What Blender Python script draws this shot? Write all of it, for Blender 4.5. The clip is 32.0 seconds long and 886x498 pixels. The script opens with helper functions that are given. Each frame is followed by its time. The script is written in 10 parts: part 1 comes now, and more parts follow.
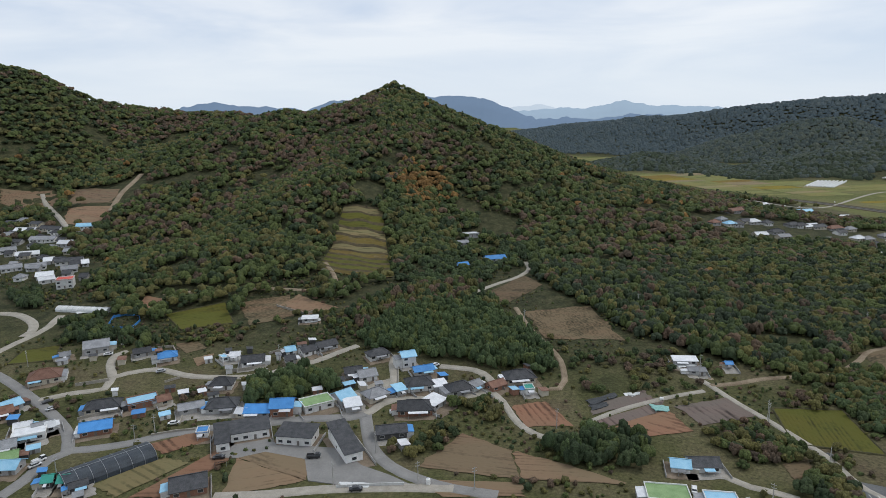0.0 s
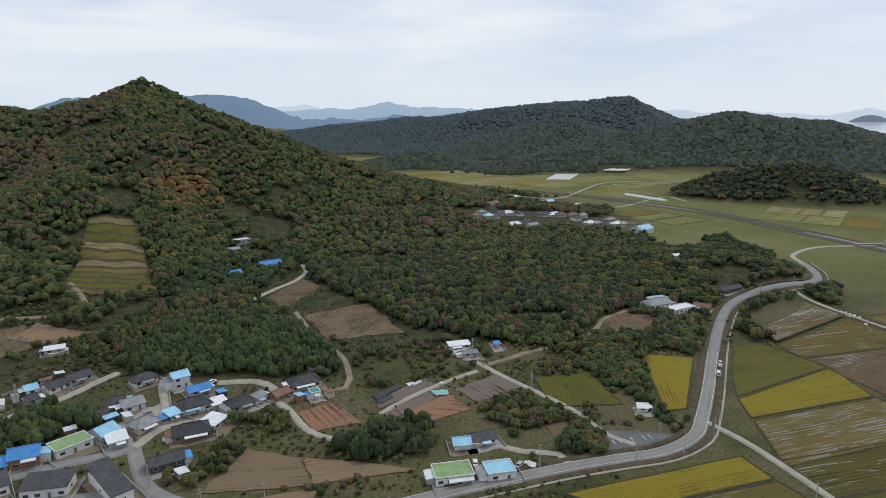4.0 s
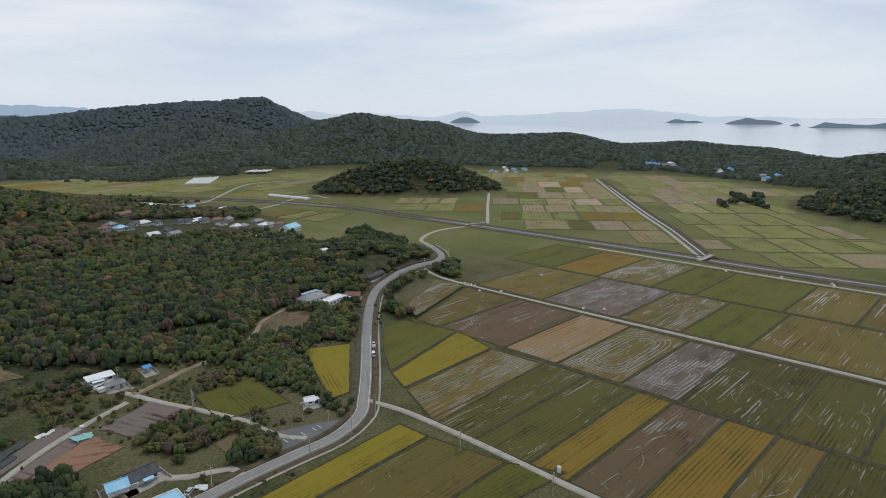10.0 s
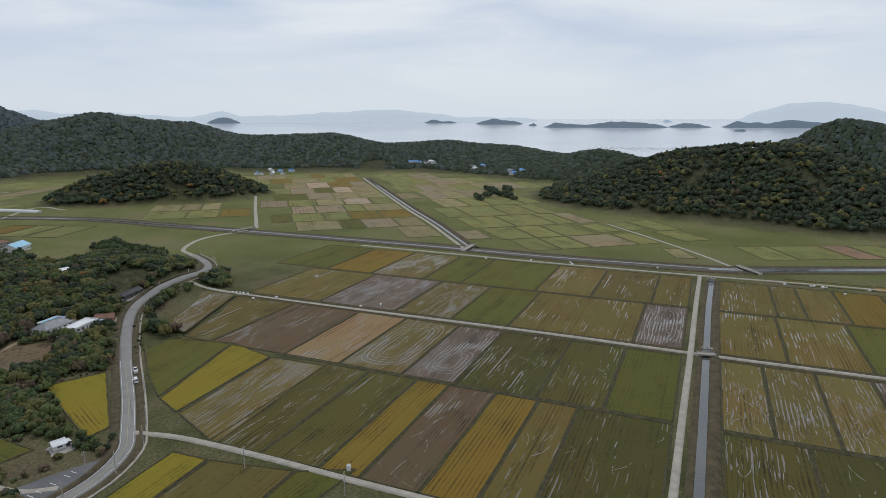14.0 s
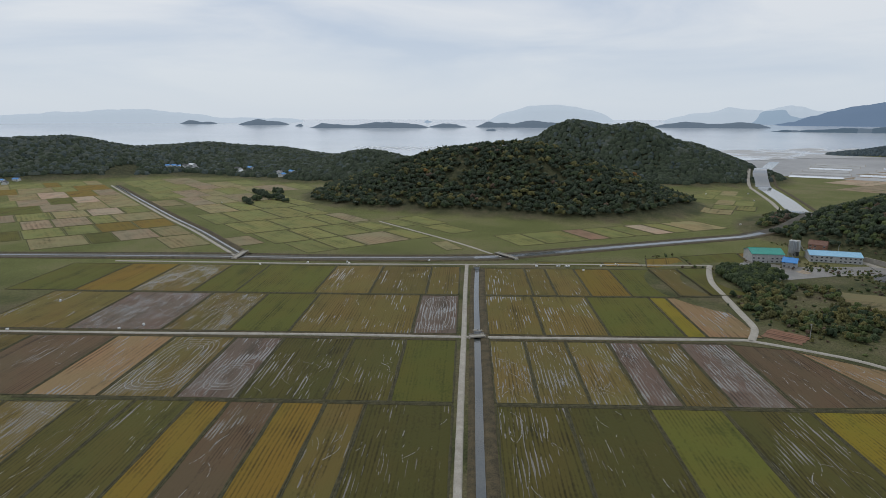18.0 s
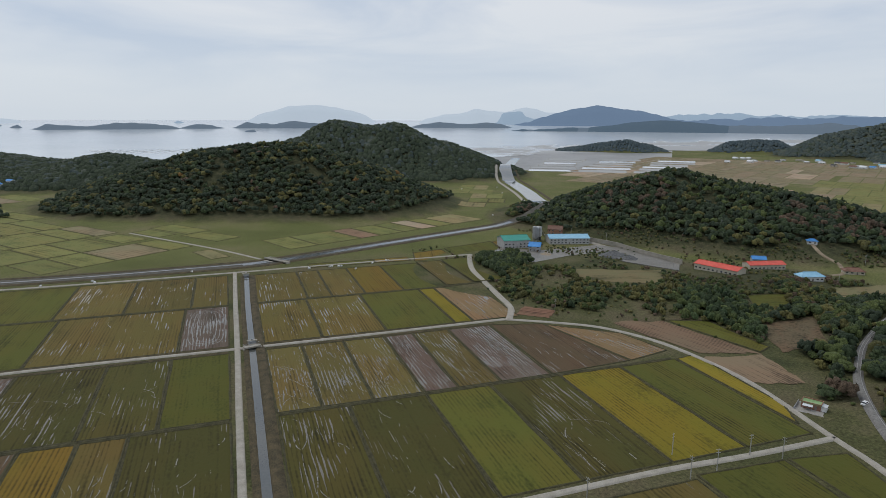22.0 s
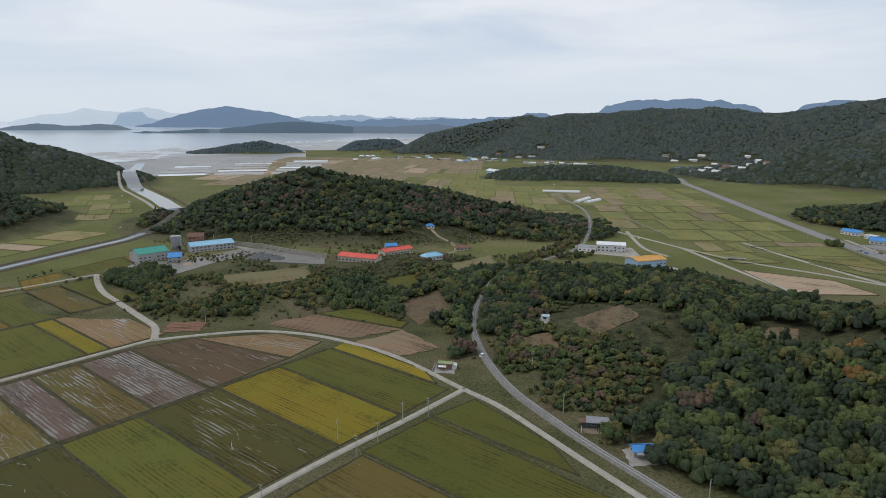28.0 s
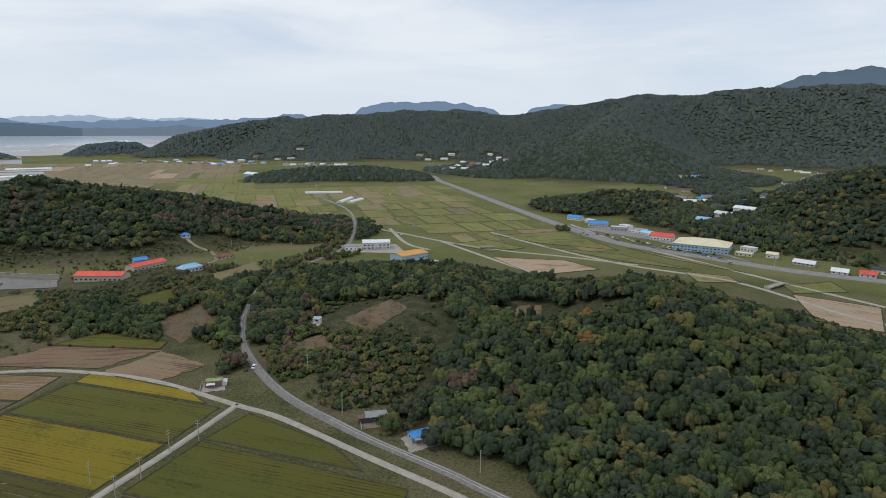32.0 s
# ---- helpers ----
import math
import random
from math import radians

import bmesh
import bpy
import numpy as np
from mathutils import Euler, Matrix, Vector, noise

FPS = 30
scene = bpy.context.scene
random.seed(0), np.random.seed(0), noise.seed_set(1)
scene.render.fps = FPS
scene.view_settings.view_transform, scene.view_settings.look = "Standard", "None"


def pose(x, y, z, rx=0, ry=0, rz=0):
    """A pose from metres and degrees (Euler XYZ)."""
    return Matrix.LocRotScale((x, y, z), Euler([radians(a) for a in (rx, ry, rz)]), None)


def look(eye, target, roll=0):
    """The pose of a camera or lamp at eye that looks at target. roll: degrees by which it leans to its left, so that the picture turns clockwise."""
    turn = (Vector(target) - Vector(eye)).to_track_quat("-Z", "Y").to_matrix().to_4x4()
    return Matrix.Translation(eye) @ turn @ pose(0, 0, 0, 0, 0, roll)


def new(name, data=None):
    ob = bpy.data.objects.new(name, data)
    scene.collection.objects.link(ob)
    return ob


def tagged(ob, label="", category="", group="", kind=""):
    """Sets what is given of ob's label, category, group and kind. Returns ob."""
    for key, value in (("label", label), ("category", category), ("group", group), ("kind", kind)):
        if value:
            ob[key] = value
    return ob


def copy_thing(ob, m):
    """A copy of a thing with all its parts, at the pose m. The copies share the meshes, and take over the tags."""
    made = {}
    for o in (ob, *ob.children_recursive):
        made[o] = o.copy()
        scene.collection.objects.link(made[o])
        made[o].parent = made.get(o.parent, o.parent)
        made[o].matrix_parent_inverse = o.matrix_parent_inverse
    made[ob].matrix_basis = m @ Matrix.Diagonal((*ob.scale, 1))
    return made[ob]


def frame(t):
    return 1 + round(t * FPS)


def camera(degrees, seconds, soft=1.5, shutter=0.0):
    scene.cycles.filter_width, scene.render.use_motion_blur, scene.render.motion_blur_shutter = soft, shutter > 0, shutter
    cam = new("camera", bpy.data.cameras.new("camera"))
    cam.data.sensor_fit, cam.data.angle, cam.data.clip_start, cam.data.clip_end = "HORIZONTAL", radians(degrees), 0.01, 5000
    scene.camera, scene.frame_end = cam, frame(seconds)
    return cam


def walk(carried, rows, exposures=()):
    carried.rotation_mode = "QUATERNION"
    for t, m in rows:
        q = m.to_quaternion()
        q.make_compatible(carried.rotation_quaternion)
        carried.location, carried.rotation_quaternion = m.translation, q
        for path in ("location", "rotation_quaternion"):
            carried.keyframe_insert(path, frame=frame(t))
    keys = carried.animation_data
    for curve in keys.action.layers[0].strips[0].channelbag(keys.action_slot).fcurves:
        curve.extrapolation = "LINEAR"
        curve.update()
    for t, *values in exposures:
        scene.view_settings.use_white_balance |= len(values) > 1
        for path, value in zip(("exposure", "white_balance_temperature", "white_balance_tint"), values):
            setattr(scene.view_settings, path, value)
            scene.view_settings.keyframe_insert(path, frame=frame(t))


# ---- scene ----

# ---- camera: it hovers in one place and turns to the right ----
EYE = 125.0
cam = camera(70.53, 32.0, soft=0.5)
TURN = [(0, 0.0, -11.68, 0.75), (2, -10.24, -11.77, 0.64), (4, -20.65, -11.85, 0.53), (6, -31.05, -11.91, 0.43),
        (8, -41.59, -11.96, 0.34), (10, -52.41, -11.99, 0.24), (12, -63.0, -12.01, 0.16), (14, -73.31, -12.01, 0.08),
        (16, -83.66, -12.0, 0.0), (18, -93.98, -11.97, -0.07), (20, -104.51, -11.93, -0.13), (22, -115.08, -11.88, -0.19),
        (24, -125.88, -11.81, -0.25), (26, -136.5, -11.72, -0.3), (28, -147.21, -11.63, -0.34), (30, -157.96, -11.51, -0.38),
        (32, -168.69, -11.39, -0.41)]
walk(cam, [(t, pose(0, 0, EYE, 90 + pitch, roll, yaw)) for t, yaw, pitch, roll in TURN],
     [(0, 0.1), (9, 0.0), (14.0, -0.09), (20.0, -0.19), (26.0, -0.08), (32, 0.04)])

# ---- world and sun: a bright overcast afternoon ----
world = bpy.data.worlds.new("overcast_sky")
scene.world = world
world.use_nodes = True
wn, wl = world.node_tree.nodes, world.node_tree.links
wn.clear()
sky = wn.new("ShaderNodeTexSky")
sky.sky_type = "NISHITA"
sky.sun_disc = False
sky.sun_elevation, sky.sun_rotation = radians(48), radians(70)
w_co = wn.new("ShaderNodeTexCoord")
w_sep = wn.new("ShaderNodeSeparateXYZ")
wl.new(w_co.outputs["Generated"], w_sep.inputs[0])
w_map = wn.new("ShaderNodeMapping")
w_map.inputs["Scale"].default_value = (1.0, 1.0, 5.5)
w_map.inputs["Rotation"].default_value = (radians(6), radians(-4), 0)
wl.new(w_co.outputs["Generated"], w_map.inputs[0])
w_noise = wn.new("ShaderNodeTexNoise")
w_noise.inputs["Scale"].default_value, w_noise.inputs["Detail"].default_value = 2.3, 5.0
w_noise.inputs["Roughness"].default_value, w_noise.inputs["Distortion"].default_value = 0.52, 0.5
wl.new(w_map.outputs[0], w_noise.inputs["Vector"])
w_ramp = wn.new("ShaderNodeValToRGB")
w_ramp.color_ramp.elements[0].position, w_ramp.color_ramp.elements[0].color = 0.34, (0.545, 0.645, 0.80, 1)
w_ramp.color_ramp.elements[1].position, w_ramp.color_ramp.elements[1].color = 0.62, (0.825, 0.865, 0.92, 1)
wl.new(w_noise.outputs["Fac"], w_ramp.inputs[0])
w_low = wn.new("ShaderNodeMapRange")
w_low.inputs["From Min"].default_value, w_low.inputs["From Max"].default_value = 0.0, 0.16
wl.new(w_sep.outputs["Z"], w_low.inputs["Value"])
w_haze = wn.new("ShaderNodeMixRGB")
w_haze.inputs[1].default_value = (0.70, 0.78, 0.87, 1)
wl.new(w_low.outputs[0], w_haze.inputs[0])
wl.new(w_ramp.outputs[0], w_haze.inputs[2])
w_dim = wn.new("ShaderNodeMixRGB")
w_dim.blend_type = "MULTIPLY"
w_dim.inputs[0].default_value, w_dim.inputs[2].default_value = 1.0, (0.08, 0.08, 0.08, 1)
wl.new(sky.outputs[0], w_dim.inputs[1])
w_mix = wn.new("ShaderNodeMixRGB")
w_mix.inputs[0].default_value = 0.93
wl.new(w_dim.outputs[0], w_mix.inputs[1])
wl.new(w_haze.outputs[0], w_mix.inputs[2])
w_bg = wn.new("ShaderNodeBackground")
w_bg.inputs["Strength"].default_value = 1.0
wl.new(w_mix.outputs[0], w_bg.inputs[0])
w_out = wn.new("ShaderNodeOutputWorld")
wl.new(w_bg.outputs[0], w_out.inputs[0])

sun = new("sun", bpy.data.lights.new("sun", "SUN"))
sun.data.energy, sun.data.angle, sun.data.color = 1.1, radians(14), (1.0, 0.96, 0.9)
sun.matrix_world = look((0, 0, 300), (-0.62 * 300, -0.22 * 300, 0))


# ---- materials ----
def rgb(r, g, b):
    return (r, g, b, 1.0)


def surface(name, a, b, scale=0.3, rough=0.85, fine=6.0, bump=0.3, metal=0.0, spread=0.0, specular=0.3, stretch=(1, 1, 1), local=False, contrast=(0.35, 0.65)):
    """A matt surface that drifts between two colours, with fine grain and relief. spread: how far single pieces differ."""
    m = bpy.data.materials.new(name)
    m.use_nodes = True
    n, l = m.node_tree.nodes, m.node_tree.links
    bsdf = n["Principled BSDF"]
    if local:
        co = n.new("ShaderNodeTexCoord").outputs["Object"]
    else:
        co = n.new("ShaderNodeNewGeometry").outputs["Position"]
    mp = n.new("ShaderNodeMapping")
    mp.inputs["Scale"].default_value = stretch
    l.new(co, mp.inputs[0])
    big = n.new("ShaderNodeTexNoise")
    big.inputs["Scale"].default_value, big.inputs["Detail"].default_value = scale, 4.0
    l.new(mp.outputs[0], big.inputs["Vector"])
    small = n.new("ShaderNodeTexNoise")
    small.inputs["Scale"].default_value, small.inputs["Detail"].default_value = scale * fine, 3.0
    l.new(mp.outputs[0], small.inputs["Vector"])
    add = n.new("ShaderNodeMath")
    add.operation = "MULTIPLY_ADD"
    add.inputs[1].default_value = 0.45
    l.new(small.outputs["Fac"], add.inputs[0])
    half = n.new("ShaderNodeMath")
    half.operation = "MULTIPLY"
    half.inputs[1].default_value = 0.55
    l.new(big.outputs["Fac"], half.inputs[0])
    l.new(half.outputs[0], add.inputs[2])
    ramp = n.new("ShaderNodeValToRGB")
    ramp.color_ramp.elements[0].position, ramp.color_ramp.elements[0].color = contrast[0], rgb(*a)
    ramp.color_ramp.elements[1].position, ramp.color_ramp.elements[1].color = contrast[1], rgb(*b)
    l.new(add.outputs[0], ramp.inputs[0])
    colour = ramp.outputs[0]
    if spread:
        info = n.new("ShaderNodeObjectInfo")
        rng = n.new("ShaderNodeMapRange")
        rng.inputs["To Min"].default_value, rng.inputs["To Max"].default_value = 1 - spread, 1 + spread
        l.new(info.outputs["Random"], rng.inputs["Value"])
        hsv = n.new("ShaderNodeHueSaturation")
        l.new(rng.outputs[0], hsv.inputs["Value"])
        l.new(colour, hsv.inputs["Color"])
        colour = hsv.outputs[0]
    l.new(colour, bsdf.inputs["Base Color"])
    bsdf.inputs["Roughness"].default_value, bsdf.inputs["Metallic"].default_value = rough, metal
    bsdf.inputs["Specular IOR Level"].default_value = specular
    if bump:
        bp = n.new("ShaderNodeBump")
        bp.inputs["Strength"].default_value, bp.inputs["Distance"].default_value = bump, 0.3
        l.new(small.outputs["Fac"], bp.inputs["Height"])
        l.new(bp.outputs[0], bsdf.inputs["Normal"])
    return m


def foliage(name, a, b):
    """Leaves: the colour goes by the tree and by the single lobe, mottled by sprays of leaves, with a leafy relief."""
    m = bpy.data.materials.new(name)
    m.use_nodes = True
    n, l = m.node_tree.nodes, m.node_tree.links
    bsdf = n["Principled BSDF"]
    tint = n.new("ShaderNodeAttribute")
    tint.attribute_name = "tint"
    geo = n.new("ShaderNodeNewGeometry")
    mix = n.new("ShaderNodeMath")
    mix.operation = "MULTIPLY_ADD"
    mix.inputs[1].default_value = 0.26
    l.new(geo.outputs["Random Per Island"], mix.inputs[0])
    part_of = n.new("ShaderNodeMath")
    part_of.operation = "MULTIPLY"
    part_of.inputs[1].default_value = 0.74
    l.new(tint.outputs["Fac"], part_of.inputs[0])
    l.new(part_of.outputs[0], mix.inputs[2])
    ramp = n.new("ShaderNodeValToRGB")
    ramp.color_ramp.elements[0].color, ramp.color_ramp.elements[1].color = rgb(*a), rgb(*b)
    l.new(mix.outputs[0], ramp.inputs[0])
    spray = n.new("ShaderNodeTexNoise")
    spray.inputs["Scale"].default_value, spray.inputs["Detail"].default_value, spray.inputs["Roughness"].default_value = 1.9, 5.0, 0.75
    l.new(geo.outputs["Position"], spray.inputs["Vector"])
    value = n.new("ShaderNodeMapRange")
    value.inputs["From Min"].default_value, value.inputs["From Max"].default_value = 0.3, 0.7
    value.inputs["To Min"].default_value, value.inputs["To Max"].default_value = 0.20, 1.85
    l.new(spray.outputs["Fac"], value.inputs["Value"])
    hsv = n.new("ShaderNodeHueSaturation")
    l.new(value.outputs[0], hsv.inputs["Value"])
    l.new(ramp.outputs[0], hsv.inputs["Color"])
    l.new(hsv.outputs[0], bsdf.inputs["Base Color"])
    bp = n.new("ShaderNodeBump")
    bp.inputs["Strength"].default_value, bp.inputs["Distance"].default_value = 0.7, 0.6
    l.new(spray.outputs["Fac"], bp.inputs["Height"])
    l.new(bp.outputs[0], bsdf.inputs["Normal"])
    bsdf.inputs["Roughness"].default_value, bsdf.inputs["Specular IOR Level"].default_value = 0.75, 0.12
    return m


def paddy_mat(name, a, b, stripe=1.0, lines=1.0, wet=0.0, wet_scale=1.0, earth=(0.10, 0.085, 0.06)):
    """A paddy field: rows along its own x axis, and wet streaks with standing water where wet is above 0."""
    m = bpy.data.materials.new(name)
    m.use_nodes = True
    n, l = m.node_tree.nodes, m.node_tree.links
    bsdf = n["Principled BSDF"]
    co = n.new("ShaderNodeTexCoord").outputs["Object"]
    info = n.new("ShaderNodeObjectInfo")
    shift = n.new("ShaderNodeVectorMath")
    shift.operation = "MULTIPLY_ADD"
    l.new(info.outputs["Random"], shift.inputs[0])
    shift.inputs[1].default_value = (900, 700, 0)
    l.new(co, shift.inputs[2])

    def noise_of(sx, sy, detail, distort=0.0):
        mp = n.new("ShaderNodeMapping")
        mp.inputs["Scale"].default_value = (sx, sy, 1)
        l.new(shift.outputs[0], mp.inputs[0])
        tex = n.new("ShaderNodeTexNoise")
        tex.inputs["Scale"].default_value, tex.inputs["Detail"].default_value, tex.inputs["Distortion"].default_value = 1.0, detail, distort
        l.new(mp.outputs[0], tex.inputs["Vector"])
        return tex.outputs["Fac"]

    def math_of(op, x, y):
        node = n.new("ShaderNodeMath")
        node.operation = op
        for i, v in enumerate((x, y)):
            if isinstance(v, float):
                node.inputs[i].default_value = v
            else:
                l.new(v, node.inputs[i])
        return node.outputs[0]

    wide = noise_of(0.012, 0.14 * lines, 3.0, 0.2)
    row = noise_of(0.008, 0.62 * lines, 2.0, 0.05)
    blot = noise_of(0.05, 0.06, 4.0)
    speck = noise_of(0.5, 0.8, 4.0)
    sep = n.new("ShaderNodeSeparateXYZ")
    l.new(shift.outputs[0], sep.inputs[0])
    bend = math_of("MULTIPLY", noise_of(0.02, 0.05, 2.0), 5.0)
    patch = n.new("ShaderNodeMapRange")
    patch.inputs["From Min"].default_value, patch.inputs["From Max"].default_value = 0.40, 0.64
    l.new(noise_of(0.016, 0.030, 5.0, 0.6), patch.inputs["Value"])
    fade = patch.outputs[0]
    ridge = math_of("SINE", math_of("ADD", math_of("MULTIPLY", sep.outputs["Y"], 3.6 * lines), bend), 0.0)
    ridge = math_of("MULTIPLY", math_of("MULTIPLY", ridge, fade), 0.13 * stripe)
    mixf = math_of("ADD", math_of("ADD", ridge, math_of("MULTIPLY", math_of("ADD", wide, row), 0.36 * stripe)), math_of("ADD", math_of("MULTIPLY", blot, 0.5 - 0.2 * stripe), math_of("MULTIPLY", speck, 0.5 - 0.38 * stripe + 0.1)))
    ramp = n.new("ShaderNodeValToRGB")
    ramp.color_ramp.elements[0].position, ramp.color_ramp.elements[0].color = 0.42, rgb(*(0.72 * v for v in a))
    ramp.color_ramp.elements[1].position, ramp.color_ramp.elements[1].color = 0.60, rgb(*(1.12 * v for v in b))
    l.new(mixf, ramp.inputs[0])
    hsv = n.new("ShaderNodeHueSaturation")
    rng = n.new("ShaderNodeMapRange")
    rng.inputs["To Min"].default_value, rng.inputs["To Max"].default_value = 0.86, 1.14
    l.new(info.outputs["Random"], rng.inputs["Value"])
    l.new(rng.outputs[0], hsv.inputs["Value"])
    l.new(ramp.outputs[0], hsv.inputs["Color"])
    stubble = n.new("ShaderNodeMixRGB")
    stubble.blend_type = "MULTIPLY"
    stubble.inputs[2].default_value = (1.13, 0.97, 0.98, 1)
    l.new(fade, stubble.inputs[0])
    l.new(hsv.outputs[0], stubble.inputs[1])
    colour = stubble.outputs[0]
    bsdf.inputs["Specular IOR Level"].default_value = 0.2
    bp = n.new("ShaderNodeBump")
    bp.inputs["Strength"].default_value, bp.inputs["Distance"].default_value = 0.5, 0.4
    l.new(math_of("ADD", math_of("ADD", ridge, row), speck), bp.inputs["Height"])
    if wet:
        streak = noise_of(0.045 * wet_scale, 0.75 * wet_scale, 5.0, 0.9)
        pool = noise_of(0.022 * wet_scale, 0.035 * wet_scale, 4.0, 0.8)
        furrow = math_of("SINE", math_of("ADD", math_of("MULTIPLY", sep.outputs["Y"], 3.6 * lines), math_of("ADD", bend, 2.6)), 0.0)
        field = math_of("ADD", math_of("MULTIPLY", streak, 0.52), math_of("ADD", math_of("MULTIPLY", pool, 0.48), math_of("MULTIPLY", furrow, 0.075)))
        wr = n.new("ShaderNodeMapRange")
        wr.inputs["From Min"].default_value, wr.inputs["From Max"].default_value = 0.64 - 0.125 * wet, 0.665 - 0.125 * wet
        l.new(field, wr.inputs["Value"])
        damp = n.new("ShaderNodeMixRGB")
        damp.inputs[2].default_value = rgb(*earth)
        l.new(wr.outputs[0], damp.inputs[0])
        l.new(colour, damp.inputs[1])
        colour = damp.outputs[0]
        gloss = n.new("ShaderNodeMapRange")
        gloss.inputs["To Min"].default_value, gloss.inputs["To Max"].default_value = 0.9, 0.12
        l.new(wr.outputs[0], gloss.inputs["Value"])
        l.new(gloss.outputs[0], bsdf.inputs["Roughness"])
        spec = n.new("ShaderNodeMapRange")
        spec.inputs["To Min"].default_value, spec.inputs["To Max"].default_value = 0.2, 1.0
        l.new(wr.outputs[0], spec.inputs["Value"])
        l.new(spec.outputs[0], bsdf.inputs["Specular IOR Level"])
        calm = n.new("ShaderNodeMapRange")
        calm.inputs["To Min"].default_value, calm.inputs["To Max"].default_value = 0.5, 0.03
        l.new(wr.outputs[0], calm.inputs["Value"])
        l.new(calm.outputs[0], bp.inputs["Strength"])
    else:
        bsdf.inputs["Roughness"].default_value = 0.9
    l.new(bp.outputs[0], bsdf.inputs["Normal"])
    l.new(colour, bsdf.inputs["Base Color"])
    return m


PADDY = {
    "G": (paddy_mat("paddy_green", (0.040, 0.044, 0.008), (0.076, 0.080, 0.013), 0.8, 1.0, 0.0), "green regrowth on a harvested rice paddy"),
    "D": (paddy_mat("paddy_dark", (0.031, 0.031, 0.008), (0.060, 0.057, 0.013), 0.9, 1.0, 0.12), "dark green wet stubble on a harvested rice paddy"),
    "O": (paddy_mat("paddy_olive", (0.055, 0.046, 0.012), (0.099, 0.080, 0.021), 0.9, 1.0, 0.1), "olive stubble on a harvested rice paddy"),
    "Y": (paddy_mat("paddy_yellow", (0.068, 0.050, 0.009), (0.134, 0.096, 0.014), 1.0, 1.0, 0.0), "ripe golden yellow rice paddy in rows"),
    "L": (paddy_mat("paddy_lime", (0.084, 0.080, 0.010), (0.159, 0.132, 0.012), 0.8, 1.0, 0.0), "yellow green unharvested rice paddy"),
    "B": (paddy_mat("paddy_brown", (0.047, 0.034, 0.020), (0.082, 0.059, 0.032), 0.9, 1.2, 0.1), "dark brown harvested rice paddy"),
    "T": (paddy_mat("paddy_tan", (0.073, 0.055, 0.027), (0.170, 0.118, 0.058), 1.0, 0.7, 0.15), "tan stubble rows on a harvested rice paddy"),
    "W": (paddy_mat("paddy_wet", (0.047, 0.039, 0.027), (0.096, 0.075, 0.056), 0.9, 1.0, 0.60, 1.7), "muddy harvested rice paddy with standing water in the ruts"),
    "V": (paddy_mat("paddy_ruts", (0.050, 0.043, 0.012), (0.100, 0.081, 0.024), 0.9, 1.0, 0.5, 1.6), "green rice stubble with wet wheel ruts"),
    "P": (paddy_mat("paddy_pale", (0.126, 0.087, 0.052), (0.186, 0.128, 0.079), 0.6, 1.0, 0.0), "pale dry harvested rice paddy"),
}
M_CONCRETE = surface("concrete_track", (0.25, 0.23, 0.19), (0.38, 0.35, 0.30), 0.25, 0.85, 9)
M_ASPHALT = surface("asphalt_worn", (0.17, 0.166, 0.16), (0.245, 0.238, 0.226), 0.15, 0.8, 14, 0.15)
M_ASPHALT_D = surface("asphalt_dark", (0.085, 0.088, 0.092), (0.13, 0.13, 0.132), 0.15, 0.8, 14, 0.15)
M_DIRT = surface("dirt_track", (0.16, 0.12, 0.08), (0.30, 0.24, 0.17), 0.2, 0.95, 9)
M_PAINT = surface("road_paint", (0.55, 0.55, 0.53), (0.75, 0.75, 0.72), 1.0, 0.7)
M_BANK = surface("bank_grass", (0.036, 0.031, 0.017), (0.108, 0.084, 0.046), 0.25, 0.95, 8, 0.8)
M_BUND = surface("bund_grass", (0.028, 0.028, 0.013), (0.085, 0.075, 0.036), 0.4, 0.95, 8, 0.6)
M_BUND_DRY = surface("bund_dry_grass", (0.062, 0.064, 0.024), (0.118, 0.108, 0.048), 0.4, 0.95, 8, 0.6)
M_WATER = surface("ditch_water", (0.045, 0.05, 0.05), (0.07, 0.075, 0.07), 0.05, 0.08, 20, 0.02, specular=1.0)
M_MUD = surface("grey_mud", (0.10, 0.09, 0.075), (0.19, 0.175, 0.15), 0.12, 0.45, 9, 0.4, specular=0.6)
LEAF = [foliage("leaves_dark_pine", (0.021, 0.033, 0.017), (0.056, 0.075, 0.034)),
        foliage("leaves_green", (0.034, 0.049, 0.019), (0.088, 0.108, 0.036)),
        foliage("leaves_olive", (0.056, 0.057, 0.023), (0.126, 0.114, 0.040)),
        foliage("leaves_russet", (0.062, 0.050, 0.036), (0.126, 0.084, 0.056)),
        foliage("leaves_orange", (0.118, 0.067, 0.025), (0.224, 0.129, 0.045)),
        # leaves of far woods: haze painted in as a paler, bluer colour
        foliage("leaves_hazed_pine", (0.040, 0.055, 0.051), (0.064, 0.081, 0.073)),
        foliage("leaves_hazed_grey_green", (0.052, 0.064, 0.052), (0.080, 0.092, 0.070)),
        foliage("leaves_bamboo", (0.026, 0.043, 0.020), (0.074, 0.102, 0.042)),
        # the farthest woods, with still more blue haze in the colour
        foliage("leaves_blue_haze_pine", (0.048, 0.068, 0.077), (0.068, 0.091, 0.098)),
        foliage("leaves_blue_haze_grey", (0.053, 0.072, 0.076), (0.076, 0.095, 0.095)),
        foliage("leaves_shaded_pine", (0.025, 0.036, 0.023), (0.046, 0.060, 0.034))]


# ---- terrain ----
def smooth(e0, e1, v):
    s = np.clip((v - e0) / (e1 - e0), 0, 1)
    return s * s * (3 - 2 * s)


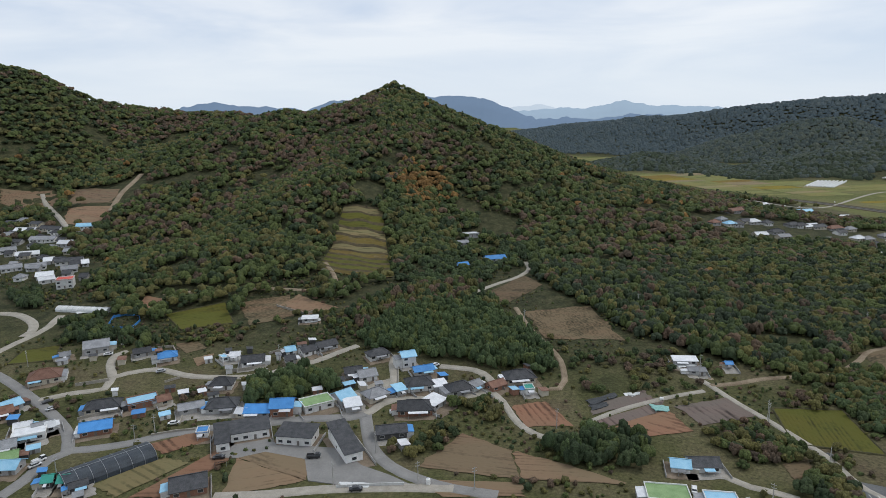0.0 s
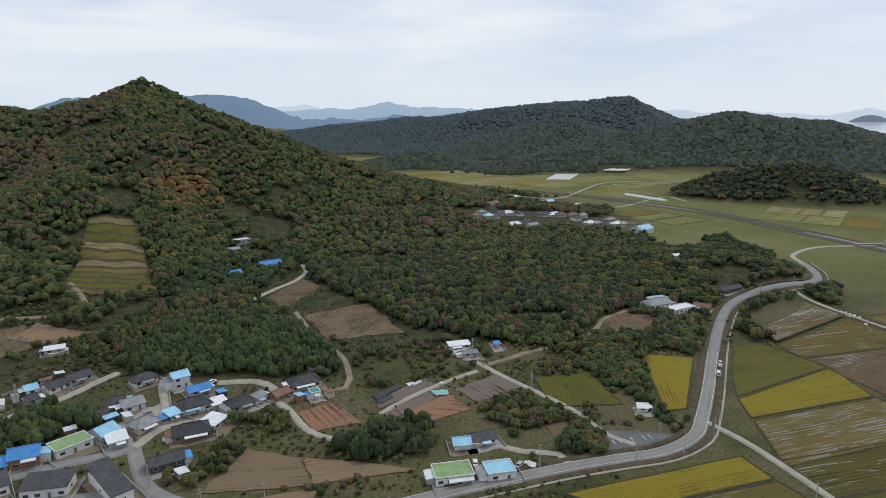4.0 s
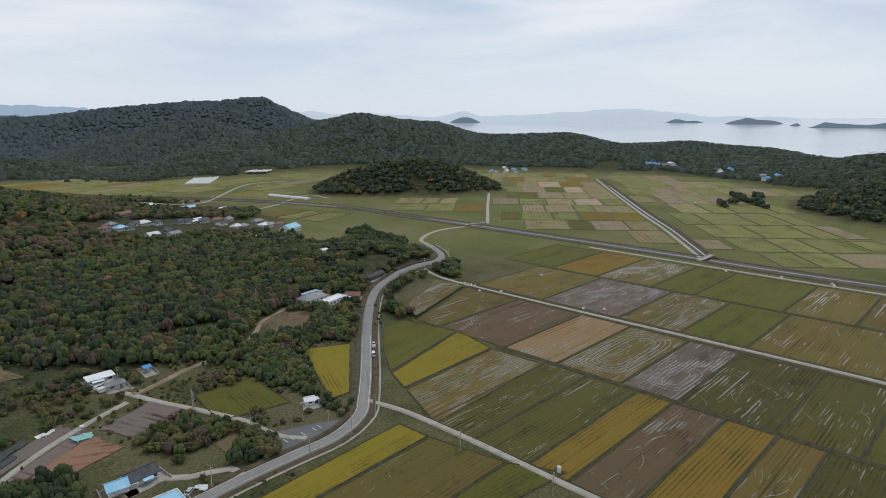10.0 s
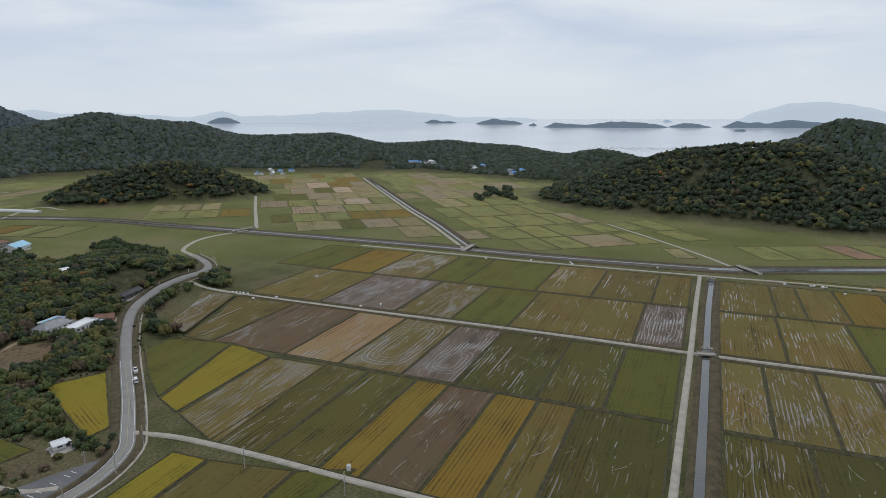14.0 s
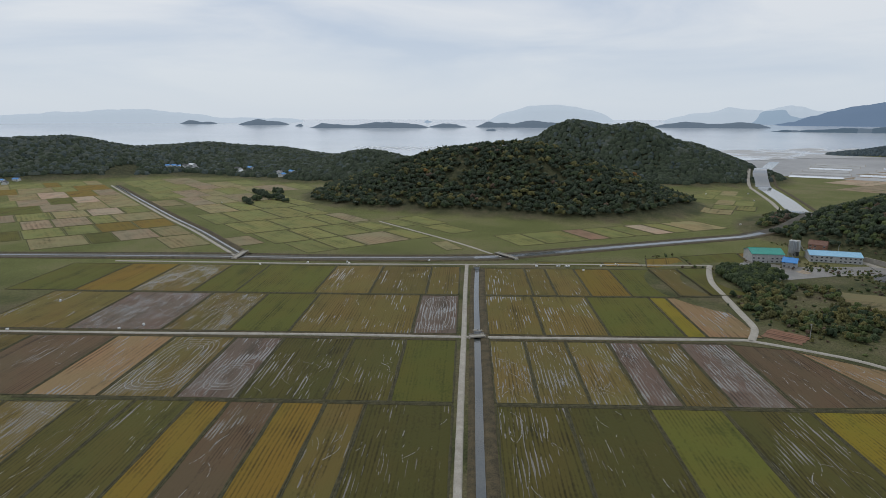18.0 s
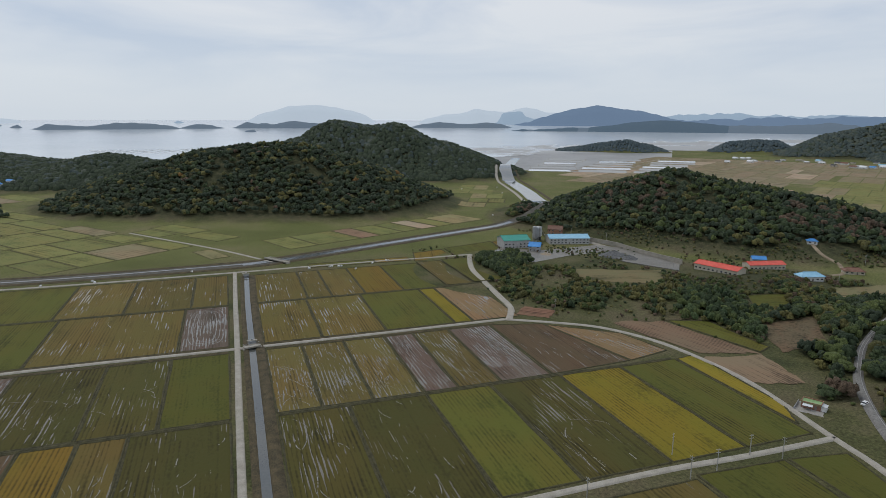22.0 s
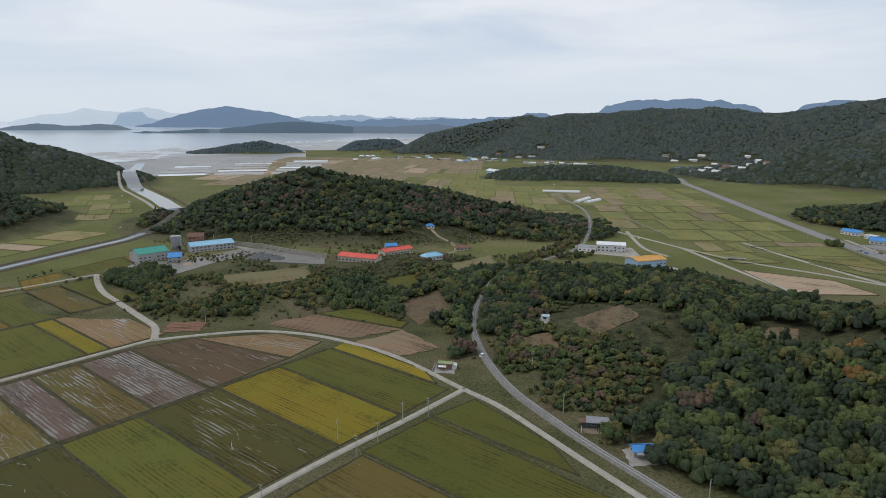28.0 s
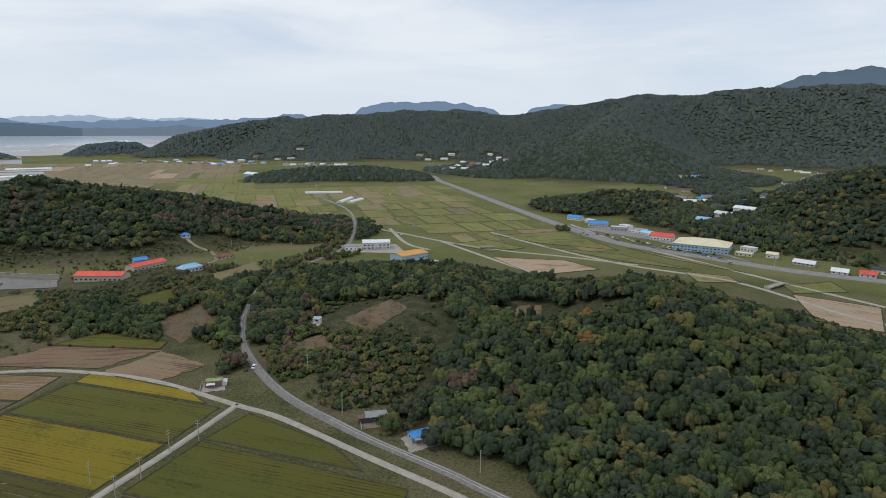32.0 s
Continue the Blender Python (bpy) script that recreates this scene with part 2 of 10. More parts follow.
# Hills: name, half width, sharpness, crest points (x, y, height), and whether woods cover them.
HILLS = [
    ("hill_main", 430, 1.2, [(-268, 859, 126), (-220, 852, 133), (-164, 834, 130), (-106, 843, 150), (-64, 848, 170), (-18, 850, 143), (63, 828, 93), (124, 790, 65)]),
    ("hill_main_spur", 260, 1.3, [(124, 790, 68), (238, 764, 31)]),
    ("hill_main_tail", 120, 1.5, [(238, 764, 31), (327, 795, 15), (381, 816, 3)]),
    ("hill_main_front", 210, 1.5, [(-64, 777, 126), (-105, 631, 75), (-146, 520, 31)]),
    ("hill_west", 450, 1.3, [(-759, 864, 272), (-646, 952, 209), (-614, 973, 183), (-566, 1001, 153), (-429, 1099, 141), (-328, 1050, 132)]),
    ("forest_rise", 185, 1.6, [(130, 545, 10), (207, 477, 13), (287, 410, 11)]),
    ("forest_rise_end", 85, 1.6, [(287, 410, 15), (336, 384, 18), (369, 366, 17)]),
    ("hill_far_north", 285, 1.4, [(230, 2489, 69), (567, 2332, 111), (727, 2182, 123), (909, 2058, 141), (1145, 1879, 174), (1320, 1760, 180), (1472, 1702, 114)]),
    ("hill_north_foot", 150, 1.5, [(452, 1576, 25), (501, 1561, 38), (569, 1538, 28)]),
    ("hill_north_mid", 260, 1.5, [(861, 1805, 72), (970, 1749, 103), (1060, 1696, 114), (1133, 1648, 82), (1190, 1608, 44)]),
    ("hill_north_spur", 170, 1.5, [(632, 1360, 3), (712, 1354, 21), (811, 1333, 43), (915, 1312, 41)]),
    ("hill_northeast", 290, 1.4, [(988, 1444, 59), (1201, 1341, 116), (1266, 1279, 129), (1412, 1116, 105), (1519, 1055, 69)]),
    ("knoll_plain", 112, 1.6, [(775, 759, 37), (800, 733, 46), (829, 700, 51), (862, 659, 39)]),
    ("ridge_coast", 280, 1.5, [(1479, 990, 71), (1520, 761, 76), (1576, 638, 49), (1611, 476, 56), (1571, 304, 47), (1545, 217, 33)]),
    ("ridge_coast_low", 220, 1.6, [(1483, 228, 40), (1395, 122, 36), (1378, 67, 51), (1350, 2, 38)]),
    ("hill_east", 205, 1.5, [(1019, -34, 56), (997, -78, 72), (972, -128, 80), (937, -209, 81), (912, -252, 66)]),
    ("hill_southeast", 235, 1.5, [(1444, -323, 76), (1424, -404, 116), (1397, -456, 105), (1358, -508, 109), (1302, -592, 68)]),
    ("islet_shore", 85, 1.5, [(2002, -1498, 11), (1943, -1573, 28), (1878, -1650, 41), (1828, -1705, 24)]),
    ("hill_south_near", 185, 1.5, [(624, -533, 19), (587, -558, 53), (561, -571, 62), (521, -593, 51), (480, -609, 44)]),
    ("hill_south_tail", 108, 1.5, [(480, -609, 44), (412, -639, 35), (353, -662, 23), (300, -676, 9)]),
    ("knoll_camera", 142, 1.5, [(65, -354, 24), (-1, -345, 30), (-44, -332, 40), (-77, -306, 36), (-100, -277, 25), (-110, -245, 14), (-114, -220, 6)]),
    ("knoll_camera_low", 105, 1.6, [(182, -390, 10), (142, -406, 21), (93, -420, 20)]),
    ("rise_east_foot", 120, 1.7, [(438, -280, 3), (391, -328, 3), (338, -368, 5), (297, -402, 7)]),
    ("ridge_south", 430, 1.4, [(938, -2264, 143), (818, -2309, 147), (593, -2377, 164), (383, -2420, 167), (235, -2439, 152), (107, -2448, 167), (-77, -2449, 198), (-273, -2435, 231), (-463, -2406, 226), (-667, -2357, 247), (-822, -2308, 247), (-961, -2254, 244), (-1298, -2078, 256)]),
    ("ridge_south_foot", 250, 1.5, [(170, -1640, 26), (60, -1630, 72), (-60, -1640, 96), (-170, -1610, 84), (-260, -1560, 30)]),
    ("ridge_south_spur", 300, 1.4, [(-60, -1640, 96), (-130, -1900, 150), (-230, -2250, 205)]),
    ("knoll_highway", 105, 1.7, [(-28, -962, 15), (-65, -958, 24), (-118, -952, 24), (-152, -938, 12)]),
    ("hill_southwest", 230, 1.5, [(-277, -856, 19), (-298, -849, 40), (-363, -824, 73), (-459, -774, 120)]),
    ("wood_plain", 90, 1.7, [(620, -1262, 16), (545, -1300, 25), (440, -1345, 26), (362, -1372, 16)]),
    ("point_south", 90, 1.6, [(1689, -1977, 36), (1636, -2021, 45), (1572, -2071, 43)]),
    ("ridge_south_end", 190, 1.5, [(1352, -2043, 72), (1262, -2100, 98), (1150, -2163, 123), (1035, -2220, 140)]),
    ("village_slope", 340, 1.9, [(-430, 610, 15), (-150, 570, 17), (90, 530, 15)]),
]


def bowl(d):
    """The far country and the sea climb a little towards the rim, so that the rim stands where the true horizon does."""
    el = np.radians(-2.98 + 2.62 * np.clip((d - 2400) / 2450, 0, 1.05))
    return np.where(d > 2400, 125 + d * np.tan(el), 0.0)


def hill_height(hill, x, y):
    _, wide, sharp, crest = hill
    best, rel = np.zeros_like(x), np.full_like(x, 9.0)
    for (ax, ay, az), (bx, by, bz) in zip(crest, crest[1:]):
        dx, dy = bx - ax, by - ay
        u = np.clip(((x - ax) * dx + (y - ay) * dy) / (dx * dx + dy * dy), 0, 1)
        s = np.hypot(x - ax - u * dx, y - ay - u * dy) / wide
        top = az + (bz - az) * u
        best = np.maximum(best, top * np.clip(1 - s ** sharp, 0, 1) ** 1.7)
        rel = np.minimum(rel, s)
    return best, rel


def ripple(x, y):
    return (np.sin(x * 0.021 + 1.3 * np.sin(y * 0.013)) + np.sin(y * 0.026 + 1.7 * np.sin(x * 0.011 + 2)) + 0.6 * np.sin(x * 0.055 + y * 0.043) + 0.5 * np.sin(x * 0.081 - y * 0.067)) / 3.1


def terrain(x, y):
    x, y = np.asarray(x, float), np.asarray(y, float)
    total = np.zeros_like(x)
    if x.size:
        bx0, bx1, by0, by1 = x.min(), x.max(), y.min(), y.max()
        for hill in HILLS:
            w, c = hill[1], hill[3]
            if min(p[0] for p in c) - w < bx1 and max(p[0] for p in c) + w > bx0 and min(p[1] for p in c) - w < by1 and max(p[1] for p in c) + w > by0:
                total = total + hill_height(hill, x, y)[0] ** 9
    h = total ** (1 / 9)
    h = np.where(h > 0.4, h, 0.0) - 0.4 * (h > 0.4)
    return h * (1 + 0.045 * ripple(x, y) * smooth(2, 30, h)) + bowl(np.hypot(x, y))


def ground_z(x, y):
    return float(terrain(np.array([x], float), np.array([y], float))[0])


# ---- builders ----
def part(name, bm, material, parent, label=""):
    me = bpy.data.meshes.new(name)
    bm.to_mesh(me)
    bm.free()
    if material:
        me.materials.append(material)
    ob = new(name, me)
    ob.parent = parent
    if label:
        ob["label"] = label
    return ob


def np_mesh(name, verts, faces, materials, index=None, tint=None, flat=True):
    """A mesh from arrays; all faces have the same number of corners."""
    verts, faces = np.asarray(verts, np.float32), np.asarray(faces, np.int32)
    me = bpy.data.meshes.new(name)
    me.vertices.add(len(verts))
    me.vertices.foreach_set("co", verts.ravel())
    k = faces.shape[1]
    me.loops.add(faces.size)
    me.loops.foreach_set("vertex_index", faces.ravel())
    me.polygons.add(len(faces))
    me.polygons.foreach_set("loop_start", np.arange(0, faces.size, k, dtype=np.int32))
    for m in materials:
        me.materials.append(m)
    if index is not None:
        me.polygons.foreach_set("material_index", np.asarray(index, np.int32))
    if not flat:
        me.polygons.foreach_set("use_smooth", np.ones(len(faces), bool))
    if tint is not None:
        me.attributes.new("tint", "FLOAT", "FACE").data.foreach_set("value", np.asarray(tint, np.float32))
    me.update(calc_edges=True)
    return me


def thing(name, label, category, group="", at=(0, 0, 0), turn=0.0, kind=""):
    ob = new(name)
    ob.matrix_world = pose(*at, 0, 0, turn)
    return tagged(ob, label, category, group, kind)


def box(bm, x0, x1, y0, y1, z0, z1, bevel=0.0):
    vs = [bm.verts.new((x, y, z)) for z in (z0, z1) for x, y in ((x0, y0), (x1, y0), (x1, y1), (x0, y1))]
    for f in ((3, 2, 1, 0), (4, 5, 6, 7), (0, 1, 5, 4), (1, 2, 6, 5), (2, 3, 7, 6), (3, 0, 4, 7)):
        bm.faces.new([vs[i] for i in f])
    if bevel:
        bmesh.ops.bevel(bm, geom=list(bm.edges), offset=bevel, segments=1, affect="EDGES")
    return bm


def tube(bm, a, b, r0, r1, sides=8):
    a, b = Vector(a), Vector(b)
    q = (b - a).to_track_quat("Z", "Y")
    rings = []
    for p, r in ((a, r0), (b, r1)):
        rings.append([bm.verts.new(p + q @ Vector((r * math.cos(k * math.tau / sides), r * math.sin(k * math.tau / sides), 0))) for k in range(sides)])
    for k in range(sides):
        bm.faces.new((rings[0][k], rings[0][(k + 1) % sides], rings[1][(k + 1) % sides], rings[1][k]))
    bm.faces.new(rings[0][::-1])
    bm.faces.new(rings[1])
    return bm


def curve_points(pts, step):
    """Points every few metres along a smooth line through pts."""
    p = [Vector(q) for q in pts]
    p = [2 * p[0] - p[1]] + p + [2 * p[-1] - p[-2]]
    out = []
    for i in range(1, len(p) - 2):
        n = max(1, round((p[i + 1] - p[i]).length / step))
        for k in range(n):
            u = k / n
            out.append(0.5 * (2 * p[i] + (p[i + 1] - p[i - 1]) * u + (2 * p[i - 1] - 5 * p[i] + 4 * p[i + 1] - p[i + 2]) * u * u + (3 * p[i] - p[i - 1] - 3 * p[i + 1] + p[i + 2]) * u ** 3))
    out.append(p[-2])
    return out


WAYS = []   # centre lines kept free of trees and fields: points, half width


def ribbon(name, pts, width, material, lift=0.3, label="", category="road", step=6.0, profile=None, side=0.0, keep=True, kind="structure"):
    """A strip along pts that follows the ground. profile: (offset, height) across it, from left to right."""
    line = curve_points(pts, step)
    if keep:
        WAYS.append((np.array([tuple(q) for q in line]), width / 2))
    prof = profile or [(-width / 2 - 0.9, -1.6), (-width / 2, 0.0), (-width / 4, 0.03), (width / 4, 0.03), (width / 2, 0.0), (width / 2 + 0.9, -1.6)]
    verts, faces = [], []
    k = len(prof)
    lefts = []
    for i in range(len(line)):
        ahead = (line[min(i + 1, len(line) - 1)] - line[max(i - 1, 0)]).normalized()
        lefts.append(Vector((-ahead.y, ahead.x)))
    across = [[line[i] + lefts[i] * (side + o) for i in range(len(line))] for o in (-width / 2, 0, width / 2)]
    level = np.max([terrain([q.x for q in row], [q.y for q in row]) for row in across], axis=0) + lift
    for i, q in enumerate(line):
        left = lefts[i]
        c = q + left * side
        z = float(level[i])
        for o, h in prof:
            s = c - left * o
            verts.append((s.x, s.y, z + h))
        if i:
            b = i * k
            faces += [(b - k + j, b - k + j + 1, b + j + 1, b + j) for j in range(k - 1)]
    ob = new(name, np_mesh(name, verts, faces, [material], flat=True))
    return tagged(ob, label or "pale concrete farm track", category, kind=kind)


def dashes(name, pts, material, lift, width, dash, gap, side=0.0, label="white painted line on the road", step=1.0):
    line = curve_points(pts, step)
    verts, faces = [], []
    run = 0.0
    level = terrain([p.x for p in line], [p.y for p in line])
    for (i, a), b in zip(enumerate(line), line[1:]):
        seg = (b - a).length
        if run % (dash + gap) < dash and seg > 0.01:
            ahead = (b - a).normalized()
            left = Vector((-ahead.y, ahead.x))
            n = len(verts)
            for p, s in ((a, 1), (a, -1), (b, -1), (b, 1)):
                q = p + left * (side + s * width / 2)
                verts.append((q.x, q.y, float(level[i]) + lift))
            faces.append((n, n + 1, n + 2, n + 3))
        run += seg
    return tagged(new(name, np_mesh(name, verts, faces, [material])), label, "road marking", kind="structure")


PLOTS = []  # outlines of fields, kept free of trees


def plot(kind, corners, group="garden plots", name="garden_plot", lift=0.26, cells=8, bund=True, label="", cat="field"):
    """A four-cornered field laid over the ground; the first edge gives the direction of its rows."""
    c = [Vector((q[0], q[1], 0)) for q in corners]
    mid = sum(c, Vector()) / 4
    ahead = c[1] - c[0]
    yaw = math.atan2(ahead.y, ahead.x)
    mat, words = PADDY[kind]
    zm = ground_z(mid.x, mid.y)
    ob = new(name)
    ob.matrix_world = pose(mid.x, mid.y, zm, 0, 0, math.degrees(yaw))
    tagged(ob, label or words, cat, group)
    turn = Matrix.Rotation(-yaw, 3, "Z")
    n = cells
    verts = []
    grid = [(c[0] * (1 - i / n) + c[1] * i / n) * (1 - j / n) + (c[3] * (1 - i / n) + c[2] * i / n) * j / n for j in range(n + 1) for i in range(n + 1)]
    level = terrain([p.x for p in grid], [p.y for p in grid]) if cells > 1 else np.full(len(grid), zm)
    wob = random.Random(int(mid.x * 7 + mid.y))
    for k_, (p, h) in enumerate(zip(grid, level)):
        q = turn @ (p - mid)
        if not bund and (k_ % (n + 1) in (0, n) or k_ // (n + 1) in (0, n)):
            q = q * (1 + wob.uniform(-0.09, 0.05))
        verts.append((q.x, q.y, float(h) - zm + lift))
    faces = [(j * (n + 1) + i, j * (n + 1) + i + 1, (j + 1) * (n + 1) + i + 1, (j + 1) * (n + 1) + i) for j in range(n) for i in range(n)]
    soil = new("soil", np_mesh("soil", verts, faces, [mat]))
    soil.parent = ob
    if bund:
        bv, bf = [], []
        ring = [turn @ (q - mid) for q in c]
        m = 6 if cells == 1 else 10
        rim_pts = [c[i].lerp(c[(i + 1) % 4], k / m) for i in range(4) for k in range(m + 1)]
        rim_z = terrain([p.x for p in rim_pts], [p.y for p in rim_pts]) - zm if cells > 1 else np.zeros(len(rim_pts))
        for i in range(4):
            a, b = ring[i], ring[(i + 1) % 4]
            d = (b - a).normalized()
            o = Vector((d.y, -d.x, 0))
            wob = 0.25
            k0 = len(bv)
            for k in range(m + 1):
                p = a.lerp(b, k / m)
                w = 0.55 + wob * math.sin(k * 2.3 + i + mid.x)
                z = float(rim_z[i * (m + 1) + k])
                for off, h in ((-w, 0.02), (-w * 0.4, lift + 0.28), (w * 0.4, lift + 0.28), (w, 0.02)):
                    bv.append(tuple(p + o * off + Vector((0, 0, z + h))))
                if k:
                    b0 = k0 + k * 4
                    bf += [(b0 - 4 + j, b0 - 3 + j, b0 + j + 1, b0 + j) for j in range(3)]
        rim = new("bund", np_mesh("bund", bv, bf, [M_BUND if group != "rice paddies beyond the drain" and "main road" not in group else M_BUND_DRY]))
        rim.parent = ob
        rim["label"] = "grassy earth bund"
    if group == "rice paddies by the canal" and kind in RUTS:
        ruts(ob, [turn @ (q - mid) for q in c], RUTS[kind], lift + 0.05, int(abs(mid.x * 3 + mid.y * 7)))
    PLOTS.append([(q.x, q.y) for q in c])
    return ob


M_WET = surface("standing_water", (0.12, 0.115, 0.10), (0.21, 0.20, 0.18), 0.3, 0.3, 5, 0.05, specular=0.9)
RUTS = {"V": 75, "W": 120, "D": 22, "B": 16, "O": 8, "T": 16}


def ruts(field, c, count, z, seed):
    """Narrow water filled ruts where the harvester ran: broken lines along the rows, swerving and turning near the ends."""
    rnd = random.Random(seed)
    verts, faces = [], []

    def at(p, q):
        return (c[0] * (1 - p) + c[1] * p) * (1 - q) + (c[3] * (1 - p) + c[2] * p) * q
    width = max((c[3] - c[0]).length, 1.0)
    heart = [(rnd.uniform(0.1, 0.9), rnd.uniform(0.15, 0.85), rnd.uniform(0.12, 0.3)) for _ in range(3)]
    for k in range(count):
        hp, hq, spread = rnd.choice(heart)
        p, q = hp + rnd.gauss(0, spread), hq + rnd.gauss(0, spread)
        q = round(q * width / 1.2) * 1.2 / width
        step, bend = rnd.choice((0.008, -0.008)), 0.0
        swerve = rnd.gauss(0, 0.0004) if rnd.random() < 0.7 else rnd.gauss(0, 0.003)
        wide = rnd.uniform(0.05, 0.15)
        prev = None
        for i in range(rnd.randint(3, 17)):
            p, q, bend = p + step, q + bend, bend + swerve * rnd.uniform(0.2, 1.4)
            if not (0.02 < p < 0.98 and 0.03 < q < 0.97):
                break
            here = at(p, q)
            if prev is not None:
                d = (here - prev).normalized() * wide * rnd.uniform(0.6, 1.4)
                side = Vector((-d.y, d.x, 0))
                n = len(verts)
                verts += [(prev.x + side.x, prev.y + side.y, z), (prev.x - side.x, prev.y - side.y, z), (here.x - side.x, here.y - side.y, z), (here.x + side.x, here.y + side.y, z)]
                if rnd.random() < 0.8:
                    faces.append((n, n + 1, n + 2, n + 3))
            prev = here
    if faces:
        ob = new("wheel_ruts", np_mesh("wheel_ruts", verts, faces, [M_WET]))
        ob.parent = field
        tagged(ob, "water standing in harvester ruts", kind="stuff")


def inside(poly, x, y):
    hit = np.zeros(len(x), bool)
    for (ax, ay), (bx, by) in zip(poly, poly[1:] + poly[:1]):
        if ay == by:
            continue
        cross = (ay > y) != (by > y)
        hit ^= cross & (x < (bx - ax) * (y - ay) / (by - ay) + ax)
    return hit


# ---- ground: one sheet to the horizon ----
def ground_material():
    """Rank grass, dry straw and bare soil in drifts, with leaf litter under the woods."""
    m = bpy.data.materials.new("ground_cover")
    m.use_nodes = True
    n, l = m.node_tree.nodes, m.node_tree.links
    bsdf = n["Principled BSDF"]
    bsdf.inputs["Roughness"].default_value, bsdf.inputs["Specular IOR Level"].default_value = 0.95, 0.15
    pos = n.new("ShaderNodeNewGeometry").outputs["Position"]

    def noise_of(scale, detail, rough=0.55):
        tex = n.new("ShaderNodeTexNoise")
        tex.inputs["Scale"].default_value, tex.inputs["Detail"].default_value, tex.inputs["Roughness"].default_value = scale, detail, rough
        l.new(pos, tex.inputs["Vector"])
        return tex.outputs["Fac"]

    def ramp_of(fac, *stops):
        r = n.new("ShaderNodeValToRGB")
        while len(r.color_ramp.elements) < len(stops):
            r.color_ramp.elements.new(0.5)
        for e, (at, c) in zip(r.color_ramp.elements, stops):
            e.position, e.color = at, rgb(*c)
        l.new(fac, r.inputs[0])
        return r.outputs[0]

    drift = ramp_of(noise_of(0.022, 6.0, 0.62), (0.34, (0.042, 0.047, 0.019)), (0.46, (0.070, 0.071, 0.029)), (0.56, (0.096, 0.087, 0.045)), (0.68, (0.090, 0.071, 0.043)))
    litter = ramp_of(noise_of(0.16, 6.0, 0.62), (0.34, (0.024, 0.029, 0.014)), (0.52, (0.046, 0.048, 0.022)), (0.70, (0.078, 0.069, 0.038)))
    cover = n.new("ShaderNodeAttribute")
    cover.attribute_name = "wooded"
    mix = n.new("ShaderNodeMixRGB")
    l.new(cover.outputs["Fac"], mix.inputs[0])
    l.new(drift, mix.inputs[1])
    l.new(litter, mix.inputs[2])
    meadow = ramp_of(noise_of(0.011, 5.0, 0.6), (0.36, (0.090, 0.099, 0.030)), (0.50, (0.112, 0.118, 0.039)), (0.64, (0.140, 0.129, 0.058)))
    flat_land = n.new("ShaderNodeAttribute")
    flat_land.attribute_name = "meadow"
    mix2 = n.new("ShaderNodeMixRGB")
    l.new(flat_land.outputs["Fac"], mix2.inputs[0])
    l.new(mix.outputs[0], mix2.inputs[1])
    l.new(meadow, mix2.inputs[2])
    mix = mix2
    grain = n.new("ShaderNodeMapRange")
    grain.inputs["From Min"].default_value, grain.inputs["From Max"].default_value = 0.32, 0.68
    grain.inputs["To Min"].default_value, grain.inputs["To Max"].default_value = 0.5, 1.55
    l.new(noise_of(0.75, 5.0, 0.7), grain.inputs["Value"])
    hsv = n.new("ShaderNodeHueSaturation")
    l.new(grain.outputs[0], hsv.inputs["Value"])
    l.new(mix.outputs[0], hsv.inputs["Color"])
    l.new(hsv.outputs[0], bsdf.inputs["Base Color"])
    bp = n.new("ShaderNodeBump")
    bp.inputs["Strength"].default_value, bp.inputs["Distance"].default_value = 0.8, 0.5
    l.new(noise_of(0.6, 5.0), bp.inputs["Height"])
    l.new(bp.outputs[0], bsdf.inputs["Normal"])
    return m


SPOKES = 560
radii = [0.0, 40.0]
while radii[-1] < 4840:
    radii.append(min(4845, radii[-1] * 1.019 + 0.4))
ang = np.linspace(0, math.tau, SPOKES, endpoint=False)
rr, aa = np.meshgrid(np.array(radii[1:]), ang, indexing="ij")
gx, gy = rr * np.sin(aa), rr * np.cos(aa)
gz = terrain(gx, gy)
gv = np.vstack([[(0, 0, 0)], np.stack([gx.ravel(), gy.ravel(), gz.ravel()], 1)])
rings = len(radii) - 1
i0 = (np.arange(rings - 1)[:, None] * SPOKES + np.arange(SPOKES)[None, :]) + 1
i1 = (np.arange(rings - 1)[:, None] * SPOKES + (np.arange(SPOKES)[None, :] + 1) % SPOKES) + 1
quads = np.stack([i0, i1, i1 + SPOKES, i0 + SPOKES], -1).reshape(-1, 4)[:, ::-1]
fan = np.array([(0, 1 + (k + 1) % SPOKES, 1 + k, 1 + k) for k in range(SPOKES)])[:, :3]
gme = np_mesh("ground", gv, quads, [ground_material()], flat=False)
wooded = np.concatenate([[0], smooth(1.5, 7, (gz - bowl(rr)).ravel())])
gme.attributes.new("wooded", "FLOAT", "POINT").data.foreach_set("value", wooded.astype(np.float32))
meadow = np.concatenate([[0], (smooth(1.2, 0.2, gz - bowl(rr)) * smooth(480, 620, rr)).ravel()])
gme.attributes.new("meadow", "FLOAT", "POINT").data.foreach_set("value", meadow.astype(np.float32))
ground = tagged(new("ground", gme), "grassy valley floor rising into wooded hills", "ground", kind="structure")
hub = tagged(new("ground_hub", np_mesh("ground_hub", gv[:SPOKES + 1], fan, [gme.materials[0]])), "grassy ground below the camera", "ground", kind="structure")


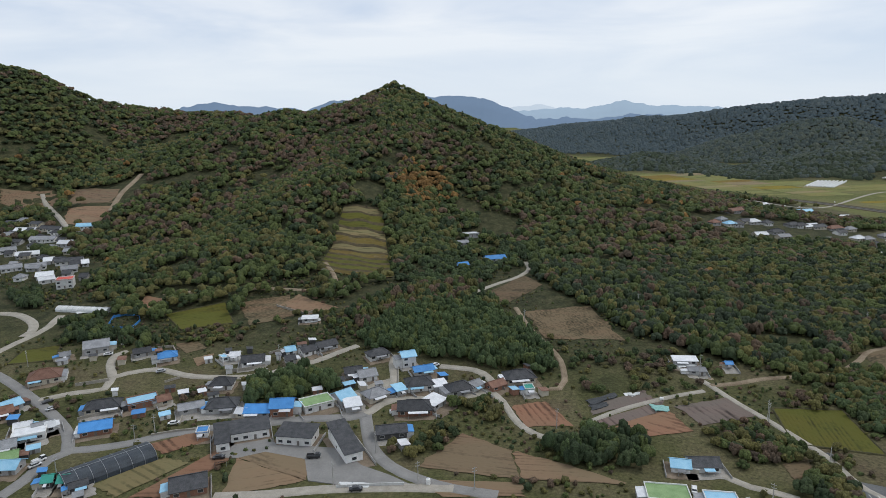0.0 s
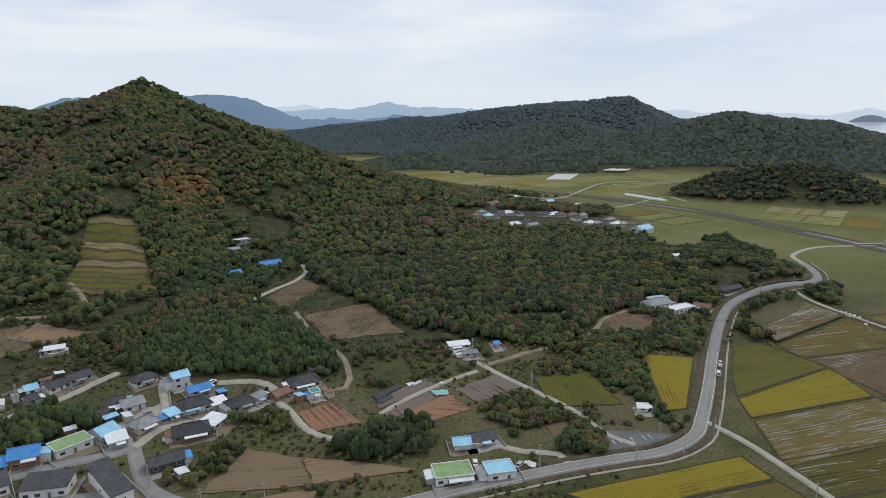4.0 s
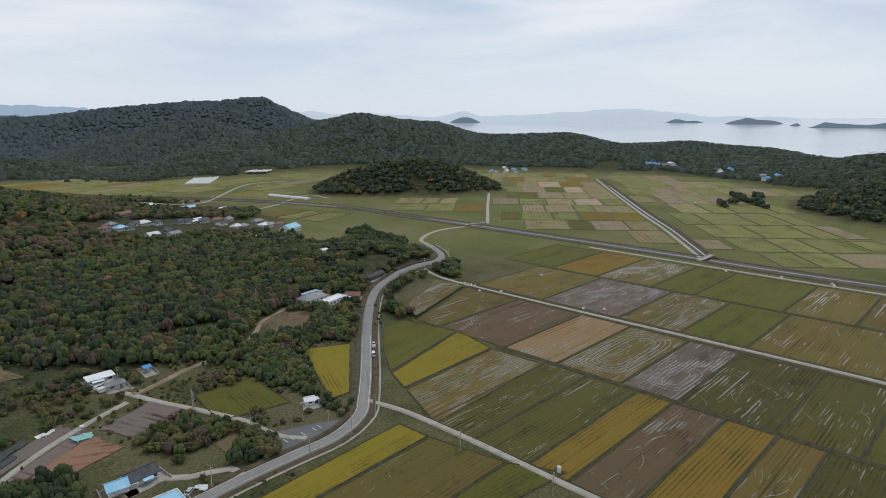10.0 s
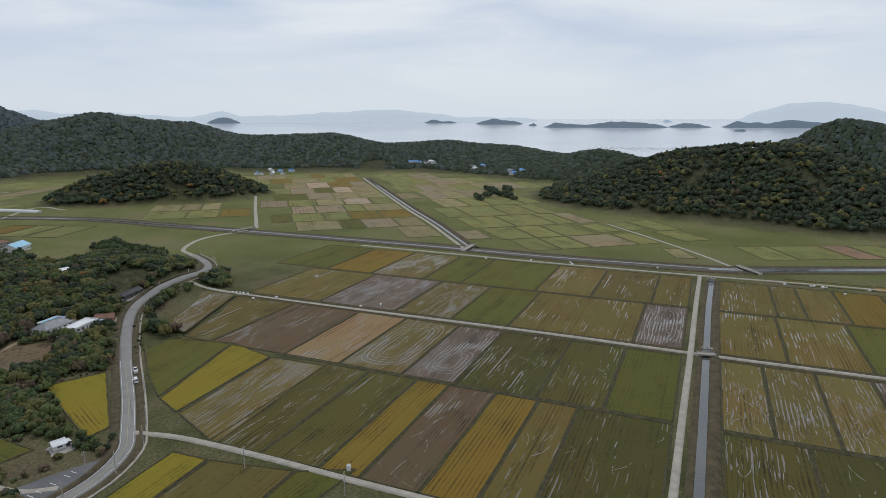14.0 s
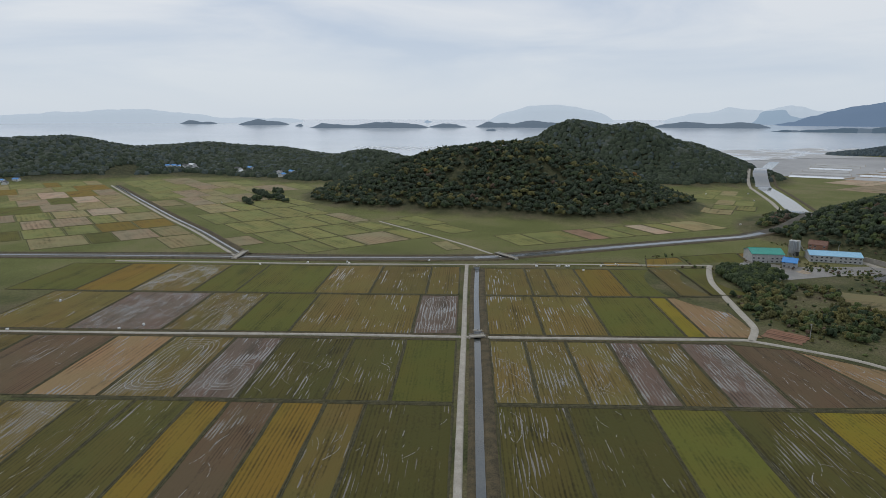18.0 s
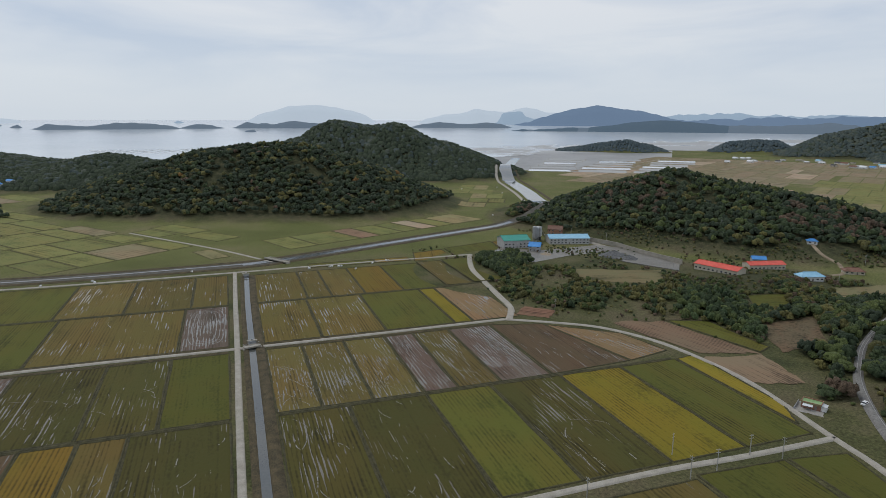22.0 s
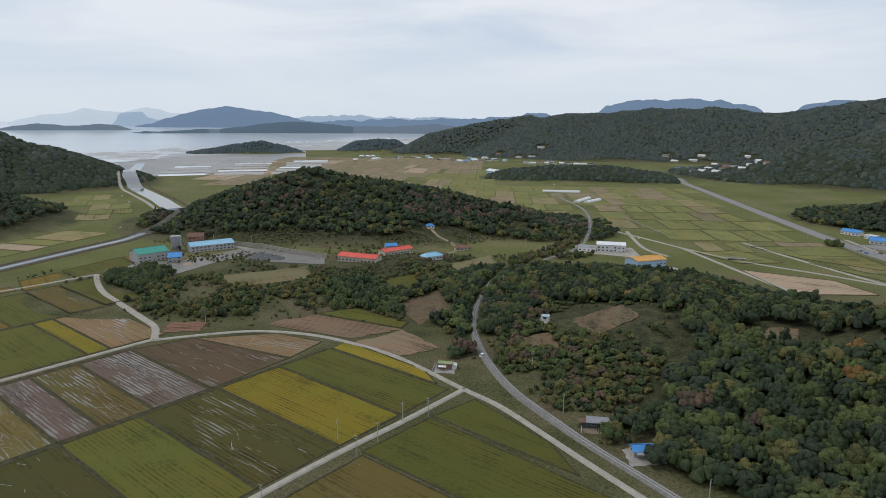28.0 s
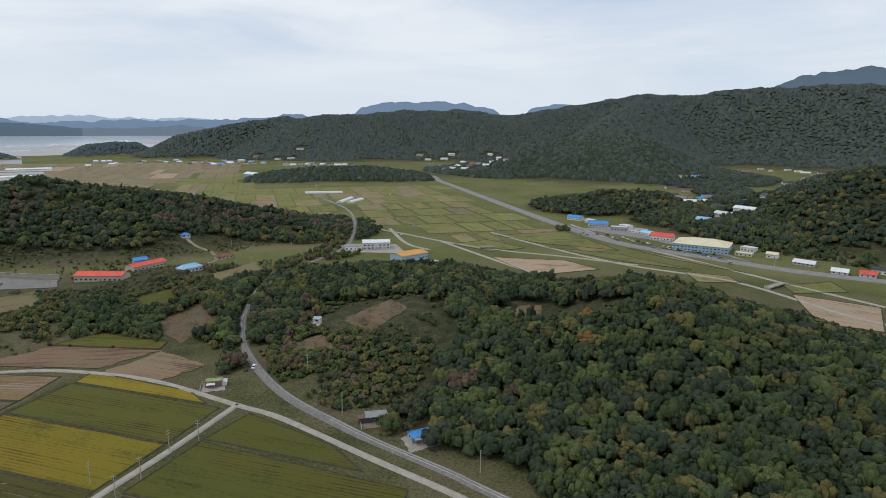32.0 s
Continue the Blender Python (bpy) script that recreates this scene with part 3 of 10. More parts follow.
# ---- sea, tidal flats, islands and far mountains ----
def sea_material():
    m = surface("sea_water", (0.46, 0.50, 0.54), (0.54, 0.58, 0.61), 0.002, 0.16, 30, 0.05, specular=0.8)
    n, l = m.node_tree.nodes, m.node_tree.links
    bsdf = n["Principled BSDF"]
    water = bsdf.inputs["Base Color"].links[0].from_socket
    geo = n.new("ShaderNodeNewGeometry")
    tide = n.new("ShaderNodeTexNoise")
    tide.inputs["Scale"].default_value, tide.inputs["Detail"].default_value, tide.inputs["Distortion"].default_value = 0.0042, 6.0, 1.2
    l.new(geo.outputs["Position"], tide.inputs["Vector"])
    near = n.new("ShaderNodeAttribute")
    near.attribute_name = "flats"
    add = n.new("ShaderNodeMath")
    add.operation = "ADD"
    l.new(tide.outputs["Fac"], add.inputs[0])
    l.new(near.outputs["Fac"], add.inputs[1])
    rng = n.new("ShaderNodeMapRange")
    rng.inputs["From Min"].default_value, rng.inputs["From Max"].default_value = 0.98, 1.06
    l.new(add.outputs[0], rng.inputs["Value"])
    mix = n.new("ShaderNodeMixRGB")
    mix.inputs[2].default_value = (0.30, 0.295, 0.285, 1)
    l.new(rng.outputs[0], mix.inputs[0])
    l.new(water, mix.inputs[1])
    l.new(mix.outputs[0], bsdf.inputs["Base Color"])
    rough = n.new("ShaderNodeMapRange")
    rough.inputs["To Min"].default_value, rough.inputs["To Max"].default_value = 0.16, 0.5
    l.new(rng.outputs[0], rough.inputs["Value"])
    l.new(rough.outputs[0], bsdf.inputs["Roughness"])
    return m


def sector(name, az0, az1, shore, d1, material, lift, steps, rows, label, category, wave=0.0):
    """A sheet between two bearings (degrees to the right of north), from a shore line (bearings, distances) out to a distance."""
    a = np.radians(np.linspace(az0, az1, steps))
    near = np.interp(np.degrees(a), *shore) * (1 + wave * (np.sin(a * 17) + 0.6 * np.sin(a * 41 + 1)))
    t = np.linspace(0, 1, rows)[:, None]
    d = near[None, :] * (1 - t) + d1 * t
    x, y = d * np.sin(a), d * np.cos(a)
    v = np.stack([x.ravel(), y.ravel(), (bowl(d) + lift).ravel()], 1)
    i = np.arange(rows - 1)[:, None] * steps + np.arange(steps - 1)[None, :]
    f = np.stack([i, i + steps, i + steps + 1, i + 1], -1).reshape(-1, 4)
    me = np_mesh(name, v, f, [material], flat=False)
    wet = np.clip(1.25 - (d - near[None, :]) / 900.0, 0, 0.62) * np.broadcast_to(smooth(108, 122, np.degrees(a))[None, :], d.shape)
    me.attributes.new("flats", "FLOAT", "POINT").data.foreach_set("value", wet.ravel().astype(np.float32))
    return tagged(new(name, me), label, category, kind="structure")


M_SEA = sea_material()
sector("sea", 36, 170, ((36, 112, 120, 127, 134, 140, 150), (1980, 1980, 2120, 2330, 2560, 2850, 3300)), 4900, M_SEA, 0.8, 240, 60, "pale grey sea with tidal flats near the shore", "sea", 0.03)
M_FLAT = surface("tidal_mud", (0.115, 0.108, 0.098), (0.24, 0.232, 0.222), 0.006, 0.38, 9, 0.05, specular=0.6, stretch=(1, 1, 1))
sector("tidal_flat", 117, 135, ((117, 121, 128, 135), (1900, 1560, 1520, 1700)), 2640, M_FLAT, 0.22, 60, 24, "grey wet tidal mud round the salt pans", "mudflat", 0.02)


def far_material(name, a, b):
    """Mountains and islands as a plain distance behind all the rest: haze painted in as a bluish colour that glows."""
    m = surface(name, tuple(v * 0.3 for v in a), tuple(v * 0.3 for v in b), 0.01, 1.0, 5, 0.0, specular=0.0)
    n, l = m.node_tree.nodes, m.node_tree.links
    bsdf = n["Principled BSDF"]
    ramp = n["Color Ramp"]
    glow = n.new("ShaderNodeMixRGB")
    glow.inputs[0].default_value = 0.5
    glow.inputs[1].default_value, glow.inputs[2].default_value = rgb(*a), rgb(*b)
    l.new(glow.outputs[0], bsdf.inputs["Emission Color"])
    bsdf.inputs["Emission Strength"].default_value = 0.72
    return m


# haze levels painted as glowing blues, palest for the farthest ridges
M_FAR = [far_material("hazed_mountain_blue", (0.155, 0.225, 0.33), (0.17, 0.24, 0.345)),
         far_material("hazed_mountain_pale", (0.32, 0.42, 0.53), (0.34, 0.44, 0.55)),
         far_material("hazed_mountain_faint", (0.52, 0.60, 0.69), (0.54, 0.62, 0.70)),
         far_material("hazed_shore_dark", (0.09, 0.135, 0.185), (0.11, 0.155, 0.20)),
         far_material("hazed_island", (0.135, 0.18, 0.235), (0.155, 0.20, 0.25))]


def far_ridge(name, dist, crest, material, label, depth=160, rough=0.05, kind="structure", category="mountain", base=-3.5):
    """A distant ridge: crest given as (bearing to the right of north, elevation angle) in degrees, joined smoothly with small bumps."""
    az = np.array([c[0] for c in crest], float)
    el = np.array([c[1] for c in crest], float)
    n = max(24, int((az[-1] - az[0]) * 9))
    a = np.linspace(az[0], az[-1], n)
    e = np.interp(a, az, el)
    e = np.convolve(np.pad(e, 2, mode="edge"), [0.1, 0.2, 0.4, 0.2, 0.1], "valid")
    bumps = np.random.default_rng(int(dist + az[0] * 10)).normal(0, 1, n)
    bumps = np.convolve(bumps, [0.2, 0.3, 0.3, 0.2], 'same') + np.convolve(np.repeat(bumps[::6], 6)[:n], np.ones(6) / 6, 'same')
    e = e + rough * bumps * np.clip((a - az[0]) * 2, 0, 1) * np.clip((az[-1] - a) * 2, 0, 1)
    ends = np.clip(np.minimum(a - az[0], az[-1] - a) / min(1.2, (az[-1] - az[0]) * 0.25), 0, 1)
    low = math.degrees(math.atan2(float(bowl(np.array(float(dist)))) - EYE, dist))
    e = low + (e - low) * np.sin(ends * math.pi / 2) ** 0.8
    verts, faces = [], []
    for k, (aa_, ee) in enumerate(zip(np.radians(a), np.radians(e))):
        top = EYE + dist * math.tan(ee)
        foot = float(bowl(np.array(dist - depth))) - 2
        for d, z in ((dist - depth, foot), (dist - depth * 0.4, foot + (top - foot) * 0.62), (dist, max(top, foot + 0.5)), (dist + depth * 0.5, foot + (top - foot) * 0.4), (dist + depth, foot)):
            verts.append((d * math.sin(aa_), d * math.cos(aa_), z))
        if k:
            b = k * 5
            faces += [(b - 5 + j, b + j, b + j + 1, b - 4 + j) for j in range(4)]
    me = np_mesh(name, verts, faces, [material], flat=False)
    return tagged(new(name, me), label, category, kind=kind)


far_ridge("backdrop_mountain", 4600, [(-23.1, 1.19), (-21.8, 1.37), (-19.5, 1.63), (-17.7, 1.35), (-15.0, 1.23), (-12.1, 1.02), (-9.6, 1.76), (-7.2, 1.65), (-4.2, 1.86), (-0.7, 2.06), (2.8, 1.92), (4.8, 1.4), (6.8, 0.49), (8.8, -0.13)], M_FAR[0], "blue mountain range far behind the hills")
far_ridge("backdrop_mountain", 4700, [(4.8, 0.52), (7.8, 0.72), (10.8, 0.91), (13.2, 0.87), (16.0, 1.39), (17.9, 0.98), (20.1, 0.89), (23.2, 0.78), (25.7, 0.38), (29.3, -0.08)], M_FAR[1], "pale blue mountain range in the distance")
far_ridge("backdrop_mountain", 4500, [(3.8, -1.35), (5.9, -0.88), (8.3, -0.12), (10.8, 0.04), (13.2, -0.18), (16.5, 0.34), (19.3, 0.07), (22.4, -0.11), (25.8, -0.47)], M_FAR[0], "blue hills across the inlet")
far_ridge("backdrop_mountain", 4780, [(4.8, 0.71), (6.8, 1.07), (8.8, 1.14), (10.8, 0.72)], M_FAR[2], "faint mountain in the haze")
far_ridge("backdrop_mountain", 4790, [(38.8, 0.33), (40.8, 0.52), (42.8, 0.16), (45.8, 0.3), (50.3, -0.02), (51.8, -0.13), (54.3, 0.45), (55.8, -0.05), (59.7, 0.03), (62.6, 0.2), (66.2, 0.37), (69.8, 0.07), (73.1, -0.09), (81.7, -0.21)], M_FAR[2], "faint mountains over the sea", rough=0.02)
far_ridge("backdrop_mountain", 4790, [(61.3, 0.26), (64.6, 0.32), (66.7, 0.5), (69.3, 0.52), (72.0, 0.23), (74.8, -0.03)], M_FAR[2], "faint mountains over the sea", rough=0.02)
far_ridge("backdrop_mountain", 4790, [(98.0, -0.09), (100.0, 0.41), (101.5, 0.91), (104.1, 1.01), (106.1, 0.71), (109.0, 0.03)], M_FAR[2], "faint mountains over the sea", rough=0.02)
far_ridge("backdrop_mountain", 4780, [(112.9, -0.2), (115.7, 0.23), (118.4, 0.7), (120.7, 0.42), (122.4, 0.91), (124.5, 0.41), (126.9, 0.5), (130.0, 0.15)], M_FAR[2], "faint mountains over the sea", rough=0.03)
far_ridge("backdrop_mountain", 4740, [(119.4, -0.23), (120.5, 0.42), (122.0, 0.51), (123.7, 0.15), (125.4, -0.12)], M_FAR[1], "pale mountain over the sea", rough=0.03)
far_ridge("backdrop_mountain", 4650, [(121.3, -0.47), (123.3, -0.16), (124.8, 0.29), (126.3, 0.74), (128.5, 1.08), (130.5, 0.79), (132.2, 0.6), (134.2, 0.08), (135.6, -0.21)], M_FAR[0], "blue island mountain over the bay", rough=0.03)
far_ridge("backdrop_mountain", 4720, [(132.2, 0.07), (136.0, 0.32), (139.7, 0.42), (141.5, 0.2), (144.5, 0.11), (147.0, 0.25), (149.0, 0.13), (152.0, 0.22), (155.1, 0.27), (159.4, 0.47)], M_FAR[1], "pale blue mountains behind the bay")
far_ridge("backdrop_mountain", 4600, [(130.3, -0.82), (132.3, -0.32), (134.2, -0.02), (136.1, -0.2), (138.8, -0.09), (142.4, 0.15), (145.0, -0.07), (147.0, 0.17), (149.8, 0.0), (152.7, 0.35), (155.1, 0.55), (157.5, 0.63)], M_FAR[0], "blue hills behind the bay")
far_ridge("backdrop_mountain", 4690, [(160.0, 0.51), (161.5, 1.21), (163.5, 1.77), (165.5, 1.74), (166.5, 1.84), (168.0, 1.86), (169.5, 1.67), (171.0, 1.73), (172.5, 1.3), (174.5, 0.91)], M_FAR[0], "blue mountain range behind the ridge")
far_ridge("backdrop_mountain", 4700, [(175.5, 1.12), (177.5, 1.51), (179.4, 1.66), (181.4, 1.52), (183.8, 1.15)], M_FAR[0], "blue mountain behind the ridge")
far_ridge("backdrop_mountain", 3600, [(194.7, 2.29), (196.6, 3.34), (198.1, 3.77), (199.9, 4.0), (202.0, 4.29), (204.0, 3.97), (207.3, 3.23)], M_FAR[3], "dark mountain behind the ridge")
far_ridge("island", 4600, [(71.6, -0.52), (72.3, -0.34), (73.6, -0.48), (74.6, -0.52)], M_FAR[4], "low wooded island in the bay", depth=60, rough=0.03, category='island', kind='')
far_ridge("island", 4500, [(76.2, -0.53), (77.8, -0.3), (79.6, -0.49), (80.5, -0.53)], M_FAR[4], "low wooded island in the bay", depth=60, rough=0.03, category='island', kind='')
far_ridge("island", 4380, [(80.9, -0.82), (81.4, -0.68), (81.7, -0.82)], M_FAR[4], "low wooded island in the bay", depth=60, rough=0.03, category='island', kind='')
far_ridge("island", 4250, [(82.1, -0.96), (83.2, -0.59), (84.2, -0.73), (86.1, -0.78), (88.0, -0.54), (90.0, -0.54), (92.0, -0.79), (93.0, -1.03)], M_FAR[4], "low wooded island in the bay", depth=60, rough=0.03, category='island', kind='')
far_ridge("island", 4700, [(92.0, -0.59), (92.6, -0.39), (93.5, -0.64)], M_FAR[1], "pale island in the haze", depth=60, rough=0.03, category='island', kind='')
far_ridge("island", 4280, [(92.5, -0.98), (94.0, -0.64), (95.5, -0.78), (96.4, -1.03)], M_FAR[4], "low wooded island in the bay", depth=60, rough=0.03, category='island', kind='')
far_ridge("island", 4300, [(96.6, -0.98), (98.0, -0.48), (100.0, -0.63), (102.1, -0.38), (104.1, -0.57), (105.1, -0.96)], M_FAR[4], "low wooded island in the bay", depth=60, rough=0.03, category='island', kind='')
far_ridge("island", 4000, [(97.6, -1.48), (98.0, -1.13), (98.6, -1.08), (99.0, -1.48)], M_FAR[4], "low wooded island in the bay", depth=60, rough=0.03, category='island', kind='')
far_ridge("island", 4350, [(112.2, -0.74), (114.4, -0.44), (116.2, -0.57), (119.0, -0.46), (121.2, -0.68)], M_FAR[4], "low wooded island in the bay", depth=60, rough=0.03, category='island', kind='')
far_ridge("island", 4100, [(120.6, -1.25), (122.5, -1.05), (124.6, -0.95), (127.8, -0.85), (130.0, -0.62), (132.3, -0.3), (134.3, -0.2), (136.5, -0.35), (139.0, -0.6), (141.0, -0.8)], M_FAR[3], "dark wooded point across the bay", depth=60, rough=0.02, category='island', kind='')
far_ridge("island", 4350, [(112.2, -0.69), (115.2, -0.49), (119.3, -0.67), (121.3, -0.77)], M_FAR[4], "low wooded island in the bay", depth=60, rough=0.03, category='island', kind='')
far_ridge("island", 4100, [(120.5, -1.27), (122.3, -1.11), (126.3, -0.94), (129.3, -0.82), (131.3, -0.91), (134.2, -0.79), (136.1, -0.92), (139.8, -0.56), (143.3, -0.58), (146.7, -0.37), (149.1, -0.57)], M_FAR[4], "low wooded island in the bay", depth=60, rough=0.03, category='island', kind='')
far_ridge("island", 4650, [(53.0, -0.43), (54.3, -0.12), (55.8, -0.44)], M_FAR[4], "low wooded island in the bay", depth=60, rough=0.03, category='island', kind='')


# ---- roads and tracks ----
M_YELLOW = surface("road_paint_yellow", (0.30, 0.25, 0.10), (0.42, 0.35, 0.16), 1.0, 0.7)
MAIN = [(-120, 168), (-60, 172), (10, 177), (68, 179), (110, 178), (134, 176), (154, 174), (173, 179), (187, 190), (212, 213), (248, 248), (280, 277), (310, 300), (341, 314), (375, 317), (405, 321), (430, 334), (452, 353), (472, 382)]
ribbon("main_road", MAIN, 5.4, M_ASPHALT, 0.5, "worn grey two-lane country road", "road", step=4.0)
dashes("centre_line", MAIN, M_YELLOW, 0.56, 0.16, 1, 0)
dashes("edge_line", MAIN, M_PAINT, 0.56, 0.15, 1, 0, 2.35)
dashes("edge_line", MAIN, M_PAINT, 0.56, 0.15, 1, 0, -2.35)
ribbon("road_verge", MAIN[3:], 2, M_BANK, 0.1, "rank brown grass along the road", "bank", profile=[(-1.6, 0.1), (-0.4, 0.5), (0.7, 0.4), (2.2, 0.0)], side=-4.9, keep=False)
ribbon("road_ditch", MAIN[3:], 1.0, M_CONCRETE, 0.15, "narrow concrete ditch beside the road", "ditch", profile=[(-0.5, 0), (-0.35, 0.3), (0.35, 0.3), (0.5, 0)], side=-7.0, keep=False)
ribbon("road_verge", MAIN[3:], 2, M_BANK, 0.1, "rank brown grass along the road", "bank", profile=[(-2.0, 0.0), (-0.6, 0.5), (0.7, 0.5), (1.6, 0.1)], side=4.9, keep=False)
ribbon("farm_track", [(472, 382), (492, 408), (545, 424), (606, 407), (640, 424), (740, 490), (850, 561)], 4, M_CONCRETE, 0.3)
ribbon("farm_track", [(186, 186), (188, 165), (185, 127), (180, 86), (174, 30), (166, -30), (158, -100), (152, -159), (146, -198), (141, -240)], 2.5, M_CONCRETE, 0.5)
ribbon("farm_track", [(378, 313), (372, 258), (363, 168), (357, 100), (350, 28), (342, -36), (334, -114), (326, -196)], 2.5, M_CONCRETE, 0.5)
ribbon("farm_track", [(326, -196), (308, -220), (288, -241), (258, -254), (227, -257), (191, -254), (142, -239), (116, -231), (69, -208), (20, -184), (-40, -148), (-130, -100)], 2.5, M_CONCRETE, 0.5)
ribbon("farm_track", [(324, -198), (345, -212), (372, -219), (405, -226), (443, -235), (480, -251), (500, -262)], 4, M_CONCRETE, 0.5)
ribbon("farm_track", [(120, -11), (187, -18), (266, -27), (342, -36), (430, -46), (522, -57)], 2.5, M_CONCRETE, 0.55)
ribbon("farm_track", [(556, 250), (545, 160), (532, 60), (522, -57), (519, -110), (512, -190), (500, -262)], 2.5, M_CONCRETE, 0.45)
ribbon("farm_track", [(548, -92), (626, -53), (753, 24)], 2.5, M_CONCRETE, 0.3)
ribbon("village_lane", [(-154, 193), (-152, 204), (-152, 217), (-147, 224), (-140, 225), (-127, 229), (-114, 236), (-93, 242), (-77, 244), (-60, 247), (-41, 248), (-35, 250)], 5, M_ASPHALT, 0.3, "narrow worn asphalt village lane", "road")
ribbon("village_lane", [(-148, 223), (-156, 237), (-170, 252), (-189, 268), (-213, 287), (-236, 303)], 4.5, M_ASPHALT, 0.34, "narrow worn asphalt village lane", "road")
ribbon("village_lane", [(-189, 268), (-176, 275), (-163, 279), (-165, 291), (-153, 298), (-143, 298), (-124, 290), (-94, 289), (-82, 296), (-67, 305), (-57, 315), (-48, 323)], 4, M_CONCRETE, 0.3, "pale concrete village lane", "road")
ribbon("village_lane", [(-165, 291), (-174, 306), (-177, 317), (-173, 322)], 4, M_CONCRETE, 0.34, "pale concrete village lane", "road")
ribbon("village_lane", [(-246, 322), (-243, 337), (-240, 347), (-239, 360), (-241, 370), (-242, 378)], 4.5, M_CONCRETE, 0.3, "pale concrete village lane", "road")
ribbon("village_lane", [(-293, 385), (-273, 382), (-253, 367), (-245, 353), (-245, 345)], 5, M_CONCRETE, 0.3, "pale concrete village lane", "road")
ribbon("village_lane", [(-35, 250), (-33, 239), (-29, 223), (-21, 210), (-10, 201), (2, 195), (17, 191)], 5, M_ASPHALT, 0.3, "narrow worn asphalt village lane", "road")
ribbon("village_lane", [(-35, 250), (-29, 259), (-26, 270), (-25, 284), (-27, 300), (-26, 310)], 4, M_CONCRETE, 0.34, "pale concrete village lane", "road")
ribbon("village_lane", [(-29, 259), (-23, 263), (-8, 263), (10, 265), (20, 270), (23, 275), (20, 283), (14, 291), (-3, 296)], 4, M_CONCRETE, 0.3, "pale concrete village lane", "road")
ribbon("farm_track", [(20, 270), (25, 259), (28, 246), (32, 236), (40, 228), (48, 227)], 3, M_CONCRETE, 0.3, "pale concrete farm track", "road")
ribbon("footpath", [(18, 405), (37, 425), (52, 439), (63, 459), (64, 481)], 3, M_CONCRETE, 0.4, "pale concrete farm track", "road")
ribbon("footpath", [(44, 376), (48, 344), (54, 320), (58, 300), (56, 278), (52, 270), (44, 270)], 2.6, M_DIRT, 0.4, "bare earth footpath on the hillside", "road")
ribbon("farm_track", [(57, 239), (75, 250), (98, 260), (117, 266)], 2.2, M_CONCRETE, 0.35, "pale concrete farm track", "road")
ribbon("farm_track", [(112, 293), (121, 274), (127, 255), (134, 237), (141, 214), (141, 200), (142, 191), (147, 182)], 2.7, M_CONCRETE, 0.35, "pale concrete farm track", "road")
ribbon("footpath", [(122, 271), (135, 273), (151, 278), (170, 280), (186, 282), (209, 299), (222, 310), (245, 315), (257, 312)], 2.4, M_DIRT, 0.4, "bare earth footpath on the hillside", "road")
ribbon("footpath", [(-91, 464), (-82, 445), (-74, 424), (-58, 418)], 3, M_DIRT, 0.5, "bare earth footpath on the hillside", "road")
ribbon("footpath", [(-190, 409), (-167, 409), (-142, 412), (-119, 413), (-88, 412)], 2.4, M_DIRT, 0.5, "bare earth footpath on the hillside", "road")
ribbon("footpath", [(-336, 625), (-346, 669), (-348, 701), (-350, 728)], 5, M_DIRT, 0.6, "bare earth footpath on the hillside", "road")
ribbon("farm_track", [(-363, 596), (-392, 631), (-437, 686), (-461, 717)], 4, M_CONCRETE, 0.5, "pale concrete farm track", "road")
ribbon("farm_track", [(98, 201), (104, 194), (116, 187), (115, 178)], 3, M_CONCRETE, 0.3, "pale concrete farm track", "road")
ribbon("farm_track", [(-80, 192), (-62, 193), (-49, 195), (-36, 196), (-14, 196), (2, 195)], 4.5, M_CONCRETE, 0.32, "pale concrete farm track", "road")
RAIL = [(-230, -60), (-150, -100), (-60, -150), (24, -196), (36, -203), (86, -228), (124, -251), (158, -285), (182, -320), (199, -357), (230, -461), (225, -518), (221, -608), (264, -751), (318, -868), (399, -978)]
ribbon("footpath", [(311, -489), (313, -510), (332, -534), (352, -540), (376, -555)], 3, M_DIRT, 0.5, "bare earth footpath on the hillside", "road")
ribbon("farm_track", [(556, -386), (503, -402), (447, -404), (385, -403)], 6, M_CONCRETE, 0.4, "grey concrete works road", "road")
ribbon("farm_track", [(207, -715), (164, -629), (133, -601)], 4, M_CONCRETE, 0.3, "pale concrete farm track", "road")
ribbon("farm_track", [(243, -718), (194, -693), (132, -651), (72, -618), (0, -599), (-66, -576)], 3.5, M_CONCRETE, 0.3, "pale concrete farm track", "road")
ribbon("farm_track", [(85, -717), (23, -648), (-51, -578), (-136, -530), (-188, -448), (-217, -425)], 4, M_CONCRETE, 0.3, "pale concrete farm track", "road")
ribbon("farm_track", [(-6, -799), (-59, -686), (-107, -624), (-146, -573), (-178, -530), (-223, -476)], 4, M_CONCRETE, 0.3, "pale concrete farm track", "road")
ribbon("farm_track", [(132, -651), (74, -581), (17, -514)], 4, M_CONCRETE, 0.3, "pale concrete farm track", "road")
ribbon("highway", [(485, -1680), (422, -1626), (270, -1333), (88, -955), (1, -779), (-59, -680), (-133, -625), (-195, -584), (-259, -558), (-288, -550)], 15, M_ASPHALT, 0.6, "grey four-lane main road", "road")
ribbon("farm_track", [(420, 1037), (431, 859), (496, 833), (705, 1010), (797, 1002)], 4, M_CONCRETE, 0.3, "pale concrete farm track", "road")
ribbon("farm_track", [(362, 756), (428, 749), (475, 721), (554, 736), (665, 792), (662, 734)], 3.5, M_CONCRETE, 0.3, "pale concrete farm track", "road")
M_BALLAST = surface("railway_ballast", (0.13, 0.125, 0.115), (0.25, 0.24, 0.225), 0.8, 0.95, 5, 0.8)
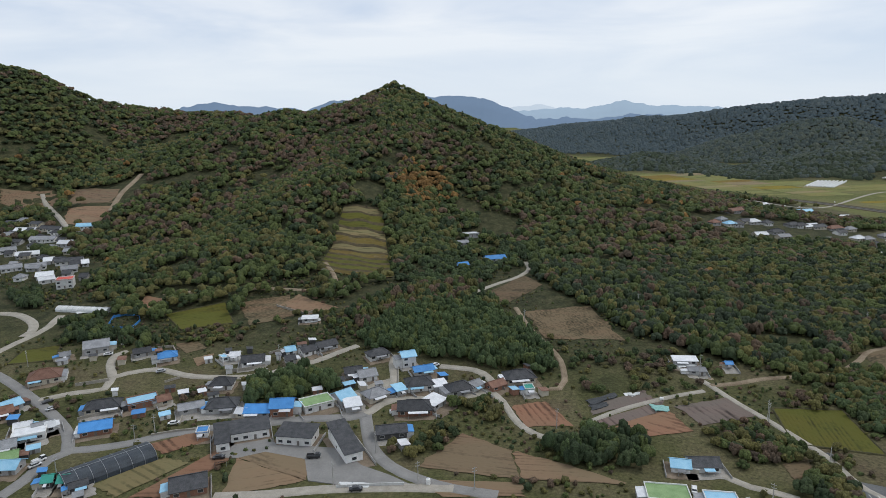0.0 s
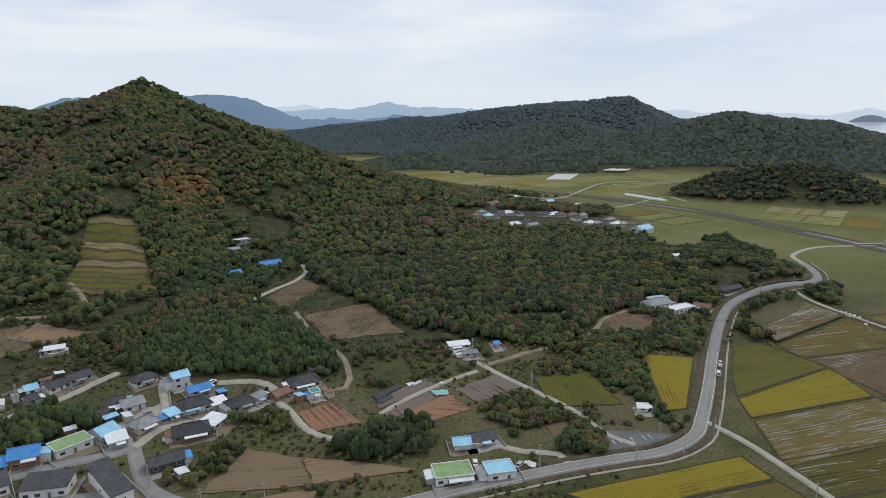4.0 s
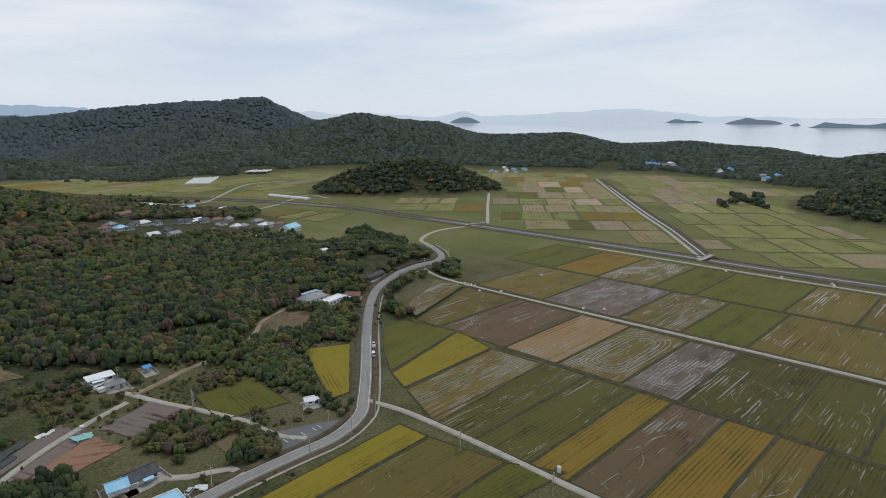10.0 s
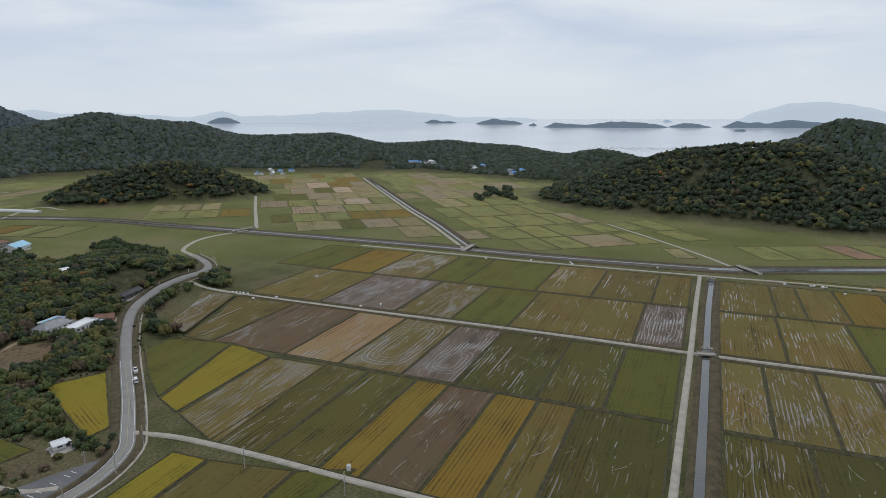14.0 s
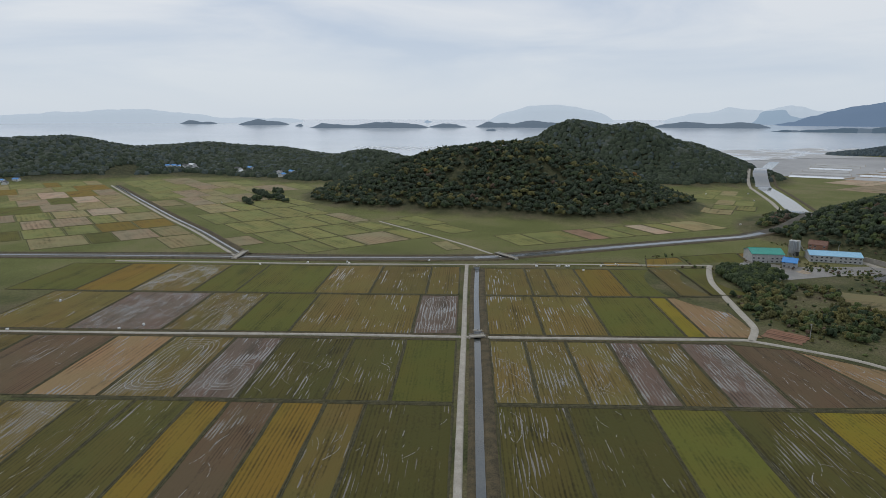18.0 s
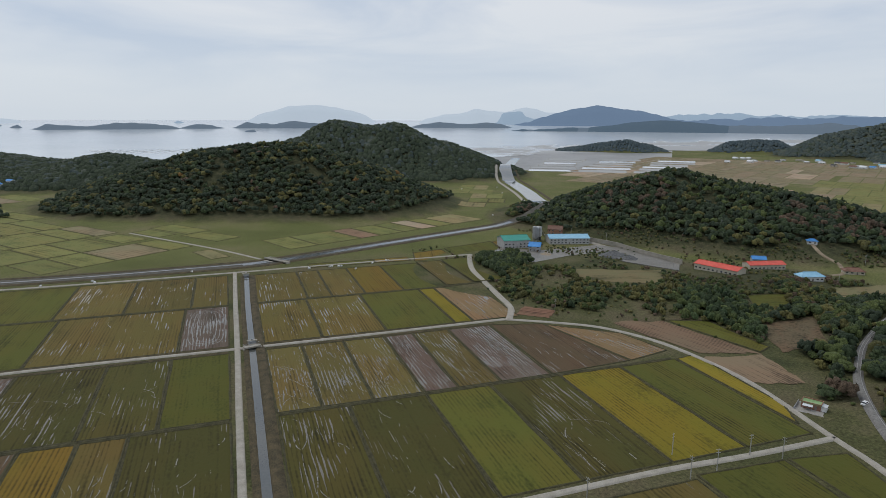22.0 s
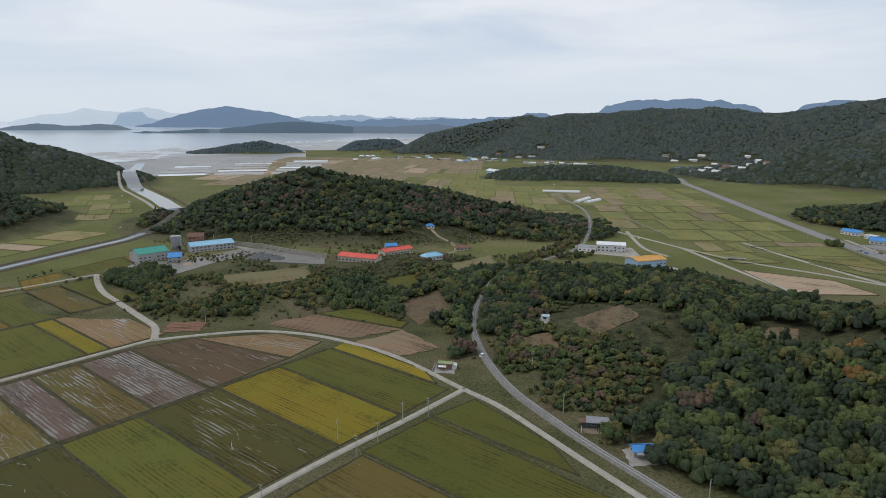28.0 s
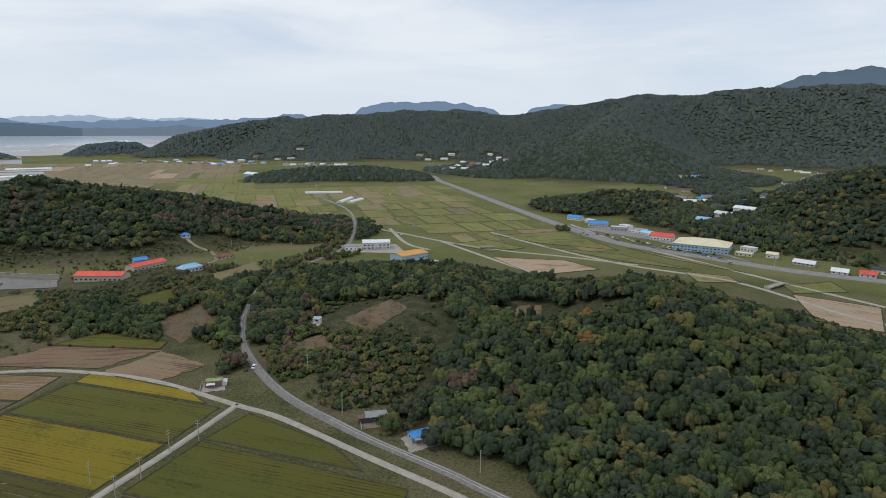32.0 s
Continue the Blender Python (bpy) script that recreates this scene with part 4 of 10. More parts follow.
M_RAIL = surface("steel_rail", (0.30, 0.29, 0.28), (0.42, 0.41, 0.40), 0.5, 0.4, 5, 0.0, metal=0.5)
M_SLEEPER = surface("concrete_sleeper", (0.20, 0.195, 0.185), (0.32, 0.31, 0.295), 1.0, 0.9)
ribbon("railway_bed", RAIL, 3.2, M_BALLAST, 0.7, "grey stone ballast of a single railway line", "railway", step=4.0, profile=[(-2.6, -1.4), (-1.6, 0.0), (1.6, 0.0), (2.6, -1.4)])
for off in (-0.72, 0.72):
    ribbon("rail", RAIL, 0.2, M_RAIL, 0.86, "pale steel rail on the ballast", "rail", step=4.0, side=off, keep=False, profile=[(-0.13, -0.1), (-0.13, 0.1), (0.13, 0.1), (0.13, -0.1)])
dashes("sleeper", RAIL, M_SLEEPER, 0.76, 2.4, 0.3, 0.6, label="pale concrete railway sleepers in a row", step=0.3)


# ---- drains, canal and river ----
DRAIN = [(470, 1010), (553, 864), (606, 660), (600, 520), (590, 400), (572, 180), (556, 63), (548, -66), (556, -110), (572, -165), (590, -225), (615, -310), (640, -395), (668, -450), (712, -500)]
M_BED = surface("drain_bed", (0.030, 0.028, 0.021), (0.085, 0.075, 0.055), 0.14, 0.7, 8, 0.6)
ribbon("drain_bed", DRAIN, 14, M_BED, 0.2, "dark muddy bed of the main drain", "ditch", profile=[(-8, 0), (8, 0)])
ribbon("drain_water", [(q[0] + 2.2 * math.sin(i * 2.1), q[1]) for i, q in enumerate(DRAIN[:8])], 3, M_WATER, 0.30, "thin water in the main drain", "water", profile=[(-1.3, 0), (1.3, 0)], keep=False)
ribbon("drain_water", DRAIN[7:], 8, M_WATER, 0.32, "shallow grey water of the main drain", "water", profile=[(-3.6, 0), (4.4, 0)], keep=False)
ribbon("drain_bank", DRAIN, 4, M_BANK, 0.1, "grassy earth bank of the drain", "bank", profile=[(-3, 0), (-1.2, 0.7), (0.8, 0.7), (3, 0.0)], side=10.5)
ribbon("drain_bank", DRAIN, 4, M_BANK, 0.1, "grassy earth bank of the drain", "bank", profile=[(-3, 0), (-0.8, 0.7), (1.2, 0.7), (3, 0.0)], side=-10.5)
ribbon("river_water", [(700, -485), (730, -512), (800, -535), (900, -580), (1010, -625), (1109, -665), (1230, -730), (1400, -840), (1700, -1050)], 22, M_WATER, 0.42, "pale tidal river", "water", profile=[(-13, 0), (13, 0)])
ribbon("river_bank", [(700, -460), (740, -490), (800, -512), (900, -556), (1010, -600), (1109, -640), (1200, -690)], 5, M_CONCRETE, 0.5, "concrete bank road along the river", "bank")
ribbon("river_bank", [(720, -525), (800, -560), (900, -604), (1010, -650), (1109, -692), (1200, -740)], 5, M_BANK, 0.5, "grassy river bank", "bank")
CANAL = [(110, -18), (187, -26), (265, -35), (339, -43.5), (430, -54), (506, -64)]
ribbon("canal_water", CANAL, 3.0, M_WATER, 0.3, "narrow irrigation canal with grey water", "water", profile=[(-1.75, 0), (1.75, 0)])
ribbon("canal_bank", CANAL, 2, M_BANK, 0.05, "dry grass bank of the canal", "bank", profile=[(-1.5, 0), (-0.4, 0.75), (0.5, 0.75), (1.7, 0.0)], side=3.2)
ribbon("canal_bank", CANAL, 2, M_BANK, 0.05, "dry grass bank of the canal", "bank", profile=[(-1.7, 0), (-0.6, 0.8), (2.0, 0.8), (3.4, 0.0)], side=-3.4)
CANAL2 = [(572, 143), (640, 183), (704, 221), (800, 283), (909, 350), (1040, 430), (1186, 518)]
ribbon("ditch_bed", CANAL2, 5, M_BED, 0.15, "dark muddy bed of a field drain", "ditch", profile=[(-4, 0), (4, 0)])
ribbon("ditch_water", CANAL2, 2, M_WATER, 0.2, "straight field drain with grey water", "water", profile=[(-1, 0), (1, 0)], keep=False)
ribbon("farm_track", CANAL2, 3, M_CONCRETE, 0.5, "pale concrete track along the drain", "road", side=7)
ribbon("ditch_bank", CANAL2, 5, M_BANK, 0.2, "dark grassy bank of the field drain", "bank", profile=[(-3, 0), (-1, 1.2), (1, 1.2), (3, 0)], side=-5.5)

# ---- rice paddies on the grid of canal and tracks ----
TILT = radians(6.2)


def uv(u, v):
    return (u * math.cos(TILT) + v * math.sin(TILT), -u * math.sin(TILT) + v * math.cos(TILT))


def paddy_row(u0, u1, edges, kinds, slant=0.0, group="rice paddies by the canal"):
    """A row of paddies between two tracks; edges run across, kinds name what grows between them."""
    for a, b, k in zip(edges, edges[1:], kinds):
        hi, lo = max(a, b) - 0.5, min(a, b) + 0.5
        plot(k, [uv(u0, lo), uv(u1, lo + slant), uv(u1, hi + slant), uv(u0, hi)], group, "rice_paddy", 0.12, 1)


paddy_row(172, 256, [5, 44, 62, 82, 105, 122, 148, 173], "DOYBYDD")
plot("G", [(216.7, 200.6), (285.4, 209.6), (280.5, 265.9), (237.0, 224.2)], "rice paddies by the canal", "rice_paddy", 0.19, 1)
plot("L", [(206.2, 182.3), (273.4, 178.1), (285.4, 208.5), (215.2, 198.4)], "rice paddies by the canal", "rice_paddy", 0.19, 1)
plot("V", [(187.6, 148.9), (270.6, 144.8), (273.1, 176.6), (205.3, 180.1)], "rice paddies by the canal", "rice_paddy", 0.19, 1)
plot("L", [(115.3, 149.1), (177.3, 144.9), (178.3, 160.9), (104.7, 164.1)], "rice paddies by the canal", "rice_paddy", 0.19, 1)
plot("O", [(148.2, 112.9), (179.7, 110.2), (177.2, 143.5), (116.0, 148.0)], "rice paddies by the canal", "rice_paddy", 0.19, 1)
plot("G", [(157.8, 96.2), (186.9, 89.1), (179.6, 109.1), (149.7, 112.0)], "rice paddies by the canal", "rice_paddy", 0.19, 1)
paddy_row(172, 256, [-13, -44, -80], "DD")
paddy_row(172, 256, [-80, -112, -149, -184, -218], "GDLG")
paddy_row(259, 338, [5, 34, 64, 104, 132, 168, 202, 252], "GDDWVTB")
plot("O", [uv(259, 253), uv(338, 253), uv(337, 300), uv(259, 272)], "rice paddies by the canal", "rice_paddy", 0.12, 1)
plot("V", [uv(262, 275), uv(337, 302), uv(336, 340), uv(268, 312)], "rice paddies by the canal", "rice_paddy", 0.12, 1)
paddy_row(259, 338, [-13, -33, -56, -80, -97, -119, -146], "VVVWVW")
plot("B", [uv(259, -147), uv(338, -147), uv(330, -178), uv(262, -194)], "rice paddies by the canal", "rice_paddy", 0.12, 1)
plot("T", [uv(262, -195), uv(328, -179), uv(300, -214), uv(268, -222)], "rice paddies by the canal", "rice_paddy", 0.12, 1)
plot("L", [uv(180, -219), uv(256, -219), uv(258, -232), uv(196, -228)], "rice paddies by the canal", "rice_paddy", 0.12, 1)
paddy_row(349, 429, [5, 32, 105, 142, 182, 240, 300], "WOGVWO")
paddy_row(349, 429, [-13, -46, -84, -128], "OOG")
paddy_row(349, 429, [-128, -140, -172], "LT")
paddy_row(432, 516, [5, 29, 70, 110, 168, 200, 246, 288, 340], "OOOGGVYG")
paddy_row(432, 512, [-13, -48, -65, -89, -118, -151, -173, -200], "OOOYGOG")
paddy_row(524, 538, [-60, -118, -150], "GY")
plot("Y", [uv(520, -152), uv(552, -160), uv(560, -190), uv(516, -190)], "rice paddies by the canal", "rice_paddy", 0.12, 1)
plot("G", [uv(516, -192), uv(562, -194), uv(580, -250), uv(516, -240)], "rice paddies by the canal", "rice_paddy", 0.12, 1)
plot("Y", [uv(516, -242), uv(580, -252), uv(590, -285), uv(530, -285)], "rice paddies by the canal", "rice_paddy", 0.12, 1)
# the near side of the track, towards the foot of the main road and the wooded knoll
paddy_row(112, 164, [28, 60, 86], "OB")
plot("D", [uv(60, -20), uv(160, -20), uv(160, -95), uv(60, -95)], "rice paddies by the canal", "rice_paddy", 0.12, 1)
plot("O", [uv(60, -97), uv(160, -97), uv(160, -150), uv(60, -150)], "rice paddies by the canal", "rice_paddy", 0.12, 1)
plot("G", [uv(64, -152), uv(162, -152), uv(160, -190), uv(70, -184)], "rice paddies by the canal", "rice_paddy", 0.12, 1)
plot("G", [uv(90, -190), uv(160, -192), uv(156, -217), uv(110, -204)], "rice paddies by the canal", "rice_paddy", 0.12, 1)

for v0, v1 in ((6, 206), (-14, -216)):
    ribbon("field_ditch", [uv(257.5, v0), uv(257.5, (v0 + v1) / 2), uv(257.5, v1)], 1.6, M_BUND, 0.05, "dark grassy ditch bank between paddies", "bank", profile=[(-1.3, 0), (-0.5, 0.45), (0.5, 0.45), (1.3, 0)], keep=False)
for v0, v1 in ((6, 300), (-14, -200)):
    ribbon("field_ditch", [uv(430.5, v0), uv(430.5, (v0 + v1) / 2), uv(430.5, v1)], 1.6, M_BUND, 0.05, "dark grassy ditch bank between paddies", "bank", profile=[(-1.3, 0), (-0.5, 0.45), (0.5, 0.45), (1.3, 0)], keep=False)
for v0, v1 in ((6, 300), (-14, -150)):
    for u in (340.2, 347.6):
        ribbon("verge", [uv(u, v0), uv(u, (v0 + v1) / 2), uv(u, v1)], 1.6, M_BANK, 0.04, "dry grass verge beside the track", "bank", profile=[(-1.1, 0), (-0.3, 0.4), (0.4, 0.4), (1.1, 0)], keep=False)


def rut_loops(u, v, du, dv, count):
    """Oval wheel ruts that a harvester left, filled with water."""
    for k in range(count):
        a, b = du - k * 3.1, dv - k * 2.3
        if min(a, b) < 1.2:
            break
        pts = [uv(u + a * math.copysign(abs(math.cos(w)) ** 0.55, math.cos(w)), v + b * math.copysign(abs(math.sin(w)) ** 0.55, math.sin(w))) for w in np.linspace(0.2 * k, math.tau + 0.2 * k, 15)]
        ribbon("wheel_rut", pts, 0.3, M_WET, 0.16, "water filled harvester rut in an oval", "wheel rut", step=2.0, profile=[(-0.16, 0.0), (0.16, 0.0)], keep=False, kind="stuff")


rut_loops(300, 150, 34, 14, 4)
rut_loops(390, 18, 34, 10, 3)
rut_loops(284, 116, 16, 9, 3)


def clear_of_ways(x, y, margin):
    x, y = np.asarray(x, float), np.asarray(y, float)
    ok = np.ones(x.shape, bool)
    if not len(x):
        return ok
    ax0, ax1, ay0, ay1 = x.min() - 30, x.max() + 30, y.min() - 30, y.max() + 30
    for pts, half in WAYS:
        if pts[:, 0].min() > ax1 or pts[:, 0].max() < ax0 or pts[:, 1].min() > ay1 or pts[:, 1].max() < ay0:
            continue
        box_ = (x > pts[:, 0].min() - 30) & (x < pts[:, 0].max() + 30) & (y > pts[:, 1].min() - 30) & (y < pts[:, 1].max() + 30)
        idx = np.nonzero(box_ & ok)[0]
        for at in range(0, len(idx), 4000):
            part_ = idx[at:at + 4000]
            d = np.hypot(x[part_, None] - pts[None, :, 0], y[part_, None] - pts[None, :, 1]).min(1)
            ok[part_[d < half + margin]] = False
    return ok


HAMLETS = [(362, 662, 75), (425, 620, 75), (-140, -700, 110), (-40, -760, 60), (70, -600, 60), (190, -640, 40)]


FAR_PADDIES = []


def patchwork(origin, angle, us, vs, kinds, group, fence, seed):
    """Far paddies on a grid of their own, wherever the land is flat, dry and free of tracks."""
    rnd = random.Random(seed)
    a = radians(angle)
    ca, sa = math.cos(a), math.sin(a)

    def at(u, v):
        return (origin[0] + u * ca - v * sa, origin[1] + u * sa + v * ca)
    for u0, u1 in zip(us, us[1:]):
        v = vs[0]
        while v < vs[1]:
            w = rnd.choice((26, 32, 40, 52))
            kind = rnd.choice(kinds)
            c = [at(u0 + 1, v + 1), at(u1 - 1, v + 1), at(u1 - 1, v + w - 1), at(u0 + 1, v + w - 1)]
            v += w
            px = np.array([q[0] for q in c] + [sum(q[0] for q in c) / 4])
            py = np.array([q[1] for q in c] + [sum(q[1] for q in c) / 4])
            if any(math.hypot(px[4] - hx, py[4] - hy) < hr for hx, hy, hr in HAMLETS):
                continue
            if any(inside(old, px, py).any() or inside(c, np.array([sum(q[0] for q in old) / 4]), np.array([sum(q[1] for q in old) / 4]))[0] for old in PLOTS):
                continue
            if not inside(fence, px, py).all() or (terrain(px, py) > 2.2).any() or (terrain(px, py) < -0.2).any():
                continue
            tx = np.concatenate([np.linspace(px[i], px[(i + 1) % 4], 9) for i in range(4)])
            ty = np.concatenate([np.linspace(py[i], py[(i + 1) % 4], 9) for i in range(4)])
            if not clear_of_ways(tx, ty, 2.5).all():
                kx, ky = px[4], py[4]
                c = [(kx + (q[0] - kx) * 0.72, ky + (q[1] - ky) * 0.72) for q in c]
                tx, ty = kx + (tx - kx) * 0.72, ky + (ty - ky) * 0.72
                if not clear_of_ways(tx, ty, 1.5).all():
                    continue
            if math.hypot(px[4], py[4]) > 1000:
                FAR_PADDIES.append((kind, c))
                PLOTS.append(c)
            else:
                plot(kind, c, group, "rice_paddy", 0.16, 4)


# g, o and p: far paddies, distance haze painted in as lighter colour
PADDY["g"] = (paddy_mat("paddy_hazed_green", (0.085, 0.096, 0.026), (0.141, 0.149, 0.046), 0.5, 0.35), "green regrowth on a harvested rice paddy")
PADDY["o"] = (paddy_mat("paddy_hazed_olive", (0.117, 0.108, 0.045), (0.184, 0.164, 0.076), 0.5, 0.35), "olive stubble on a harvested rice paddy")
PADDY["p"] = (paddy_mat("paddy_hazed_straw", (0.196, 0.160, 0.103), (0.291, 0.235, 0.159), 0.5, 0.35), "pale straw stubble on a harvested rice paddy")
PADDY["q"] = (paddy_mat("paddy_far_dry_olive", (0.112, 0.101, 0.052), (0.168, 0.146, 0.080), 0.5, 0.35), "dry olive stubble on a harvested rice paddy")
PADDY["r"] = (paddy_mat("paddy_far_dry_tan", (0.128, 0.108, 0.062), (0.188, 0.155, 0.094), 0.5, 0.35), "dry tan stubble on a harvested rice paddy")
E_FENCE = [(575, 165), (615, 420), (615, 640), (640, 700), (760, 800), (1300, 900), (1500, 500), (1450, 150), (1250, 0), (900, 20), (800, -40), (700, -130), (572, -100), (562, 20)]
patchwork((600, 170), 32, [-120, -40, 30, 100, 165, 230, 300, 370, 450, 530, 620, 710, 800], (0, 420), "gGogrorpYgor", "rice paddies beyond the drain", E_FENCE, 3)
patchwork((600, 160), 32, [-60, 0, 70, 150, 240, 330, 430, 530, 640, 760], (-420, -14), "ggggqggor", "rice paddies beyond the drain", E_FENCE, 5)
patchwork((590, -100), 18, [0, 60, 130, 200, 280, 360], (-330, 120), "gopPgo", "rice paddies beyond the drain", [(562, -40), (575, -150), (625, -290), (700, -440), (760, -470), (1100, -630), (1150, -560), (900, -420), (760, -330), (700, -160), (730, 0)], 7)
patchwork((740, -480), -33, [0, 50, 100, 160, 220, 290, 360, 440], (10, 190), "ggogo", "rice paddies by the river", [(720, -470), (1120, -630), (1180, -560), (1000, -480), (850, -380), (700, -420)], 9)
patchwork((560, 640), 12, [-420, -330, -240, -150, -70, 0, 80, 160, 250, 350, 460], (-220, 1500), "gggogLggYqg", "rice paddies in the northern valley", [(200, 760), (180, 1400), (250, 2250), (640, 2250), (560, 1750), (760, 1400), (1050, 1300), (1000, 1000), (720, 880), (595, 640), (560, 500), (480, 560), (400, 700)], 11)
S_FENCE = [(240, -640), (420, -760), (700, -760), (900, -900), (1300, -1500), (1100, -1900), (560, -1500), (420, -1620), (300, -1500), (180, -1150), (60, -860), (-60, -720), (-300, -590), (-420, -470), (-240, -400), (-60, -500), (100, -560)]
patchwork((240, -700), -62, [-420, -340, -260, -190, -120, -50, 20, 90, 160, 230, 310, 400, 500, 620, 760, 900], (-260, 240), "ggorgqgg", "rice paddies along the main road", S_FENCE, 13)
patchwork((700, -900), -62, [-160, -60, 40, 140, 260, 380, 520, 660, 800, 960], (-160, 480), "rqrqqrp", "dry paddies on the southern plain", [(640, -800), (560, -1480), (1000, -1960), (1700, -1700), (1500, -1150), (1150, -800), (900, -700)], 15)

far_kinds = sorted({q[0] for q in FAR_PADDIES})
far_c = np.array([q[1] for q in FAR_PADDIES], float)
far_v = np.stack([far_c[..., 0], far_c[..., 1], terrain(far_c[..., 0], far_c[..., 1]) + 0.3], -1).reshape(-1, 3)
far_mesh = np_mesh("distant_paddies", far_v, np.arange(len(far_v)).reshape(-1, 4), [PADDY[k][0] for k in far_kinds], np.array([far_kinds.index(q[0]) for q in FAR_PADDIES]))
tagged(new("distant_paddies", far_mesh), "patchwork of green and straw coloured distant paddies", "rice paddies", kind="stuff")

# ---- gardens and dry fields round the village ----
PADDY["K"] = (paddy_mat("ploughed_brown", (0.082, 0.062, 0.038), (0.165, 0.122, 0.075), 0.9, 0.9), "brown ploughed dry field in furrows")
PADDY["S"] = (paddy_mat("bare_grassy_soil", (0.052, 0.045, 0.022), (0.122, 0.094, 0.055), 0.15, 0.5), "bare brown soil with dry grass")
PADDY["R"] = (paddy_mat("red_earth", (0.082, 0.048, 0.029), (0.175, 0.104, 0.064), 0.9, 0.6), "bare red earth plot in ridges")
PADDY["E"] = (paddy_mat("vegetable_rows", (0.045, 0.06, 0.022), (0.14, 0.125, 0.06), 1.0, 0.55), "green vegetable rows on brown soil")
PADDY["M"] = (paddy_mat("mulch_beds", (0.045, 0.038, 0.032), (0.125, 0.105, 0.09), 1.0, 0.5), "dark mulched beds in rows")
plot("K", [(-12, 209), (26, 200), (25, 220), (6, 234)], bund=False, label="brown ploughed dry field")
plot("K", [(26, 200), (64, 196), (45, 209), (25, 220)], bund=False, label="brown ploughed dry field")
plot("K", [(-10, 201), (27, 198), (26, 190), (-3, 190)], bund=False, label="brown ploughed dry field")
plot("K", [(-78, 192), (-58, 198), (-50, 201), (-80, 217)], bund=False, label="rough brown field by the school yard")
plot("K", [(-80, 217), (-50, 201), (-54, 221), (-70, 222)], bund=False, label="rough brown field by the school yard")
plot("E", [(-126, 200), (-114, 192), (-96, 214), (-108, 218)], bund=False, label="vegetable rows beside the greenhouse")
plot("R", [(-118, 228), (-110, 220), (-95, 231), (-103, 239)], bund=False, label="red earth vegetable plot in ridges")
plot("R", [(-109, 192), (-97, 192), (-82, 216), (-90, 222)], bund=False, label="bare strip of red earth")
def terraces(near, far, rows, label):
    """Grassy orchard terraces up a slope, between a near edge and a far edge: a tread and a rank grass bank for each step."""
    ob = thing("terraced_orchard", label, "terraces", at=(near[0][0], near[0][1], ground_z(*near[0])))
    rnd = random.Random(7)
    inv = ob.matrix_world.inverted()
    n = 12

    def line(t, bend):
        a, b = Vector(near[0]).lerp(Vector(far[0]), t), Vector(near[1]).lerp(Vector(far[1]), t)
        return [a.lerp(b, i / n) + (b - a).orthogonal().normalized() * bend * math.sin(i * 0.9 + t * 11) for i in range(n + 1)]
    for k in range(rows):
        lo, hi = line(k / rows, 1.2), line((k + rnd.uniform(0.72, 0.84)) / rows, 1.2)
        nxt = line((k + 1) / rows, 1.2)
        v, zs = [], []
        for p, q, r in zip(lo, hi, nxt):
            z0 = ground_z(*p) + 0.7
            z1, z2 = max(ground_z(*q) + 0.35, z0), ground_z(*r) + 0.7
            v += [inv @ Vector((p.x, p.y, z0)), inv @ Vector((q.x, q.y, z1)), inv @ Vector((r.x, r.y, z2 + 0.25))]
        tread = [(3 * i, 3 * i + 3, 3 * i + 4, 3 * i + 1) for i in range(n)]
        bank = [(3 * i + 1, 3 * i + 4, 3 * i + 5, 3 * i + 2) for i in range(n)]
        for name, faces, mat in (("terrace_tread", tread, PADDY[rnd.choice("GOGE")][0]), ("terrace_bank", bank, M_BANK)):
            new(name, np_mesh(name, [tuple(q) for q in v], faces, [mat])).parent = ob
    PLOTS.append([near[0], near[1], far[1], far[0]])


terraces([(-94, 446), (-38, 443)], [(-90, 562), (-56, 562)], 11, "green terraced orchard in steps on the hillside")
plot("S", [(18, 394), (40, 384), (68, 421), (58, 444)], bund=False, label="pale dry grass plot on the slope")
plot("S", [(48, 370), (54, 327), (97, 323), (91, 377)], bund=False, label="bare brown soil plot on the slope")
plot("R", [(61, 233), (72, 226), (99, 232), (96, 250)], bund=False, label="red earth plot in ridges")
plot("M", [(60, 240), (62, 234), (96, 250), (95, 257)], bund=False, label="black mulched vegetable beds")
plot("M", [(99, 252), (104, 236), (131, 243), (126, 260)], bund=False, label="brown earth plot with dark beds")
plot("R", [(28, 255), (33, 237), (52, 237), (44, 259)], bund=False, label="red earth garden with green rows")
plot("M", [(62, 254), (62, 246), (93, 259), (90, 267)], bund=False, label="black mulched vegetable beds")
plot("G", [(140, 250), (134, 222), (164, 213), (169, 248)], label="mown green meadow beside the track")
plot("L", [(209, 258), (177, 201), (187, 199), (232, 245)], label="yellow rice field beside the road")
plot("K", [(-133, 311), (-124, 317), (-122, 308), (-127, 301)], bund=False, label="brown garden bed beside the lane")
plot("S", [(-151, 330), (-139, 333), (-130, 324), (-139, 317)], bund=False, label="bare brown garden soil by the lane")
plot("S", [(-134, 391), (-104, 403), (-93, 368), (-116, 355)], bund=False, label="rough dry grass field above the village")
plot("G", [(-175, 375), (-143, 392), (-127, 359), (-155, 350)], label="green grass field above the village")
plot("S", [(213, 308), (236, 315), (244, 299), (213, 287)], bund=False, label="bare brown earth plot above the road")
plot("S", [(122, 208), (133, 211), (131, 201), (121, 198)], bund=False, label="dry grass patch beside the track")
plot("P", [(-109, 384), (-85, 370), (-68, 382), (-98, 405)], bund=False, label="dry straw plot on the slope")
plot("R", [(-200, 388), (-182, 384), (-186, 400), (-202, 408)], bund=False, label="bare red earth plot beside the wood")
